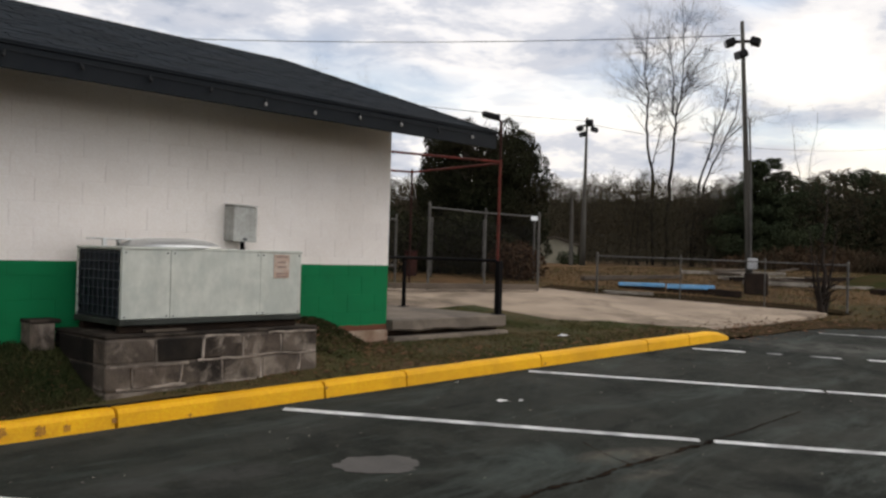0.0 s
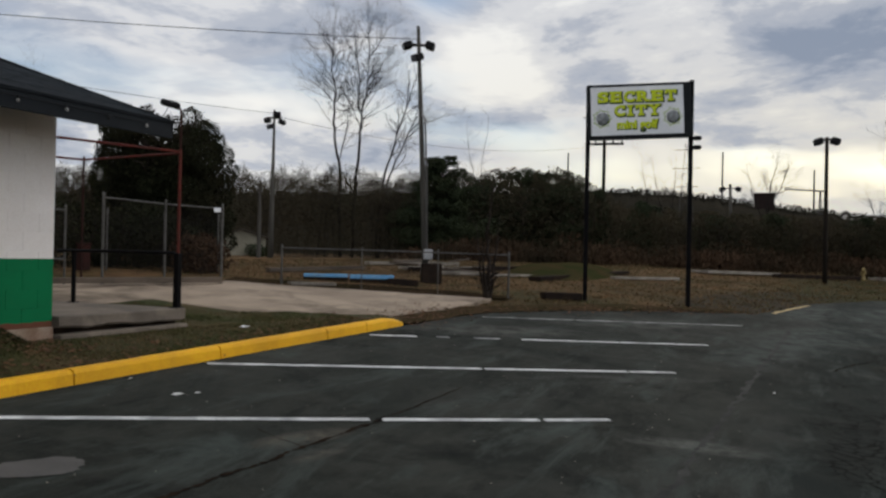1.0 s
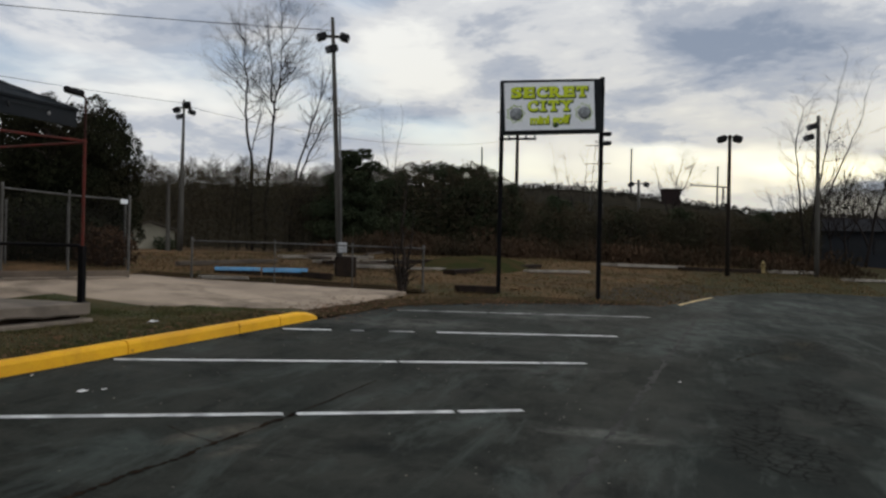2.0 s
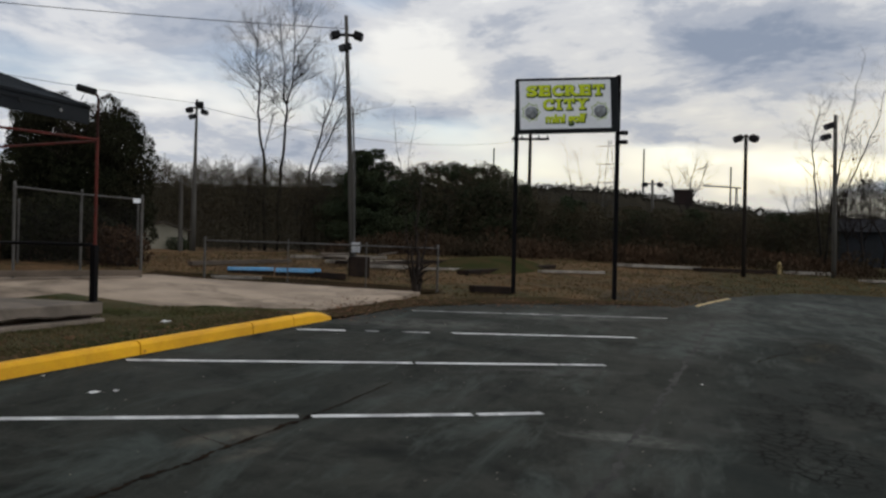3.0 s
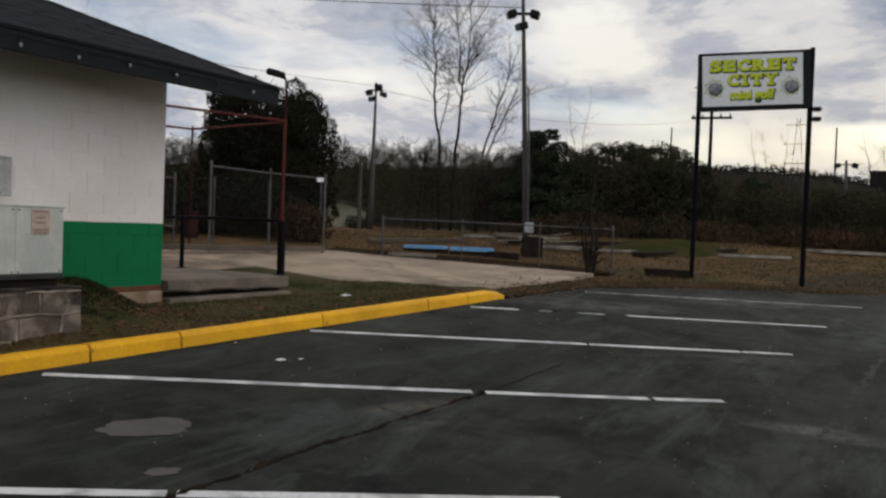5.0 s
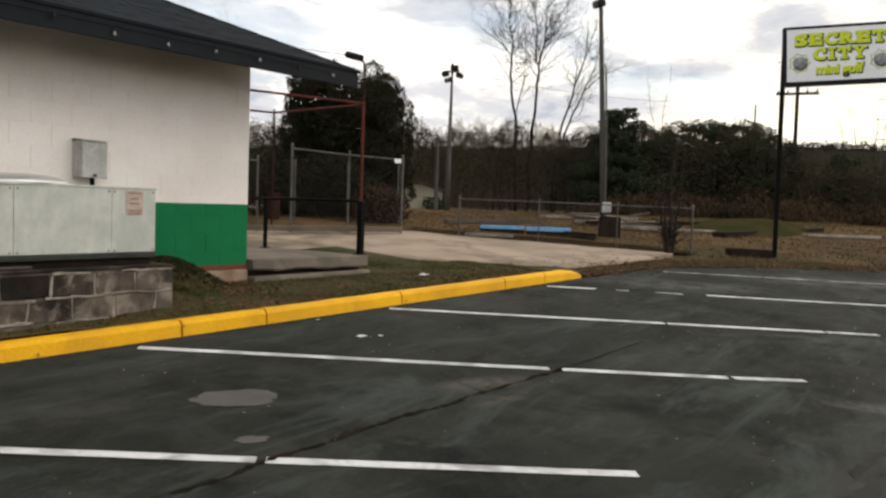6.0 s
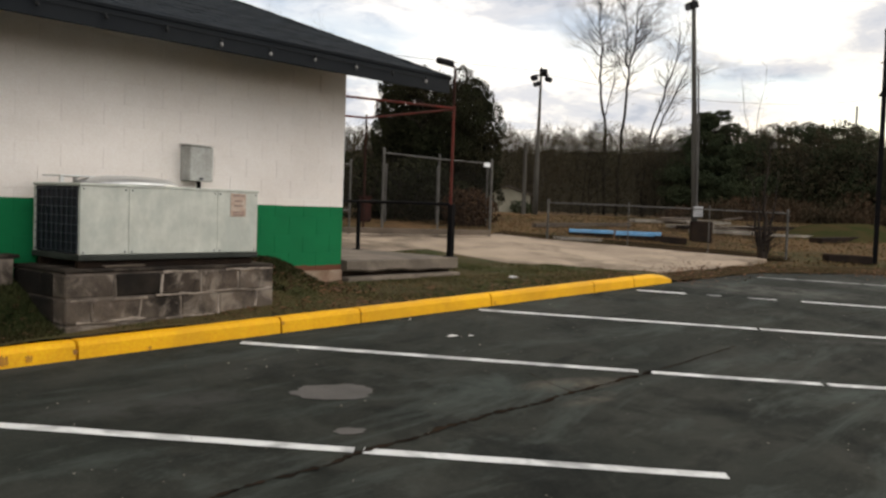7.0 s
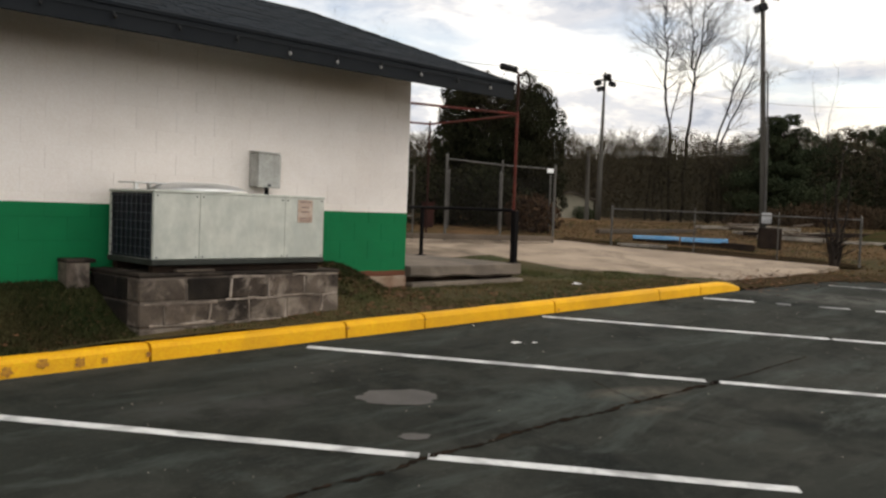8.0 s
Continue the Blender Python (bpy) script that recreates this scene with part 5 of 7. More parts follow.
# ---- cages, fence and frame by the drive ----
def chain_link(shape, a, b, z0a, z1a, z0b, z1b, pitch=0.06, r=0.0016):
    """Diamond wires between two posts, cut to the panel."""
    a, b = Vector(a), Vector(b)
    run = (b - a).length
    h = ((z1a - z0a) + (z1b - z0b)) / 2

    def at(u, w):
        k = u / run
        p = a + (b - a) * k
        lo, hi = z0a + (z0b - z0a) * k, z1a + (z1b - z1a) * k
        return (p.x, p.y, lo + (hi - lo) * w / h)
    u = -h
    while u < run:
        for s in (1, -1):
            w0, w1 = 0.0, h
            u0, u1 = (u, u + h) if s == 1 else (u + h, u)
            # cut the slanting wire at the two posts
            def cut(u0, w0, u1, w1):
                k0, k1 = 0.0, 1.0
                du = u1 - u0
                for lim, sign in ((0.0, 1), (run, -1)):
                    d0, d1 = (u0 - lim) * sign, (u1 - lim) * sign
                    if d0 < 0 and d1 < 0:
                        return None
                    if d0 < 0:
                        k0 = max(k0, d0 / (d0 - d1))
                    if d1 < 0:
                        k1 = min(k1, d0 / (d0 - d1))
                return (u0 + du * k0, w0 + (w1 - w0) * k0, u0 + du * k1, w0 + (w1 - w0) * k1)
            c = cut(u0, w0, u1, w1)
            if c and abs(c[2] - c[0]) > 0.01:
                shape.tube(at(c[0], c[1]), at(c[2], c[3]), r, n=3, caps=False)
        u += pitch
    return shape


def post_at(fence, x, y, z0, z1, r, mat=None, cap=True):
    s = Shape()
    s.tube((x, y, z0), (x, y, z1), r, n=10)
    p = part("post", s, mat or GALV_PIPE, fence, smooth=False)
    if cap:
        q = Shape()
        q.lathe([(r * 1.15, 0.0), (r * 1.15, 0.02), (r * 0.7, 0.045), (0.004, 0.055)], 10, pose(x, y, z1 - 0.01))
        part("post_cap", q, mat or GALV_PIPE, p)
    return p


def build_cage():
    cage = thing("chain_link_cage", (0, 0, 0), "tall galvanised chain-link cage front beside the concrete drive", "chain-link fence")
    posts = [(2.73, 5.72, 0.58, 1.86), (3.27, 5.47, 0.58, 1.86), (3.78, 5.15, 0.58, 2.10), (4.88, 4.77, 0.58, 2.05), (5.87, 4.29, 0.58, 2.02)]
    for i, (x, y, z0, z1) in enumerate(posts):
        post_at(cage, x, y, z0, z1, 0.024 if i in (2, 4) else 0.018)
    for i, (p, q) in enumerate(zip(posts, posts[1:])):
        if i == 1:
            continue
        s = Shape()
        s.tube((p[0], p[1], p[3] - 0.05), (q[0], q[1], q[3] - 0.05), 0.015, n=8)
        part("top_rail", s, GALV_PIPE, cage)
        s = chain_link(Shape(), p[:2] + (0,), q[:2] + (0,), p[2] + 0.06, p[3] - 0.06, q[2] + 0.06, q[3] - 0.06)
        part("wire_mesh", s, WIRE, cage, kind="stuff")
    s = Shape()
    s.tube((posts[0][0], posts[0][1], 1.0), (posts[1][0], posts[1][1], 1.0), 0.018, n=8)
    part("mid_rail", s, GALV_PIPE, cage)
    p, q = posts[2], posts[4]
    s = Shape()
    d = Vector((q[0] - p[0], q[1] - p[1], 0))
    m = Matrix.Translation((p[0], p[1], 0.60)) @ Matrix.Rotation(math.atan2(d.y, d.x), 4, "Z")
    s.box(-1.2, d.length, -0.05, 0.05, 0.0, 0.10, 0.008, m)
    part("sill", s, TIMBER, cage, "grey timber sill along the ground")
    s = Shape()
    s.box(d.length - 0.2, d.length - 0.06, -0.045, -0.035, 1.30, 1.38, 0.002, m)
    part("plate", s, SIGN_FACE, cage, "small white plate")
    # inner fence lines of the cages
    inner = thing("chain_link_fence", (0, 0, 0), "row of thin fence posts inside the cages", "chain-link fence")
    rows = [(4.9, 7.6), (5.9, 7.1), (7.0, 6.6), (8.0, 6.0)]
    for x, y in rows:
        post_at(inner, x, y, 0.75, 1.95, 0.022)
    for (xa, ya), (xb, yb) in zip(rows, rows[1:]):
        s = chain_link(Shape(), (xa, ya, 0), (xb, yb, 0), 0.8, 1.9, 0.8, 1.9, 0.08)
        part("wire_mesh", s, WIRE, inner, kind="stuff")


def build_red_frame():
    frame_ = thing("steel_frame", (4.03, 3.77, 0.52), "red painted steel pipe frame beside the drive", "steel frame")
    corners = [(0.0, 0.0), (-2.9, 0.82), (0.5, 2.6), (-2.4, 3.4)]
    for i, (x, y) in enumerate(corners):
        s = Shape()
        s.tube((x, y, 0.0), (x, y, 2.33), 0.026 if i == 0 else 0.020, n=10)
        part("post", s, RED_STEEL if i == 0 else RUSTED_STEEL, frame_)
    for a, b, z in ((0, 1, 2.29), (0, 2, 2.27), (1, 3, 2.29), (2, 3, 2.27)):
        s = Shape()
        s.tube((*corners[a], z), (*corners[b], z), 0.020, n=8)
        part("beam", s, RED_STEEL, frame_)
    lamp = thing("yard_light", (4.03, 3.77, 2.85), "dark shoebox floodlight on a thin arm", "floodlight")
    s = Shape()
    s.path([(0, 0, -0.03), (0, 0, 0.60), (-0.01, 0.01, 0.66), (-0.10, 0.11, 0.70)], 0.02, 8)
    part("arm", s, RUSTED_STEEL, lamp)
    s = Shape()
    s.box(-0.05, 0.27, -0.08, 0.08, -0.045, 0.055, 0.03, pose(-0.05, 0.05, 0.71, 0, -12, 132))
    part("lamp_head", s, LAMP_CASE, lamp)
    bin_ = thing("ball_machine", (5.5, 7.3, 0.75), "small red metal machine inside the cages", "machine")
    s = Shape()
    s.box(-0.10, 0.10, -0.10, 0.10, 0.0, 0.50, 0.02)
    part("body", s, RUSTED_STEEL, bin_)
    s = Shape()
    s.box(-0.115, 0.115, -0.115, 0.115, 0.505, 0.53, 0.01)
    part("top", s, RUSTED_STEEL, bin_)


def build_low_fence():
    fence = thing("low_chain_link_fence", (0, 0, 0), "low galvanised chain-link fence beyond the drive", "chain-link fence")
    pts = [(7.0, 3.71), (7.82, 2.38), (8.62, 1.08), (9.36, -0.16)]
    tops = [1.30, 1.29, 1.27, 1.25]
    for (x, y), z1 in zip(pts, tops):
        post_at(fence, x, y, lot_z(x, y), z1, 0.021 if (x, y) in (pts[0], pts[-1]) else 0.012)
    for i in range(3):
        a, b = pts[i], pts[i + 1]
        s = Shape()
        s.tube((*a, tops[i] - 0.03), (*b, tops[i + 1] - 0.03), 0.013, n=8)
        part("top_rail", s, GALV_PIPE, fence)
        s = chain_link(Shape(), (*a, 0), (*b, 0), lot_z(*a) + 0.03, tops[i] - 0.03, lot_z(*b) + 0.03, tops[i + 1] - 0.03, 0.06)
        part("wire_mesh", s, WIRE, fence, kind="stuff")


# ---- the mini golf field ----
def board(name, x0, y0, x1, y1, lift, w, h, mat, label, category, drop=0.04, group=""):
    d = Vector((x1 - x0, y1 - y0, 0))
    z0, z1 = lot_z(x0, y0) + lift, lot_z(x1, y1) + lift
    ob = Shape()
    tilt = math.degrees(math.atan2(z1 - z0, d.length))
    m = Matrix.Translation((x0, y0, z0)) @ Matrix.Rotation(math.atan2(d.y, d.x), 4, "Z") @ Matrix.Rotation(-radians(tilt), 4, "Y")
    ob.box(0, d.length, -w / 2, w / 2, -drop, h, min(w, h) * 0.15)
    return single(name, ob, mat, label, category, group, at=m)


def build_golf():
    blue = thing("blue_board", (8.77, 4.31, 0.66), "pale blue painted boards edging a putting lane", "edging board")
    for a, b in ((0.0, 0.49), (0.51, 1.0)):
        s = Shape()
        p, q = Vector((0, 0, 0)), Vector((0.95, -1.70, -0.045))
        d = q - p
        m = Matrix.Rotation(math.atan2(d.y, d.x), 4, "Z")
        s.box(d.length * a, d.length * b, -0.03, 0.03, 0.004 - 0.045 * a, (0.078 if a == 0 else 0.094) - 0.045 * a, 0.008, m)
        s.box(d.length * a, d.length * b, 0.03, 0.34, 0.02 - 0.045 * a, 0.060 - 0.045 * a, 0.006, m)
        part("board", s, BLUE_BOARD, blue)
        s = Shape()
        s.box(d.length * a, d.length * b, 0.0, 0.30, -0.10 - 0.045 * a, 0.003 - 0.045 * a, 0.006, m)
        part("bearer", s, DARK_TIMBER, blue, "dark rotten timber under the board")
    group = "putting lane edges"
    board("edging_timber", 9.6, 2.7, 9.9, 2.1, 0.0, 0.10, 0.10, DARK_TIMBER, "dark rotten timber at the end of the blue boards", "edging board", group=group)
    board("edging_timber", 13.0, 3.45, 14.3, 2.30, 0.0, 0.16, 0.06, PALE_SLAB, "pale concrete edging in dry grass", "edging", group=group)
    board("edging_timber", 14.4, 2.2, 16.4, 0.75, 0.0, 0.14, 0.03, PALE_SLAB, "pale concrete edging in dry grass", "edging", group=group)
    board("edging_timber", 13.8, 4.4, 16.6, 3.1, 0.0, 0.30, 0.05, PALE_SLAB, "pale concrete lane edge in dry grass", "edging", group=group)
    board("edging_timber", 13.7, 4.1, 16.5, 2.8, -0.03, 0.18, 0.09, DARK_TIMBER, "dark timber lane edge in dry grass", "edging", group=group)
    board("edging_timber", 9.3, 5.6, 12.6, 4.9, 0.0, 0.14, 0.06, TIMBER, "grey timber lane edge in dry grass", "edging", group=group)
    board("edging_timber", 15.0, 6.1, 18.2, 4.6, 0.0, 0.25, 0.06, PALE_SLAB, "pale concrete lane edge in dry grass", "edging", group=group)
    board("edging_timber", 7.35, 3.75, 8.1, 3.15, 0.0, 0.22, 0.035, PALE_SLAB, "pale concrete step by the fence post", "edging", group=group)
    board("edging_timber", 17.9, -0.4, 20.2, -1.9, 0.0, 0.18, 0.04, PALE_SLAB, "pale concrete strip in dry grass", "edging", group=group)
    board("edging_timber", 25.2, -1.9, 27.7, -4.2, 0.01, 0.9, 0.07, PALE_SLAB, "pale concrete slab in dry grass", "concrete slab", group=group)
    board("edging_timber", 31.5, -7.9, 33.5, -9.3, 0.0, 0.7, 0.09, PALE_SLAB, "pale concrete slab in dry grass", "concrete slab", group=group)
    board("edging_timber", 31.0, -10.6, 33.4, -12.4, 0.0, 0.6, 0.06, PALE_SLAB, "pale concrete slab in dry grass", "concrete slab", group=group)
    # two dark boards added in place of the mound's eroded soil edge
    board("edging_timber", 14.5, 0.9, 20.5, -0.2, -0.03, 0.35, 0.10, DARK_TIMBER, "dark board in place of a low mound's eroded soil edge", "edging", group=group)
    board("edging_timber", 16.5, 3.2, 21.5, 1.0, -0.03, 0.35, 0.10, DARK_TIMBER, "dark board in place of a low mound's eroded soil edge", "edging", group=group)
    board("edging_timber", 26.6, -4.4, 30.5, -7.2, -0.03, 0.35, 0.14, DARK_TIMBER, "dark rotten timber border in dry grass", "edging", group=group)
    board("railway_sleeper", 10.45, -0.55, 11.1, -1.2, -0.02, 0.24, 0.13, DARK_TIMBER, "dark timber sleeper lying by the sign post", "sleeper")
    # low grassy mound
    s = Shape()
    n, k = 28, 8
    for j in range(k + 1):
        r = 1 - j / k
        for i in range(n):
            w = 2 * math.pi * i / n
            x, y = 18.6 + 3.4 * r * math.cos(w) * 1.0, 1.2 + 1.5 * r * math.sin(w)
            s.v.append((x, y, lot_z(x, y) - 0.06 + 0.27 * (1 - r ** 4) + 0.04 * noise.noise((x, y, 2))))
    for j in range(k):
        for i in range(n):
            s.f.append((j * n + i, j * n + (i + 1) % n, (j + 1) * n + (i + 1) % n, (j + 1) * n + i))
    single("mound", s, MOSSY, "low mound of green winter turf", "mound", kind="structure", smooth=True)
    # stacked debris behind the fence
    rng = random.Random(21)
    pile = thing("timber_pile", (13.2, 3.2, lot_z(13.2, 3.2)), "heap of grey boards and slabs in the grass", "timber pile")
    for i in range(9):
        s = Shape()
        l, w = rng.uniform(0.5, 1.3), rng.uniform(0.08, 0.22)
        s.box(-l / 2, l / 2, -w / 2, w / 2, 0, 0.04, 0.006)
        part("plank", s, TIMBER if i % 3 else PALE_SLAB, pile, at=pose(rng.uniform(-0.6, 1.4), rng.uniform(-0.7, 0.7), 0.03 + 0.035 * i, rng.uniform(-6, 6), rng.uniform(-6, 6), rng.uniform(-60, 10)))


# ---- poles, sign, far things ----
def flood(parent, at, turn, tilt=20.0, size=0.2):
    s = Shape()
    k = size
    s.box(-k, k, -k * 0.9, k * 0.7, -k * 0.62, k * 0.62, k * 0.22)
    lamp = part("floodlight", s, LAMP_CASE, parent, at=pose(*at, tilt, 0, turn))
    q = Shape()
    q.box(-k * 0.8, k * 0.8, -k * 0.96, -k * 0.86, -k * 0.46, k * 0.46, k * 0.04)
    part("glass", q, LAMP_GLASS, lamp)
    return lamp


def light_pole(base, top, r0, r1, lamps, bar, mat, label, turn, size=0.2):
    base, top = Vector(base), Vector(top)
    p = thing("light_pole", tuple(base), label, "light pole", "floodlight poles")
    d = top - base
    s = Shape()
    s.path([Vector((0, 0, -0.15)), d * 0.33, d * 0.66, d], [r0, r0 * 0.67 + r1 * 0.33, r0 * 0.33 + r1 * 0.67, r1], 10)
    part("pole", s, mat, p, smooth=True)
    c, w = math.cos(radians(turn)), math.sin(radians(turn))
    if bar:
        z, half = bar
        k = d * (z / d.z)
        s = Shape()
        s.tube((k.x - c * half, k.y - w * half, z), (k.x + c * half, k.y + w * half, z), 0.035, n=6)
        part("crossbar", s, DARK_POLE, p)
    for off, z, face in lamps:
        k = d * (z / d.z)
        flood(p, (k.x + c * off, k.y + w * off, z), face, 18, size)
    return p


def build_poles():
    tall = light_pole((11.11, 2.47, 0.66), (10.99, 2.74, 6.50), 0.076, 0.040, [(-0.25, 5.39, 215), (0.25, 5.39, 20), (-0.03, 5.12, 235)], (5.40, 0.33), POLE_WOOD, "tall weathered wooden light pole with two floodlights on a crossbar", -65, 0.135)
    s = Shape()
    s.path([(-0.085, -0.055, 0.25), (-0.10, -0.02, 2.2), (-0.125, 0.04, 3.6)], 0.020, 6)
    part("conduit", s, GALV_PIPE, tall)
    s = Shape()
    s.box(-0.10, 0.10, -0.06, 0.06, 0.0, 0.24, 0.015, pose(-0.19, -0.13, 0.42, 0, 0, -58))
    part("meter_box", s, METER, tall, "grey electricity meter box")
    s = Shape()
    s.box(-0.22, 0.26, -0.10, 0.10, -0.12, 0.36, 0.03, pose(-0.10, -0.16, -0.02, 0, 0, -58))
    part("cabinet", s, DARK_TIMBER, tall, "dark cabinet at the foot of the pole")
    s = Shape()
    s.path([(-0.07, 0.05, 3.62), (-0.12, 0.05, 3.7), (-0.11, 0.12, 3.78)], 0.03, 6)
    part("cable_head", s, METER, tall)
    light_pole((23.86, 15.4, 0.95), (23.88, 15.36, 7.15), 0.125, 0.04, [(-0.26, 5.75, 200), (0.30, 5.70, 20), (0.1, 6.0, 120), (-0.12, 5.5, 240)], (5.85, 0.3), POLE_WOOD, "wooden light pole with a cluster of floodlights", -55, 0.165)
    light_pole((26.25, -6.03, 0.48), (26.25, -6.02, 5.60), 0.085, 0.06, [(-0.25, 4.98, 190), (0.25, 4.98, 10)], (5.04, 0.3), DARK_POLE, "dark light pole with two floodlights", -88, 0.19)
    light_pole((32.1, -9.55, 0.45), (32.11, -9.49, 7.1), 0.095, 0.075, [(-0.22, 6.2, 200), (-0.34, 5.75, 200)], None, POLE_WOOD, "wooden light pole with two floodlights on one side", -85, 0.2)
    light_pole((50.1, -0.65, 0.9), (50.15, -0.51, 5.95), 0.11, 0.08, [(-0.45, 4.75, 190), (0.45, 4.75, 10)], (4.8, 0.5), POLE_WOOD, "far light pole with two floodlights", -85, 0.22)
    s = Shape()
    s.tube((21.95, 14.65, 0.9), (21.93, 14.67, 3.75), 0.09, 0.06, 8)
    single("wooden_post", s, POLE_WOOD, "weathered wooden post by the light pole", "post")
    u = thing("utility_pole", (52.8, 8.05, 0.9), "dark utility pole with a crossarm", "utility pole")
    s = Shape()
    s.tube((0, 0, 0), (0, 0, 8.6), 0.16, 0.11, 8)
    part("pole", s, DARK_POLE, u)
    s = Shape()
    s.box(-0.06, 0.06, -1.3, 1.3, 8.05, 8.2, 0.01, pose(0, 0, 0, 0, 0, 8))
    arm = part("crossarm", s, DARK_POLE, u)
    for y in (-1.2, -0.6, 0.6, 1.2):
        q = Shape()
        q.lathe([(0.05, 0), (0.07, 0.06), (0.04, 0.14), (0.02, 0.2)], 8, pose(0, y, 8.2))
        part("insulator", q, LAMP_GLASS, arm)
    # overhead cables
    for a, b, sag in (((-10.0, 17.6, 6.2), (23.88, 15.36, 7.0), 0.5), ((2.2, 21.0, 7.3), (10.99, 2.74, 6.2), 0.25), ((23.88, 15.36, 6.9), (52.8, 8.05, 9.0), 0.9)):
        s = Shape()
        pts = []
        for i in range(25):
            k = i / 24
            p = Vector(a).lerp(Vector(b), k)
            p.z -= sag * 4 * k * (1 - k)
            pts.append(p)
        s.path(pts, 0.010, 4)
        single("overhead_cable", s, CABLE, "thin dark overhead cable", "cable", "overhead cables")


def text_mesh(body, width, height, offset, depth, mat, name):
    """Letters of the built-in font, stretched to a width and height; offset makes them bolder."""
    c = bpy.data.curves.new(name, "FONT")
    c.body, c.size, c.extrude, c.align_x, c.align_y = body, 0.36, depth, "CENTER", "CENTER"
    c.offset = offset
    ob = bpy.data.objects.new(name, c)
    scene.collection.objects.link(ob)
    me = bpy.data.meshes.new_from_object(ob.evaluated_get(bpy.context.evaluated_depsgraph_get()))
    bpy.data.objects.remove(ob)
    bpy.data.curves.remove(c)
    xs, ys = [v.co.x for v in me.vertices], [v.co.y for v in me.vertices]
    kx, ky = width / (max(xs) - min(xs)), height / (max(ys) - min(ys))
    cx, cy = (max(xs) + min(xs)) / 2, (max(ys) + min(ys)) / 2
    for v in me.vertices:
        v.co.x, v.co.y = (v.co.x - cx) * kx, (v.co.y - cy) * ky
    me.materials.clear()
    me.materials.append(mat)
    return me


# square serifs of the sign's capitals, in parts of the letter's width and height
SERIFS = {"E": ((-0.08, 0.30, 0.0, 0.17), (-0.08, 0.30, 0.83, 1.0), (0.80, 1.0, 0.66, 1.0), (0.80, 1.02, 0.0, 0.34)),
          "C": ((0.78, 1.0, 0.62, 0.98),), "S": ((0.74, 0.96, 0.62, 0.98), (0.02, 0.24, 0.02, 0.36)),
          "R": ((-0.08, 0.42, 0.0, 0.17), (0.66, 1.06, 0.0, 0.17), (-0.08, 0.25, 0.83, 1.0)),
          "T": ((0.22, 0.78, 0.0, 0.17), (0.0, 0.18, 0.62, 1.0), (0.82, 1.0, 0.62, 1.0)),
          "I": ((0.0, 1.0, 0.0, 0.17), (0.0, 1.0, 0.83, 1.0)), "Y": ((-0.05, 0.42, 0.83, 1.0), (0.58, 1.05, 0.83, 1.0), (0.22, 0.78, 0.0, 0.17))}


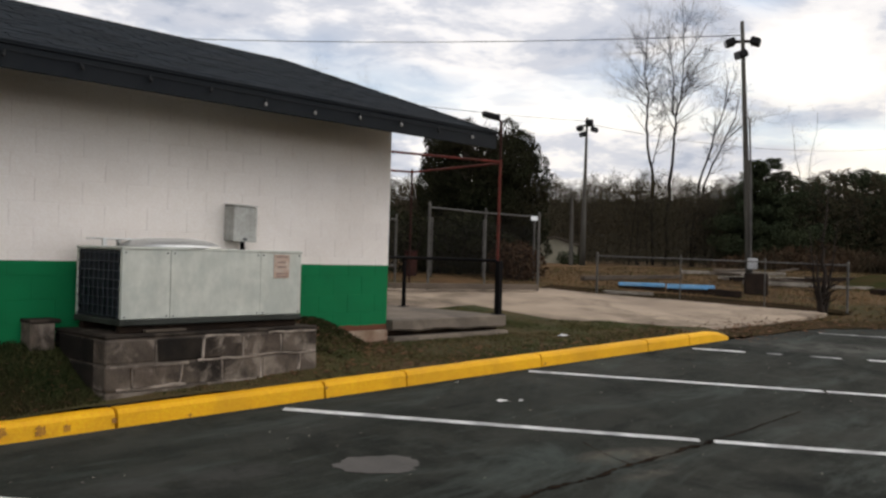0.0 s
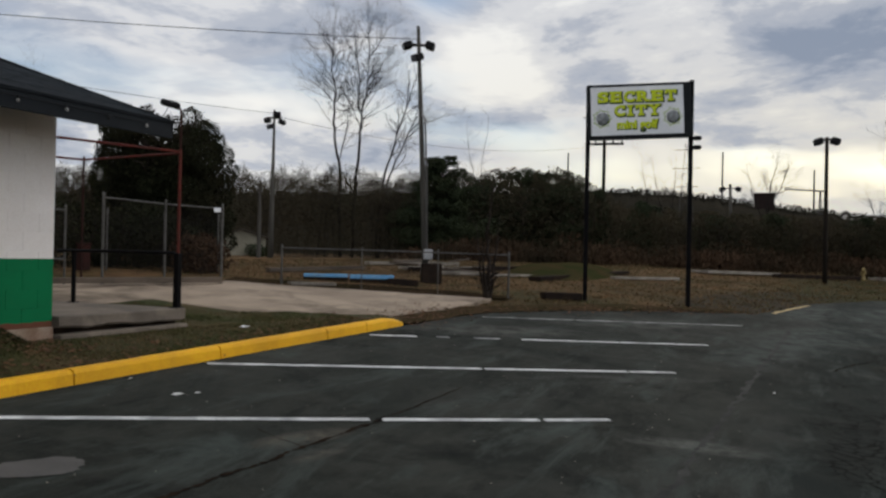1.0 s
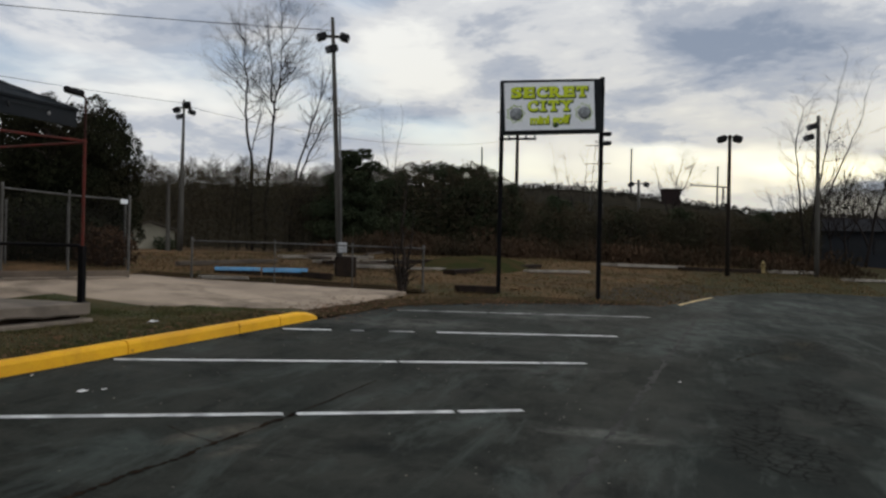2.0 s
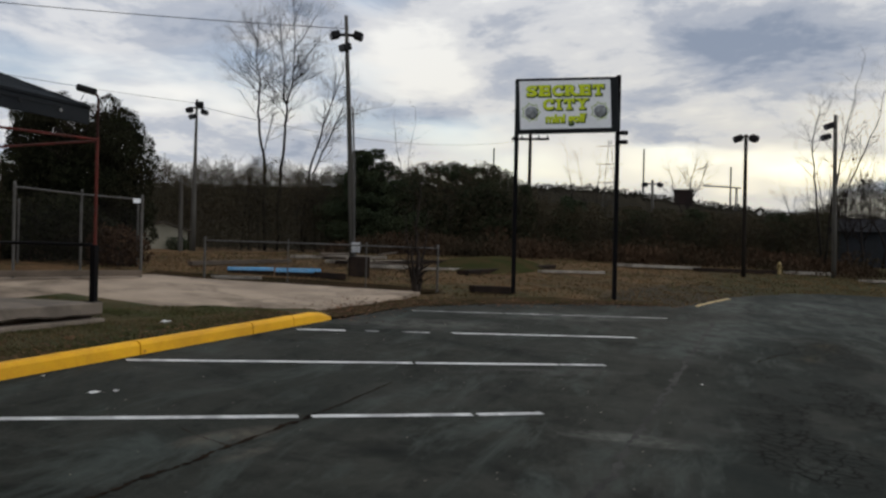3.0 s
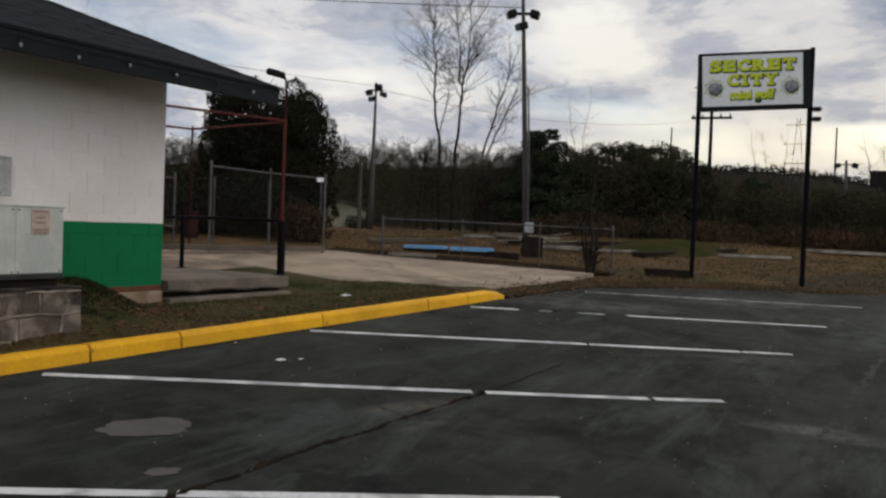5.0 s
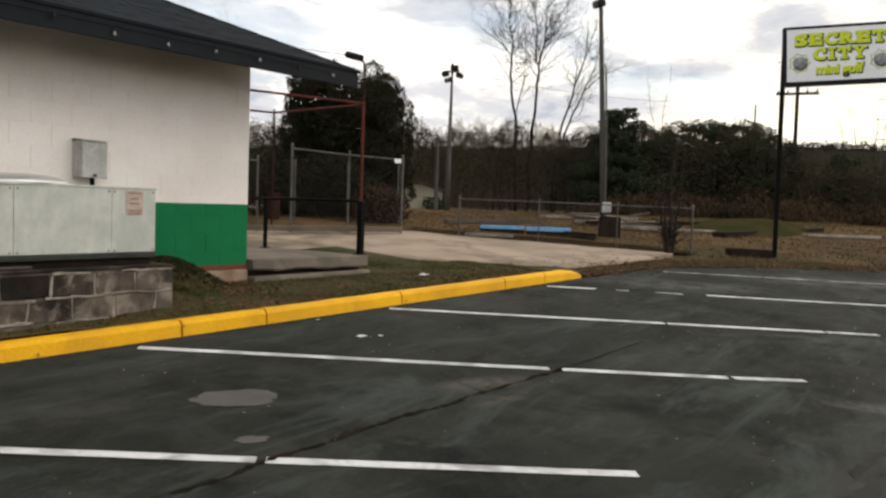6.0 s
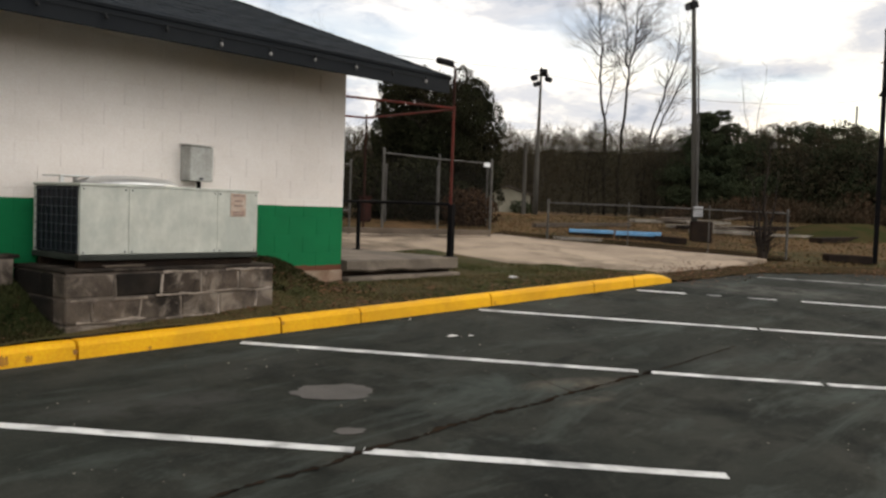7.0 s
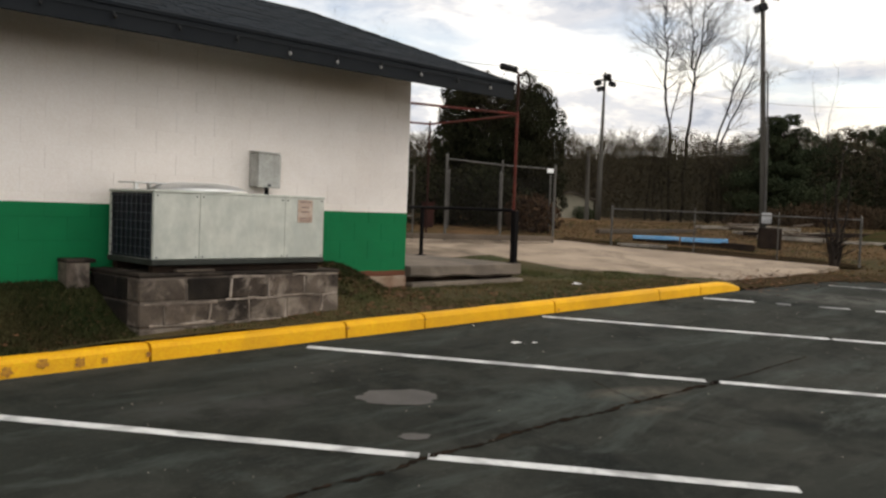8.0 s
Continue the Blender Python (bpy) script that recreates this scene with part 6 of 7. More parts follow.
def build_sign():
    a, b = Vector((11.14, -1.29, 0)), Vector((11.83, -3.36, 0))
    d = b - a
    turn = math.degrees(math.atan2(d.y, d.x))
    sign = thing("roadside_sign", (a.x, a.y, 0.33), "mini golf sign with lime lettering on two black posts", "sign", turn=turn)
    W = d.length
    for x, z1, lean in ((0.0, 4.55, 0.0), (W, 4.72, 0.0)):
        s = Shape()
        s.box(x - 0.045, x + 0.045, -0.045, 0.045, -0.35, z1, 0.008)
        part("post", s, BLACK_STEEL, sign)
    z0, z1 = 3.40, 4.62
    m = Matrix.Translation((0, 0, z0)) @ Matrix.Rotation(-radians(2.6), 4, "Y")
    box = Shape()
    box.box(0.0, W, -0.14, 0.10, 0.0, z1 - z0 - 0.05, 0.012)
    case = part("cabinet", box, SIGN_FRAME, sign, "black sign cabinet", at=m)
    s = Shape()
    H = z1 - z0 - 0.05
    s.box(0.07, W - 0.16, -0.150, -0.141, 0.075, H - 0.06, 0.003)
    part("face", s, SIGN_FACE, case, "pale grey sign face")
    cx = 0.07 + (W - 0.23) / 2

    def word(body, wide, high, grow, bold, mat):
        """One line of heavy slab-serif letters: letters of the built-in font with square serifs added."""
        q = Shape()
        sizes = {"I": 0.62, "C": 1.02, "R": 1.14, "T": 1.04, "Y": 1.10}
        span = sum(sizes.get(ch, 1.0) for ch in body) + 0.20 * (len(body) - 1)
        u = wide / span
        x = -wide / 2
        for ch in body:
            w = sizes.get(ch, 1.0) * u
            me = text_mesh(ch, (0.45 * w if ch == "I" else w) + grow, high + grow, bold, 0.003, mat, "letter")
            q.add([(v.co.x + x + w / 2, v.co.y, v.co.z) for v in me.vertices], [tuple(f.vertices) for f in me.polygons])
            bpy.data.meshes.remove(me)
            for x0, x1, z0, z1 in SERIFS.get(ch, ()):
                g = grow / 2
                q.box(x + x0 * w - g, x + x1 * w + g, (z0 - 0.5) * high - g, (z1 - 0.5) * high + g, -0.0032, 0.0034)
            x += w + 0.20 * u
        me = q.mesh("letters", mat)
        return me
    for body, wide, high, z in (("SECRET", 1.66, 0.235, 0.895), ("CITY", 0.96, 0.235, 0.60), ("mini golf", 0.86, 0.25, 0.275)):
        for k, (mat, y, bold, grow) in enumerate(((LETTER_EDGE, -0.153, 0.022, 0.036), (LIME, -0.158, 0.016, 0.0))):
            dx, dz = (0.014, -0.014) if k == 0 else (0.0, 0.0)
            if body == "mini golf":
                me = text_mesh(body, wide + grow, high + grow, bold, 0.003, mat, "letters")
            else:
                me = word(body, wide, high, grow, bold, mat)
            mt = Matrix.Translation((cx + dx, y, z + dz)) @ Matrix.Rotation(radians(90), 4, "X")
            part("letter_shadow" if k == 0 else "letters", me, mat, case, "dark outline behind the letters" if k == 0 else "lime green letters", at=mt)
    for x in (0.305, W - 0.395):
        s = Shape()
        # ragged printed burst round the ball
        n = 28
        for i in range(n):
            w0, w1 = 2 * math.pi * i / n, 2 * math.pi * (i + 1) / n
            r0, r1 = (0.215 if i % 4 == 0 else 0.172), (0.215 if (i + 1) % 4 == 0 else 0.172)
            q = [(r0, w0), (r1, w1), (r1 - 0.020, w1), (r0 - 0.020, w0)]
            s.add([(x + r * math.cos(w), -0.1525, 0.44 + r * math.sin(w)) for r, w in q], [(0, 1, 2, 3)])
        ring = part("ball_rim", s, BURST, case, "printed green burst round the ball")
        s = Shape()
        s.lathe([(0.128, 0.0), (0.127, 0.006), (0.11, 0.016), (0.07, 0.026), (0.01, 0.032)], 28, pose(x, -0.152, 0.44, 90, 0, 0))
        part("ball", s, BALL, ring, "printed grey golf ball", smooth=True)
        s = Shape()
        s.lathe([(0.137, 0.0), (0.137, 0.003)], 28, pose(x + 0.014, -0.1515, 0.43, 90, 0, 0))
        part("ball_shadow", s, BALL_EDGE, ring)
    for z in (3.28, 3.48):
        s = Shape()
        s.box(W + 0.05, W + 0.22, -0.06, 0.06, z - 0.045, z + 0.045, 0.02)
        part("lamp", s, LAMP_CASE, sign, "small dark lamp on the post")
    s = Shape()
    s.tube((-0.10, 0, 3.9), (0.0, 0, 3.9), 0.012, n=5)
    part("cable_hook", s, METER, sign)


def build_far():
    shed = thing("shed", (24.75, 17.55, 0.98), "small drab shed with a low gable roof", "shed", turn=-52)
    s = Shape()
    s.add([(-1.0, -1.0, 0), (1.0, -1.0, 0), (1.0, 1.0, 0), (-1.0, 1.0, 0), (-1.0, -1.0, 0.78), (1.0, -1.0, 0.78), (1.0, 1.0, 0.78), (-1.0, 1.0, 0.78), (0, -1.0, 1.1), (0, 1.0, 1.1)],
          [(0, 1, 5, 8, 4), (2, 3, 7, 9, 6), (0, 4, 7, 3), (1, 2, 6, 5), (0, 3, 2, 1)])
    part("wall", s, SHED_WALL, shed)
    for sx in (-1, 1):
        s = Shape()
        s.add([(0, -1.2, 1.13), (sx * 1.2, -1.2, 0.74), (sx * 1.2, 1.2, 0.74), (0, 1.2, 1.13), (0, -1.2, 1.18), (sx * 1.2, -1.2, 0.79), (sx * 1.2, 1.2, 0.79), (0, 1.2, 1.18)],
              [(0, 1, 2, 3), (4, 7, 6, 5), (0, 4, 5, 1), (1, 5, 6, 2), (2, 6, 7, 3), (3, 7, 4, 0)])
        part("roof", s, SHED_ROOF, shed)
    house = thing("house", (52.0, -12.6, 0.75), "dim dark-sided house behind bare trees", "house", turn=-83)
    s = Shape()
    s.box(-2.2, 2.6, -2.0, 2.0, -0.2, 2.1)
    part("wall", s, HOUSE_WALL, house)
    s = Shape()
    s.add([(-2.5, -2.4, 2.1), (2.9, -2.4, 2.1), (2.9, 2.4, 2.1), (-2.5, 2.4, 2.1), (-2.5, 0, 2.95), (2.9, 0, 2.95)], [(0, 1, 5, 4), (2, 3, 4, 5), (1, 2, 5), (3, 0, 4), (0, 3, 2, 1)])
    part("roof", s, HOUSE_ROOF, house)
    for x in (-1.3, 0.3, 1.7):
        s = Shape()
        s.box(x - 0.35, x + 0.35, -2.04, -1.99, 0.8, 1.7)
        w = part("window", s, HOUSE_ROOF, house)
        q = Shape()
        q.box(x - 0.29, x + 0.29, -2.06, -2.035, 0.86, 1.64)
        part("pane", q, WINDOW, w)
    block = thing("brick_tower", (222.0, 8.0, 1.0), "far dark brick block on the ridge", "building", turn=-87)
    s = Shape()
    s.box(-2.3, 2.3, -3, 3, 0, 16.3)
    part("wall", s, DARK_BRICK, block)
    s = Shape()
    s.box(-2.5, 2.5, -3.2, 3.2, 16.3, 16.6)
    part("roof", s, DARK_BRICK, block)
    crane = thing("gantry", (222.3, -0.5, 1.0), "far steel gantry beside the brick block", "gantry", turn=-87)
    s = Shape()
    for i in range(10):
        s.tube((-4.0 + i * 0.9, 0, 17.7 - i * 0.06), (-3.1 + i * 0.9, 0, 17.64 - i * 0.06), 0.16, n=5)
        s.tube((-4.0 + i * 0.9, 0, 18.4 - i * 0.10), (-3.1 + i * 0.9, 0, 17.64 - i * 0.06), 0.08, n=4)
    s.tube((3.6, 0, 8.0), (3.9, 0, 17.2), 0.14, n=5)
    s.tube((4.4, 0, 8.0), (4.1, 0, 17.2), 0.14, n=5)
    part("truss", s, STEEL_FAR, crane)
    for x, y, z in ((290.8, 25.0, 36.0), (292.4, -2.2, 30.0), (281.7, 73.4, 36.0), (286.0, 48.0, 24.0)):
        s = Shape()
        s.tube((x, y, 0), (x, y, z), 0.45, 0.25, 5)
        single("mast", s, STEEL_FAR, "far thin steel mast on the skyline", "mast", "far masts")
    lat = thing("lattice_tower", (111.2, 10.8, 0.9), "steel lattice power tower on the skyline", "pylon")
    s = Shape()
    for i in range(7):
        z0, z1 = i * 2.2, (i + 1) * 2.2
        w0, w1 = 1.3 - 0.16 * i, 1.3 - 0.16 * (i + 1)
        for sx in (-1, 1):
            s.tube((0, sx * w0, z0), (0, sx * w1, z1), 0.04, n=4)
            s.tube((0, sx * w0, z0), (0, -sx * w1, z1), 0.022, n=4)
    part("tower", s, STEEL_FAR, lat)
    for z, w in ((14.6, 1.5), (12.2, 1.8), (9.8, 1.5)):
        s = Shape()
        s.tube((0, -w, z), (0, w, z), 0.05, n=4)
        part("arm", s, STEEL_FAR, lat)
    h = thing("fire_hydrant", (30.45, -7.4, lot_z(30.45, -7.4) - 0.03), "small yellowish fire hydrant in the grass", "hydrant")
    s = Shape()
    s.lathe([(0.10, 0), (0.10, 0.04), (0.065, 0.05), (0.065, 0.34), (0.09, 0.36), (0.08, 0.41), (0.045, 0.47), (0.02, 0.50)], 14)
    part("body", s, HYDRANT, h, smooth=True)
    s = Shape()
    s.tube((0, -0.11, 0.28), (0, 0.11, 0.28), 0.04, n=8)
    part("outlet", s, HYDRANT, h)


build_cage()
build_red_frame()
build_low_fence()
build_golf()
build_poles()
build_sign()
build_far()

# ---- trees and woods ----
CAM_X, CAM_Y = -7.6, -5.9          # middle of the walk, from which the woods' ring is laid out


def limb(shape, twigs, p, d, length, r, depth, rng, rise=0.25, spread=0.65):
    """A bent tapering limb with side limbs, ending in fine twigs."""
    n = 5 if depth > 1 else 3
    pts, rs = [Vector(p)], [r]
    d = Vector(d).normalized()
    for i in range(n):
        d = (d + Vector((rng.gauss(0, 0.11), rng.gauss(0, 0.11), rng.gauss(0.02, 0.08) + rise * 0.1))).normalized()
        pts.append(pts[-1] + d * (length / n))
        rs.append(r * (1 - 0.72 * (i + 1) / n))
    (shape if depth > 1 else twigs).path(pts, rs, 6 if depth > 2 else (4 if depth > 1 else 3))
    if depth <= 0:
        return
    kids = {4: 9, 3: 8, 2: 8, 1: 5}.get(depth, 5)
    for k in range(kids):
        t = 0.25 + 0.75 * (k + rng.random()) / kids
        j = min(int(t * n), n - 1)
        q = pts[j].lerp(pts[j + 1], t * n - j)
        ax = (pts[j + 1] - pts[j]).normalized()
        side = ax.orthogonal().normalized()
        side = Matrix.Rotation(rng.uniform(0, 2 * math.pi), 3, ax) @ side
        a = rng.uniform(0.75, 1.25) * spread
        nd = ax * math.cos(a) + side * math.sin(a) + Vector((0, 0, rise))
        limb(shape, twigs, q, nd, length * rng.uniform(0.34, 0.55) * (1.1 - 0.4 * t), rs[j] * 0.5, depth - 1, rng, rise, spread)


def bare_tree(at, label, stems, seed, depth=3, group="", mat=None, reach=1.0, thin=0.6):
    """A leafless tree; stems are lines of (sideways, height) seen from the lot, each with its own foot radius."""
    rng = random.Random(seed)
    at = Vector(at)
    tree = thing("bare_tree", tuple(at), label, "tree", group)
    v = Vector((at.x - CAM_X, at.y - CAM_Y, 0)).normalized()
    right = Vector((v.y, -v.x, 0))
    wood, twigs = Shape(), Shape()
    for stem, r0 in stems:
        pts = [right * a + Vector((0, 0, h)) + v * rng.uniform(-0.3, 0.3) * (h > 0.5) for a, h in stem]
        fine = []
        for a, b in zip(pts, pts[1:]):
            for k in range(4):
                q = a.lerp(b, k / 4)
                w = 0.035 * (b - a).length
                fine.append(q + Vector((rng.gauss(0, w * 0.4), rng.gauss(0, w * 0.4), 0)) * (k > 0))
        fine.append(pts[-1])
        n = len(fine)
        rs = [max(0.72 * r0 * thin * (1 - 0.93 * i / n) ** 1.25, 0.007) for i in range(n)]
        wood.path(fine, rs, 7)
        for i in range(max(1, int(n * (0.30 if stem[0][1] < 0.5 and stem[-1][1] > 3 else 0.12))), n):
            for _ in range(rng.choice((2, 2, 3))):
                ax = (fine[min(i + 1, n - 1)] - fine[i - 1]).normalized()
                side = Matrix.Rotation(rng.uniform(0, 2 * math.pi), 3, ax) @ ax.orthogonal().normalized()
                a = rng.uniform(0.6, 1.15)
                length = (0.75 + 1.15 * (1 - i / n)) * rng.uniform(0.5, 1.3) * (0.6 + 0.4 * min(r0 / 0.1, 1.4)) * reach
                limb(wood, twigs, fine[i], ax * math.cos(a) + side * math.sin(a), max(length, 0.35 * reach), min(rs[i] * 0.45, 0.020), depth - 1, rng, 0.12, 0.75)
    part("trunk", wood, mat or BARK, tree, smooth=True)
    part("twig", twigs, TWIG, tree, kind="stuff")
    return tree


def leaf_cloud(shape, blobs, count, size, rng, flat=1.0, hang=0.0):
    """Small leaf sprays scattered in the outer part of overlapping blobs."""
    total = sum(b[3] * b[4] * b[5] for b in blobs)
    for x, y, z, rx, ry, rz in blobs:
        for _ in range(int(count * rx * ry * rz / total)):
            d = Vector((rng.gauss(0, 1), rng.gauss(0, 1), rng.gauss(0, 1))).normalized()
            k = rng.uniform(0.45, 1.0) ** 0.5 * (1 + 0.18 * noise.noise(d * 3 + Vector((x, y, z))))
            p = Vector((x + d.x * rx * k, y + d.y * ry * k, z + d.z * rz * k))
            s = size * rng.uniform(0.5, 1.3)
            u = Vector((rng.gauss(0, 1), rng.gauss(0, 1), rng.gauss(0, 1) * flat)).normalized()
            u.z -= hang
            w = u.orthogonal().normalized()
            w = Matrix.Rotation(rng.uniform(0, 6.28), 3, u.normalized()) @ w
            i = len(shape.v)
            shape.v += [tuple(p - w * s * 0.35), tuple(p + u * s * 0.8 - w * s * 0.15), tuple(p + u * s * 1.2), tuple(p + w * s * 0.4 + u * s * 0.3)]
            shape.f.append((i, i + 1, i + 2, i + 3))


def build_trees():
    g = "bare trees on the woods' edge"
    bare_tree((34.2, 17.7, 0.95), "tall leafless double-stemmed tree before the woods",
              [([(-0.22, 0), (-0.34, 4.7), (-0.66, 6.4), (-0.72, 8.3), (-0.64, 9.0), (-0.88, 10.0), (-0.82, 11.0), (-0.82, 12.2), (-0.7, 13.6)], 0.125),
               ([(-0.72, 8.3), (-1.06, 8.7), (-1.54, 9.15), (-2.27, 9.65), (-3.0, 10.3)], 0.045), ([(-0.82, 11.0), (-1.3, 11.7), (-1.7, 12.6)], 0.04), ([(-0.85, 10.2), (-0.45, 11.2), (-0.3, 12.3)], 0.035),
               ([(0.39, 0), (0.51, 4.45), (0.70, 6.4), (0.75, 7.8), (0.57, 8.1), (0.63, 9.5), (0.45, 10.7), (0.33, 11.9), (0.2, 13.3)], 0.13),
               ([(0.75, 7.8), (1.05, 9.0), (1.05, 9.9), (1.13, 11.3), (0.97, 13.1), (1.0, 14.2)], 0.085), ([(1.05, 9.0), (1.59, 9.4), (2.01, 10.05), (2.3, 10.9)], 0.05), ([(1.1, 10.7), (1.71, 11.7), (2.2, 12.6), (2.9, 13.4)], 0.045),
               ([(0.45, 10.7), (-0.22, 11.8), (-0.46, 12.6)], 0.04), ([(-0.34, 5.3), (0.02, 7.2), (0.05, 8.3)], 0.045), ([(1.0, 12.0), (1.4, 13.2), (1.6, 14.4)], 0.035), ([(1.0, 8.9), (1.7, 10.4), (2.6, 11.6), (3.3, 12.2)], 0.035), ([(-0.75, 9.4), (-1.7, 10.9), (-2.3, 11.6)], 0.035)], 5, 3, g, None, 1.25, 1.0)
    bare_tree((35.0, 16.2, 0.95), "leafless tree with two stems leaning outward",
              [([(0.0, 0), (0.31, 4.25), (0.97, 6.7), (1.45, 8.1), (1.93, 9.55), (2.08, 10.5)], 0.105), ([(0.1, 0), (0.55, 4.25), (1.45, 6.4), (2.05, 7.9), (2.2, 8.8)], 0.095), ([(1.5, 6.5), (2.4, 7.3), (3.4, 7.7), (4.6, 8.0)], 0.04), ([(1.45, 8.1), (1.6, 9.4), (1.4, 10.6)], 0.04)], 6, 3, g, None, 1.0, 1.0)
    bare_tree((36.1, -9.4, 0.9), "leafless tree with thin rising stems by the light pole",
              [([(0.0, 0), (-0.3, 3.4), (-0.5, 5.6), (-0.2, 7.1), (0.4, 7.9)], 0.13), ([(0.1, 0), (0.6, 4.0), (1.0, 6.6), (1.6, 9.4)], 0.14), ([(0.3, 1.5), (1.3, 4.2), (2.1, 6.2), (2.6, 8.6)], 0.11)], 7, 3, g)
    bare_tree((40.5, -12.5, 0.8), "leafless tree with spreading limbs by the house",
              [([(0.0, 0), (0.4, 2.6), (1.0, 4.6), (1.9, 6.4)], 0.2), ([(0.1, 1.0), (-0.9, 3.4), (-1.6, 5.2)], 0.13)], 8, 3, g)
    bare_tree((43.0, -9.8, 0.8), "leafless tree at the edge of the woods", [([(0.0, 0), (0.2, 2.8), (-0.2, 5.2)], 0.14), ([(0.0, 1.2), (0.9, 3.2), (1.5, 5.2)], 0.1)], 9, 3, g)
    bare_tree((44.0, 3.5, 0.9), "small leafless tree on the skyline", [([(0.0, 0), (0.1, 3.0), (-0.3, 6.2)], 0.11)], 10, 3, g)
    bare_tree((60.0, 4.6, 0.9), "leafless tree on the skyline", [([(0.0, 0), (0.1, 4.0), (0.3, 8.0)], 0.16), ([(0.0, 2.0), (-1.0, 5.0), (-1.4, 7.6)], 0.12)], 12, 3, g)
    bare_tree((62.0, -1.9, 0.9), "leafless tree on the skyline beyond the brick block", [([(0.0, 0), (0.1, 4.5), (0.5, 6.6), (0.9, 8.4)], 0.2), ([(0.0, 3.0), (-1.0, 5.4), (-1.5, 8.0)], 0.13), ([(0.2, 4.0), (1.2, 6.2), (1.5, 7.6)], 0.12)], 13, 3, g)
    bare_tree((43.6, -12.0, 0.8), "leafless tree crowding before the house", [([(0.0, 0), (-0.2, 2.6), (-0.1, 4.4), (0.5, 6.0)], 0.15), ([(0.0, 1.4), (1.0, 3.4), (1.7, 5.0)], 0.11), ([(0.0, 1.0), (-0.9, 2.8), (-1.3, 4.4)], 0.1)], 17, 3, g)
    bare_tree((45.0, -14.5, 0.8), "leafless tree crowding before the house", [([(0.0, 0), (0.2, 2.6), (0.1, 4.6), (-0.5, 6.2)], 0.16), ([(0.0, 1.2), (1.1, 3.4), (1.9, 5.2)], 0.12), ([(0.0, 1.0), (-1.0, 2.8), (-1.5, 4.6)], 0.11)], 19, 3, g)
    bare_tree((38.5, -10.7, 0.8), "thin leafless tree by the light pole", [([(0.0, 0), (-0.1, 2.6), (0.2, 5.4)], 0.11), ([(0.0, 1.4), (0.8, 3.2), (1.1, 5.0)], 0.08), ([(0.0, 1.2), (-0.7, 3.0), (-0.9, 4.8)], 0.08)], 20, 3, g)
    bare_tree((48.0, -9.4, 0.8), "leafless tree at the edge of the woods", [([(0.0, 0), (0.2, 2.6), (0.1, 5.0)], 0.13), ([(0.0, 1.4), (-0.9, 3.2), (-1.4, 4.6)], 0.1)], 18, 3, g)
    bare_tree((34.6, 10.2, 0.95), "thin leafless sapling among the evergreens", [([(0.0, 0), (0.1, 4.0), (0.4, 7.4)], 0.07), ([(0.05, 3.0), (-0.5, 5.2), (-0.7, 6.6)], 0.05)], 14, 2, g)
    bare_tree((7.6, 13.2, 0.9), "leafless tree behind the cages", [([(0.0, 0), (0.2, 2.4), (-0.1, 5.0)], 0.11), ([(0.05, 1.0), (0.9, 3.0), (1.5, 4.6)], 0.08), ([(0.0, 1.2), (-1.0, 3.0), (-1.5, 4.8)], 0.08)], 15, 3, g)
    # scrubby stump tree at the end of the low fence
    bare_tree((8.88, 0.12, lot_z(8.88, 0.12) - 0.03), "scrubby dark sapling clump at the end of the low fence",
              [([(0.0, 0), (0.03, 0.6), (-0.03, 1.3), (0.14, 2.5)], 0.085), ([(0.04, 0), (0.16, 0.9), (0.22, 1.7)], 0.05), ([(-0.05, 0), (-0.16, 0.8), (-0.24, 1.5)], 0.045), ([(0.0, 0), (-0.07, 0.6), (-0.11, 1.1)], 0.07)], 16, 2, "", DARK_BARK, 0.22, 1.0)
    # the big cedar behind the cages
    rng = random.Random(31)
    cedar = thing("cedar_tree", (9.6, 9.0, 0.72), "big dark ragged cedar behind the chain-link cages", "tree")
    s = Shape()
    s.path([(0, 0, -0.2), (0.05, 0, 1.2), (0, 0.05, 2.6), (0.1, 0, 3.6)], [0.22, 0.18, 0.11, 0.03], 9)
    for i in range(26):
        a, z = rng.uniform(0, 6.28), rng.uniform(0.4, 3.2)
        limb(s, s, (0, 0, z), (math.cos(a), math.sin(a), 0.35), rng.uniform(0.8, 1.7), 0.05, 1, rng, 0.2)
    part("trunk", s, DARK_BARK, cedar)
    s = Shape()
    blobs = [(0.1, -0.1, 1.0, 1.3, 1.25, 1.0), (0.0, 0.0, 2.1, 1.3, 1.3, 1.0), (0.5, -0.6, 2.8, 0.7, 0.7, 0.7), (-0.5, 0.6, 2.8, 0.7, 0.7, 0.7)]
    # lobes and drooping sprays that break up the outline
    for i in range(70):
        a, z = rng.uniform(0, 6.28), rng.uniform(0.7, 3.45)
        reach = 1.5 * max(1.0 - abs((z - 1.6) / 2.15) ** 5, 0.08) ** 0.5 * rng.uniform(0.8, 1.08)
        q = rng.uniform(0.16, 0.36)
        blobs.append((reach * math.cos(a) + 0.05, reach * math.sin(a), z, q, q, q * rng.uniform(0.8, 1.5)))
    for x, z in ((0.95, 3.45), (0.7, 3.72), (1.3, 3.15), (1.6, 2.5), (-0.75, 3.5), (-0.35, 3.7), (0.2, 3.5), (-1.1, 3.3), (1.15, 3.4), (1.5, 2.85)):
        blobs.append((x * 0.62, -x * 0.78, z, 0.28, 0.28, 0.34))
    leaf_cloud(s, blobs, 120000, 0.055, rng, 1.0, 0.55)
    part("crown", s, CEDAR, cedar, kind="stuff")
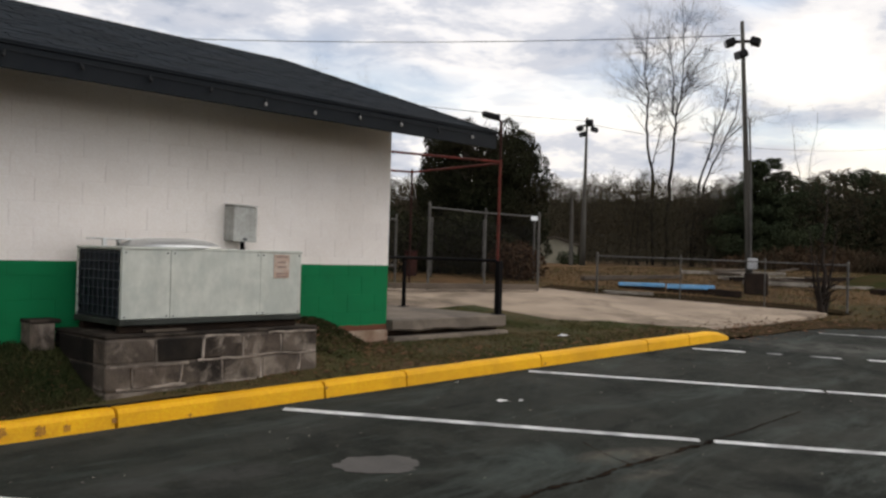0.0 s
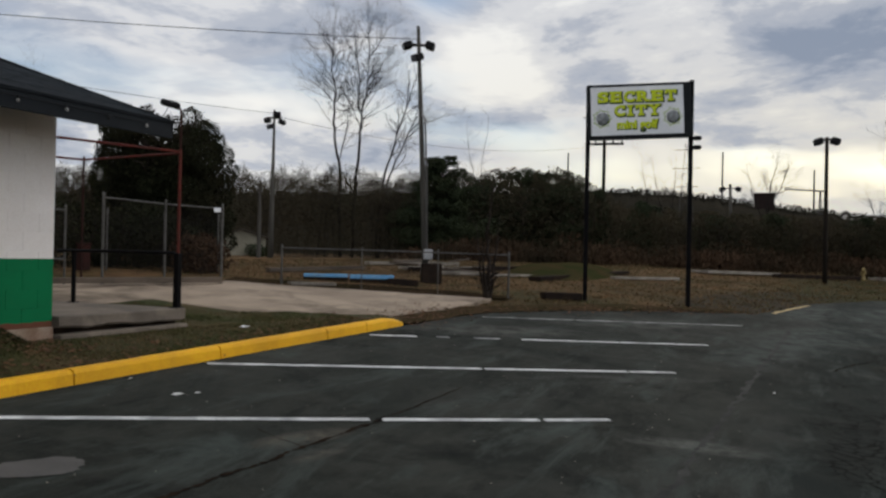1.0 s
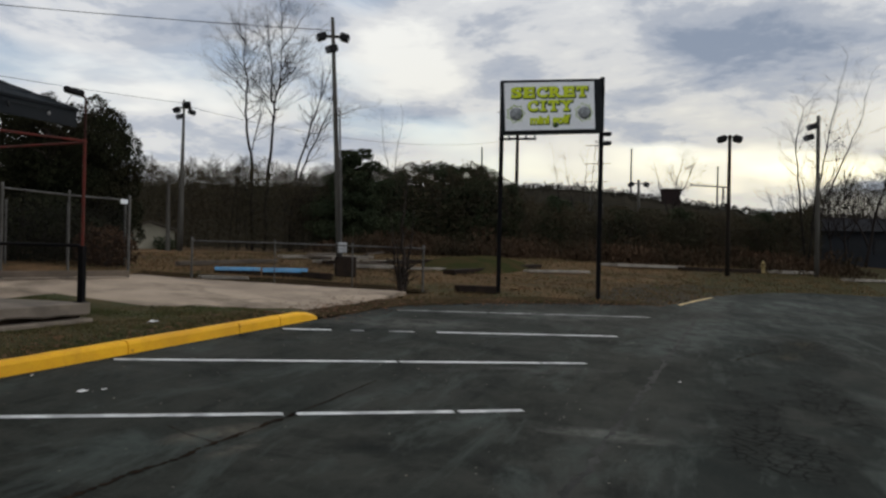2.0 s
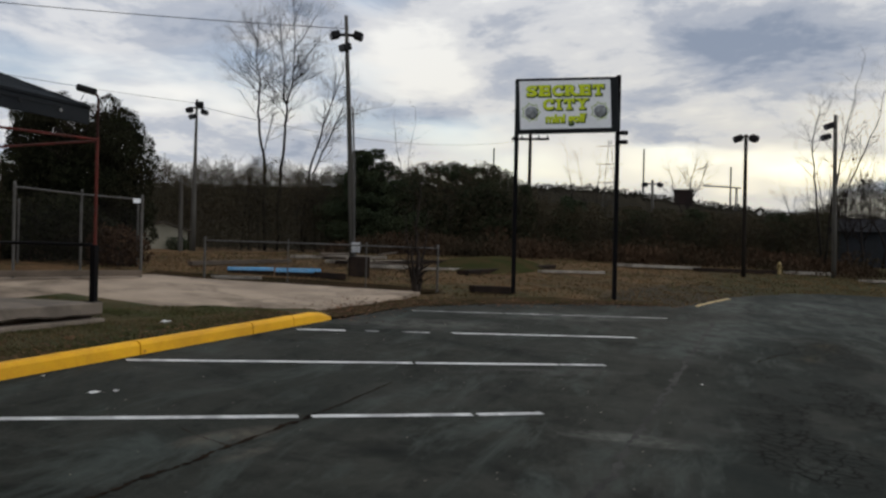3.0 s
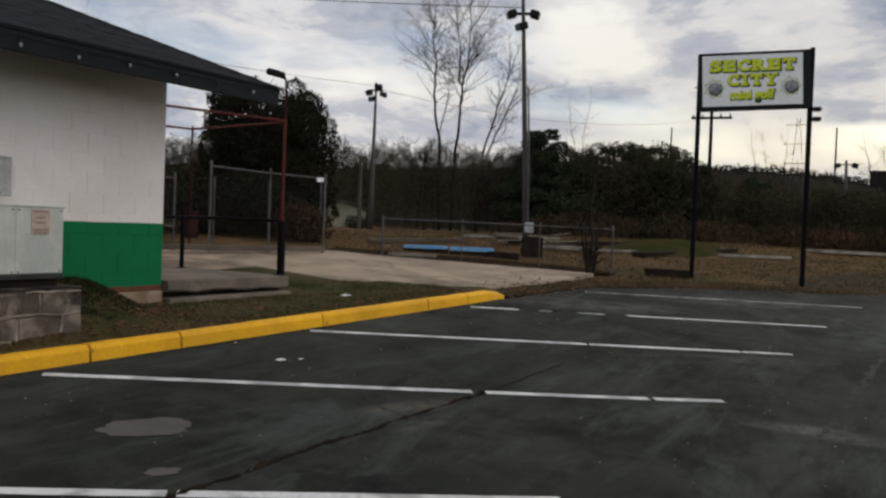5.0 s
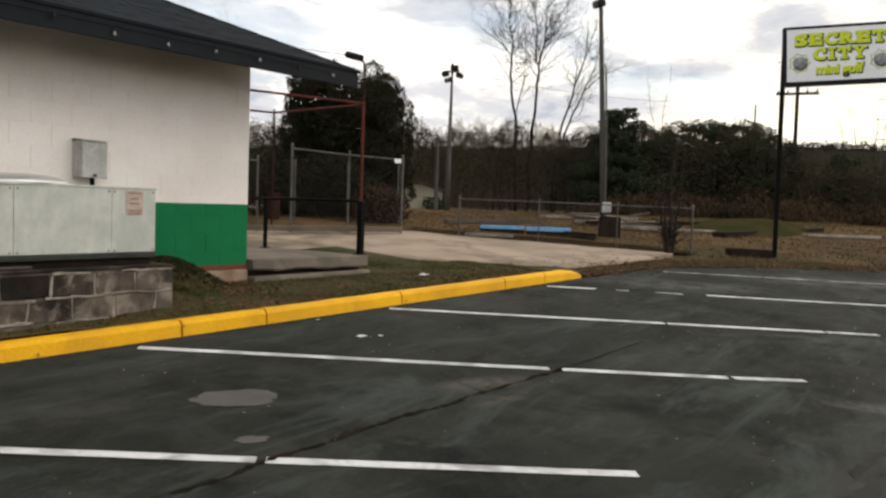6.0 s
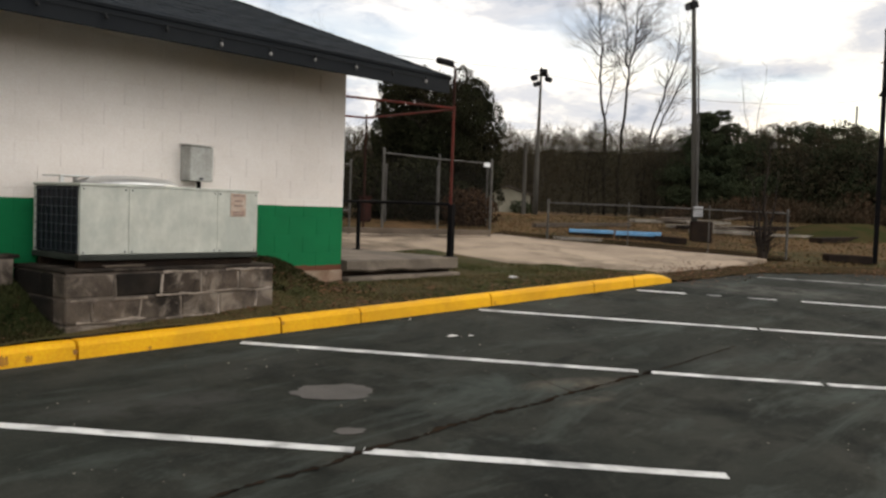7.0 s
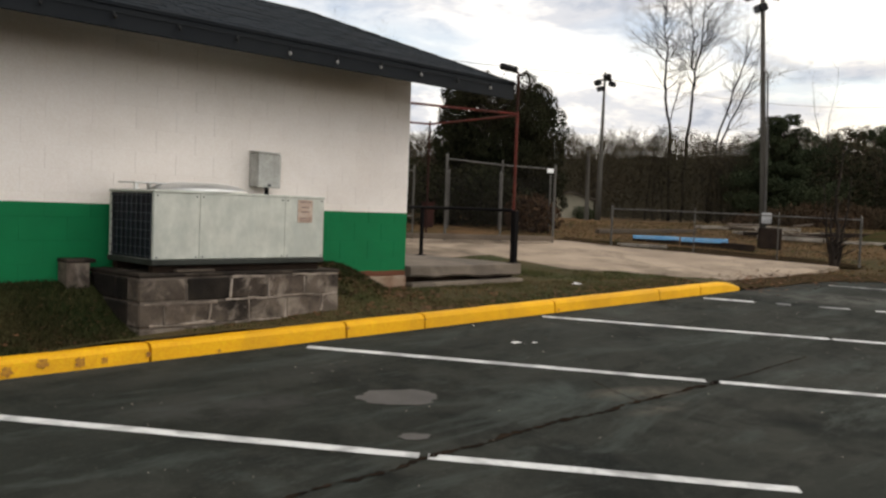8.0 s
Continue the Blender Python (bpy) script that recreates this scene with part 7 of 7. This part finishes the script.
    # undergrowth behind and beside the cages
    for x, y, w, h, mat, n, label in ((7.6, 7.9, 1.2, 0.85, CEDAR, 8000, "low dark evergreen thicket behind the cages"), (6.3, 9.0, 1.7, 0.9, CEDAR, 9000, "low dark evergreen thicket behind the cages"),
                                      (7.8, 6.3, 0.5, 0.5, BRUSH, 2600, "russet leafless bush beside the cages"), (24.2, 16.3, 0.42, 0.34, PINE, 900, "small dark evergreen bush by the shed")):
        bush = thing("bush", (x, y, lot_z(x, y) - 0.05), label, "bush", "bushes behind the cages")
        s = Shape()
        for i in range(14):
            a = rng.uniform(0, 6.28)
            limb(s, s, (rng.gauss(0, 0.3) * w, rng.gauss(0, 0.3) * w, 0), (math.cos(a) * 0.5, math.sin(a) * 0.5, 1), h * rng.uniform(0.8, 1.5), 0.02, 1, rng, 0.2)
        part("stem", s, DARK_BARK, bush, kind="stuff")
        s = Shape()
        leaf_cloud(s, [(0, 0, h * 0.7, w, w, h), (w * 0.5, -w * 0.5, h * 0.6, w * 0.6, w * 0.6, h * 0.7), (-w * 0.5, w * 0.5, h * 0.8, w * 0.6, w * 0.6, h * 0.9)], n, 0.07, rng)
        part("crown", s, mat, bush, kind="stuff")
    # pines and round evergreens at the front of the woods
    def pine(x, y, h, w, seed, name="pine_tree", label="dark shaggy pine at the front of the woods", count=2600, full=False):
        r2 = random.Random(seed)
        z0 = lot_z(x, y)
        p = thing(name, (x, y, z0), label, "tree", "evergreens")
        q = Shape()
        q.path([(0, 0, -0.2), (0, 0, h * 0.5), (0, 0, h * 0.96)], [0.17, 0.11, 0.02], 7)
        c = Shape()
        n = int(h * 13)
        for i in range(n):
            t = 0.12 + 0.88 * i / n
            reach = w * 0.95 * ((max(1.0 - (1.9 * (t - 0.5)) ** 2, 0.06) ** 0.5) if full else (1.04 - t) ** 0.55) * r2.uniform(0.65, 1.1)
            a = r2.uniform(0, 6.28)
            tip = Vector((math.cos(a) * reach, math.sin(a) * reach, h * t + reach * 0.15))
            q.path([(0, 0, h * t - 0.1), tuple(tip * 0.6 + Vector((0, 0, h * t * 0.4 - 0.02))), tuple(tip)], [0.03, 0.02, 0.006], 3)
            for k in (0.3, 0.55, 0.8, 1.0):
                b = Vector((0, 0, h * t)).lerp(tip, k)
                q2 = ((0.24 + 0.34 * (1 - t)) if full else (0.15 + 0.42 * (1 - t))) * r2.uniform(0.7, 1.3)
                leaf_cloud(c, [(b.x, b.y, b.z, q2, q2, q2 * 0.75)], count * 2.6 * q2 / n, 0.085, r2, 0.6)
        part("trunk", q, DARK_BARK, p)
        part("crown", c, PINE, p, kind="stuff")
    pine(32.8, 11.4, 5.0, 2.9, 41, count=18000)
    dark = "dark rounded evergreen before the woods"
    pine(38.2, 9.2, 4.75, 2.0, 42, "evergreen_tree", dark, 5200, True)
    pine(39.4, 7.2, 4.7, 2.0, 43, "evergreen_tree", dark, 5200, True)
    pine(37.6, 11.2, 4.4, 1.7, 45, "evergreen_tree", dark, 4200, True)
    pine(36.9, 4.5, 3.6, 0.8, 44, "evergreen_tree", "narrow dark evergreen before the woods", 2600)
    pine(37.6, 2.5, 3.0, 1.2, 46, "evergreen_tree", dark, 3000, True)
    pine(39.3, -3.8, 2.5, 1.0, 47, "evergreen_tree", dark, 2400, True)
    pine(39.4, -7.8, 2.5, 1.1, 48, "evergreen_tree", dark, 2400, True)
    pine(36.0, 14.0, 3.6, 1.5, 49, "evergreen_tree", dark, 3000, True)
    pine(38.6, 8.1, 4.7, 1.9, 50, "evergreen_tree", dark, 5200, True)
    pine(37.4, 6.1, 3.9, 1.7, 51, "evergreen_tree", dark, 4200, True)
    pine(36.6, 10.2, 4.0, 1.6, 52, "evergreen_tree", dark, 4200, True)
    pine(39.2, -0.6, 2.4, 1.4, 53, "evergreen_tree", dark, 3000, True)


SKYLINE = [(75, 0.085), (55, 0.085), (37, 0.083), (33.4, 0.089), (31, 0.093), (26.7, 0.087), (20.9, 0.086), (18.8, 0.090), (16.2, 0.093), (14.3, 0.080), (11.6, 0.056), (8.5, 0.050), (5.7, 0.047), (3.4, 0.045), (0.2, 0.044), (-2.3, 0.044), (-4.7, 0.056), (-5.6, 0.08), (-14, 0.085), (-40, 0.06)]


def sky_at(deg, table):
    for (a, u), (b, v) in zip(table, table[1:]):
        if b <= deg <= a:
            return v + (u - v) * (deg - b) / (a - b)
    return table[0][1]


def build_woods():
    rng = random.Random(77)
    s, stems = Shape(), Shape()
    for _ in range(330000):
        deg = rng.uniform(-30, 62)
        d = rng.uniform(43, 58) if deg > -5.4 else rng.uniform(66, 78)
        a = radians(deg)
        x, y = CAM_X + d * math.cos(a), CAM_Y + d * math.sin(a)
        g = lot_z(x, y)
        green = max(0.0, 1 - abs(deg - 18.0) / 5.5) > 0 or noise.noise((deg * 0.3, 2.0, d * 0.05)) > 0.25
        if green:
            lump = 0.86 + 0.34 * noise.noise((deg * 0.7, d * 0.10, 1.0)) + 0.16 * noise.noise((deg * 2.0, d * 0.25, 4.0))
        else:
            lump = 0.74 + 0.22 * noise.noise((deg * 1.1, d * 0.12, 1.0)) + 0.20 * noise.noise((deg * 4.0, d * 0.4, 4.0))
        top = max(1.15 + sky_at(deg, SKYLINE) * d * min(lump + 0.17, 1.12), g + 0.8)
        z = g + (top - g) * (1 - rng.random() ** 1.35)
        if not green:
            # fine twigs of leafless growth
            u = Vector((rng.gauss(0, 0.7), rng.gauss(0, 0.7), rng.uniform(-0.2, 1.0))).normalized() * rng.uniform(0.2, 0.5)
            w = Matrix.Rotation(rng.uniform(0, 6.28), 3, u.normalized()) @ u.orthogonal().normalized() * rng.uniform(0.007, 0.016)
            p = Vector((x, y, z))
            i = len(s.v)
            s.v += [tuple(p - w), tuple(p + w), tuple(p + u)]
            s.f.append((i, i + 1, i + 2))
            continue
        k = rng.uniform(0.03, 0.075)
        u = Vector((rng.gauss(0, 1), rng.gauss(0, 1), rng.gauss(0, 1.2))).normalized()
        w = u.orthogonal().normalized()
        w = Matrix.Rotation(rng.uniform(0, 6.28), 3, u) @ w
        p = Vector((x, y, z))
        i = len(s.v)
        s.v += [tuple(p - w * k * 0.5), tuple(p + u * k - w * k * 0.3), tuple(p + u * k * 1.7), tuple(p + w * k * 0.6 + u * k * 0.3)]
        s.f.append((i, i + 1, i + 2, i + 3))
    for _ in range(430):
        deg = rng.uniform(-14, 50)
        d = rng.uniform(44, 60) if deg > -5.4 else rng.uniform(64, 78)
        a = radians(deg)
        x, y = CAM_X + d * math.cos(a), CAM_Y + d * math.sin(a)
        g = lot_z(x, y)
        h = (sky_at(deg, SKYLINE) * d) * rng.uniform(0.55, 1.0)
        lean = Vector((rng.gauss(0, 0.12), rng.gauss(0, 0.12), 1))
        r0 = rng.uniform(0.012, 0.036)
        p0 = Vector((x, y, g - 0.1))
        p1 = p0 + lean * h * 0.6
        stems.path([p0, p1, p1 + Vector((rng.gauss(0, 0.2), rng.gauss(0, 0.2), h * 0.45))], [r0, r0 * 0.6, 0.012], 4)
        for _ in range(11):
            t = rng.uniform(0.40, 1.0)
            q = p0 + lean * h * t * 0.95
            b = Vector((rng.gauss(0, 0.5), rng.gauss(0, 0.5), rng.uniform(0.5, 1.2))) * rng.uniform(0.4, 1.1)
            stems.path([q, q + b], [0.014, 0.005], 3)
            for _ in range(3):
                c = q + b * rng.uniform(0.3, 1.0)
                stems.path([c, c + Vector((rng.gauss(0, 0.22), rng.gauss(0, 0.22), rng.uniform(0.15, 0.55)))], [0.008, 0.003], 3)
    woods = single("woods", s, WOODS, "dense dark winter woods with bare and evergreen growth", "woods", kind="stuff")
    single("woods_stems", stems, STEMWOOD, "bare trunks and boughs of the dark winter woods", "woods", kind="stuff")
    s = Shape()
    clumps = [(rng.uniform(-7, 24), rng.random(), rng.uniform(0.5, 1.7), rng.uniform(0.35, 1.25)) for _ in range(95)]
    for deg0, far, spread, high in clumps:
        near_d = 36.0 if deg0 > 2 else 40.0
        d0 = near_d + far * 6.5
        for _ in range(int(330 * spread)):
            a = radians(deg0) + rng.gauss(0, 0.55) * spread / d0
            d = d0 + rng.gauss(0, 0.5) * spread
            x, y = CAM_X + d * math.cos(a), CAM_Y + d * math.sin(a)
            off = abs(math.degrees(a) - deg0) * d0 / 57.3 / spread
            h = high * (0.55 + 0.6 * far) * max(1.0 - 0.5 * off * off, 0.2)
            p = Vector((x, y, lot_z(x, y) - 0.03 + h * rng.random() ** 1.2))
            k = rng.uniform(0.05, 0.15)
            u = Vector((rng.gauss(0, 0.6), rng.gauss(0, 0.6), 1)).normalized()
            w = Matrix.Rotation(rng.uniform(0, 6.28), 3, u) @ u.orthogonal().normalized()
            i = len(s.v)
            s.v += [tuple(p - w * k * 0.25), tuple(p + u * k * 2.0), tuple(p + w * k * 0.3 + u * k * 0.4)]
            s.f.append((i, i + 1, i + 2))
    single("brush", s, BRUSH, "russet brush and tall dead weeds before the woods", "brush", kind="stuff")
    # wooded ridge behind everything
    s = Shape()
    RIDGE_LINE = [(80, 0.05), (40, 0.062), (16, 0.070), (11.6, 0.074), (8.5, 0.072), (5.7, 0.066), (3.4, 0.059), (0.2, 0.052), (-2.3, 0.046), (-4.7, 0.044), (-20, 0.03), (-60, 0.02)]
    n = 260
    rows = [(150, 0.0), (190, 0.55), (230, 0.85), (262, 1.0), (300, 0.8), (420, 0.0)]
    for d, k in rows:
        for i in range(n + 1):
            deg = -60 + 140 * i / n
            a = radians(deg)
            h = sky_at(deg, RIDGE_LINE) * 262
            bumps = (1.1 * noise.noise((deg * 2.2, d * 0.1, 0)) + 0.8 * noise.noise((deg * 6.0, d, 3))) * (k > 0)
            s.v.append((CAM_X + d * math.cos(a), CAM_Y + d * math.sin(a), 0.6 + h * k + bumps))
    for j in range(len(rows) - 1):
        for i in range(n):
            s.f.append((j * (n + 1) + i, (j + 1) * (n + 1) + i, (j + 1) * (n + 1) + i + 1, j * (n + 1) + i + 1))
    single("ridge", s, RIDGE, "long dark wooded ridge on the horizon", "hill", kind="structure")
    s = Shape()
    for _ in range(20000):
        deg = rng.uniform(-14, 40)
        a = radians(deg)
        d = rng.uniform(225, 268)
        k = 0.85 + 0.15 * (d - 230) / 32
        z = 0.6 + sky_at(deg, RIDGE_LINE) * 262 * min(k, 1.0) + rng.uniform(-1.5, 1.2) + 1.1 * noise.noise((deg * 2.2, d * 0.1, 0))
        p = Vector((CAM_X + d * math.cos(a), CAM_Y + d * math.sin(a), z))
        q = rng.uniform(0.18, 0.5)
        u = Vector((rng.gauss(0, 0.7), rng.gauss(0, 0.7), 1)).normalized()
        w = Matrix.Rotation(rng.uniform(0, 6.28), 3, u) @ u.orthogonal().normalized()
        i = len(s.v)
        s.v += [tuple(p - w * q * 0.6), tuple(p + u * q * 1.6), tuple(p + w * q * 0.6)]
        s.f.append((i, i + 1, i + 2))
    single("ridge_trees", s, FAR_WOODS, "far trees along the ridge", "woods", kind="stuff")


# ---- grass, leaves and litter ----
def blades(name, region, count, height, seed, mat, label, ground, wide=0.005):
    """Short blades in uneven tufts over a stretch of ground."""
    rng = random.Random(seed)
    s = Shape()
    x0, x1, y0, y1, inside = region
    made = 0
    for _ in range(count * 4):
        if made >= count:
            break
        x, y = rng.uniform(x0, x1), rng.uniform(y0, y1)
        if not inside(x, y) or noise.noise((x * 1.7, y * 1.7, seed)) + 0.35 < rng.random() * 0.9:
            continue
        made += 1
        z = ground(x, y) - 0.008
        a = rng.uniform(0, 6.28)
        h = height * rng.uniform(0.4, 1.25)
        lx, ly = rng.gauss(0, 0.55) * h, rng.gauss(0, 0.55) * h
        w = wide * rng.uniform(0.6, 1.4)
        i = len(s.v)
        s.v += [(x - w * math.cos(a), y - w * math.sin(a), z), (x + w * math.cos(a), y + w * math.sin(a), z), (x + lx, y + ly, z + h)]
        s.f.append((i, i + 1, i + 2))
    single(name, s, mat, label, "grass", kind="stuff")


def on_verge(x, y):
    if not kerb_y(x) + KERB_W + 0.01 < y:
        return False
    if x > 4.1 or (x > 2.6 and y > 1.75 - (x - 3.0) * 0.8):
        return False
    if -4.50 < x < -2.45 and y > 0.57:
        return False
    if x < CORNER_X + 0.02 and y > WALL_Y - 0.02:
        return False
    if CORNER_X < x < 1.45 and y > 1.43:
        return False
    return True


def off_lot(x, y):
    """The field right of the drive and beyond the lot."""
    if y < 8 and x < 6.9 - 0.0 * y and y > 0.3:
        return False
    for (xa, ya), (xb, yb) in zip(LOT_EDGE, LOT_EDGE[1:]):
        if xa <= x <= xb and y < ya + (yb - ya) * (x - xa) / (xb - xa) + 0.15:
            return False
    if x < 9.2 and y < 3.9 - (x - 6.9) * 1.55:
        return x > 6.0 and y < -0.02 and x > 6.0
    return x > 5.0


def build_grass():
    blades("verge_grass", (-7.5, 4.2, -0.2, 3.3, on_verge), 70000, 0.032, 51, BLADE, "short patchy winter grass on the verge", verge_z)
    blades("verge_tufts", (-8.5, -4.5, 0.3, 1.6, on_verge), 26000, 0.055, 55, SHADE_BLADE, "rank green grass beside the block plinth, shade in its colour", verge_z)
    blades("verge_straw", (-7.5, 4.2, -0.2, 3.3, on_verge), 15000, 0.036, 52, STRAW, "dead straw-coloured grass on the verge", verge_z)
    blades("bank_ivy", (-2.44, -1.3, 0.85, 1.54, on_verge), 5000, 0.04, 56, SHADE_BLADE, "dark ivy and weeds on the bank beside the plinth", verge_z, 0.012)
    soil = lambda x, y: lot_z(x, y) - 0.03
    blades("field_grass", (5.0, 34.0, -11.0, 10.0, off_lot), 42000, 0.05, 53, STRAW, "dry straw-coloured grass in the field", soil, 0.014)
    blades("field_weeds", (5.0, 34.0, -11.0, 10.0, off_lot), 12000, 0.045, 54, BLADE, "dull green winter weeds in the field", soil, 0.014)
    rng = random.Random(61)
    s = Shape()
    made = 0
    while made < 2600:
        if rng.random() < 0.5:
            x = rng.uniform(-7, 4.4)
            y = kerb_y(x) + KERB_W + abs(rng.gauss(0, 0.35)) + 0.01
            if rng.random() < 0.3:
                x, y = rng.uniform(-2.4, -0.7), rng.uniform(0.8, 1.52)
            if not on_verge(x, y):
                continue
            z = verge_z(x, y) + 0.012
        else:
            x = rng.uniform(4.2, 12.0)
            y = rng.gauss(0, 0.35) + (-0.1 if x < 6.8 else -0.2 - (x - 6.8) * 0.8)
            z = lot_z(x, y) + 0.022
        made += 1
        k = rng.uniform(0.018, 0.04)
        a = rng.uniform(0, 6.28)
        i = len(s.v)
        for t, r in ((0, 1.0), (1.7, 0.6), (3.14, 1.0), (4.6, 0.6)):
            s.v.append((x + k * r * math.cos(a + t), y + k * r * math.sin(a + t), z + rng.uniform(-0.004, 0.012)))
        s.f.append((i, i + 1, i + 2, i + 3))
    single("fallen_leaves", s, LEAF_LITTER, "brown fallen leaves along the kerb and lot edge", "leaves", kind="stuff")
    # grit and leaf crumbs strewn over the tarmac
    s = Shape()
    for _ in range(320):
        x, y = rng.uniform(-8.0, 6.0), rng.uniform(-5.5, -0.1)
        y = min(y, kerb_y(x) - 0.05)
        k, a, z = rng.uniform(0.004, 0.011), rng.uniform(0, 6.28), lot_z(x, y) + 0.004
        i = len(s.v)
        for t in (0, 2.1, 4.2):
            s.v.append((x + k * math.cos(a + t), y + k * math.sin(a + t), z))
        s.v.append((x, y, z + k * 0.8))
        s.f += [(i, i + 1, i + 3), (i + 1, i + 2, i + 3), (i + 2, i, i + 3)]
    single("grit", s, GRIT, "pale grit and leaf crumbs strewn on the asphalt", "grit", kind="stuff")
    for x, y, base, k in ((1.80, 0.82, verge_z(1.8, 0.82), 0.085), (-1.37, -0.74, lot_z(-1.37, -0.74), 0.055), (-1.2, -0.83, lot_z(-1.2, -0.83), 0.03), (-1.15, 0.0, lot_z(-1.15, 0.0), 0.02), (3.1, -5.55, lot_z(3.1, -5.55), 0.025)):
        s = Shape()
        rows = 5
        for j in range(rows):
            for i in range(rows):
                u, v = i / (rows - 1) - 0.5, j / (rows - 1) - 0.5
                s.v.append((x + 2 * k * u, y + 1.2 * k * v, base + 0.006 + 0.5 * k * max(0.0, 0.5 + noise.noise((u * 4 + x, v * 4 + y, 1.0))) * (1 - abs(u) - abs(v) * 0.6)))
        for j in range(rows - 1):
            for i in range(rows - 1):
                q = j * rows + i
                s.f.append((q, q + 1, q + rows + 1, q + rows))
        single("litter", s, PAPER, "scrap of white crumpled paper on the ground", "litter", "scraps of litter")


build_trees()
build_woods()
build_grass()
build_blocks()
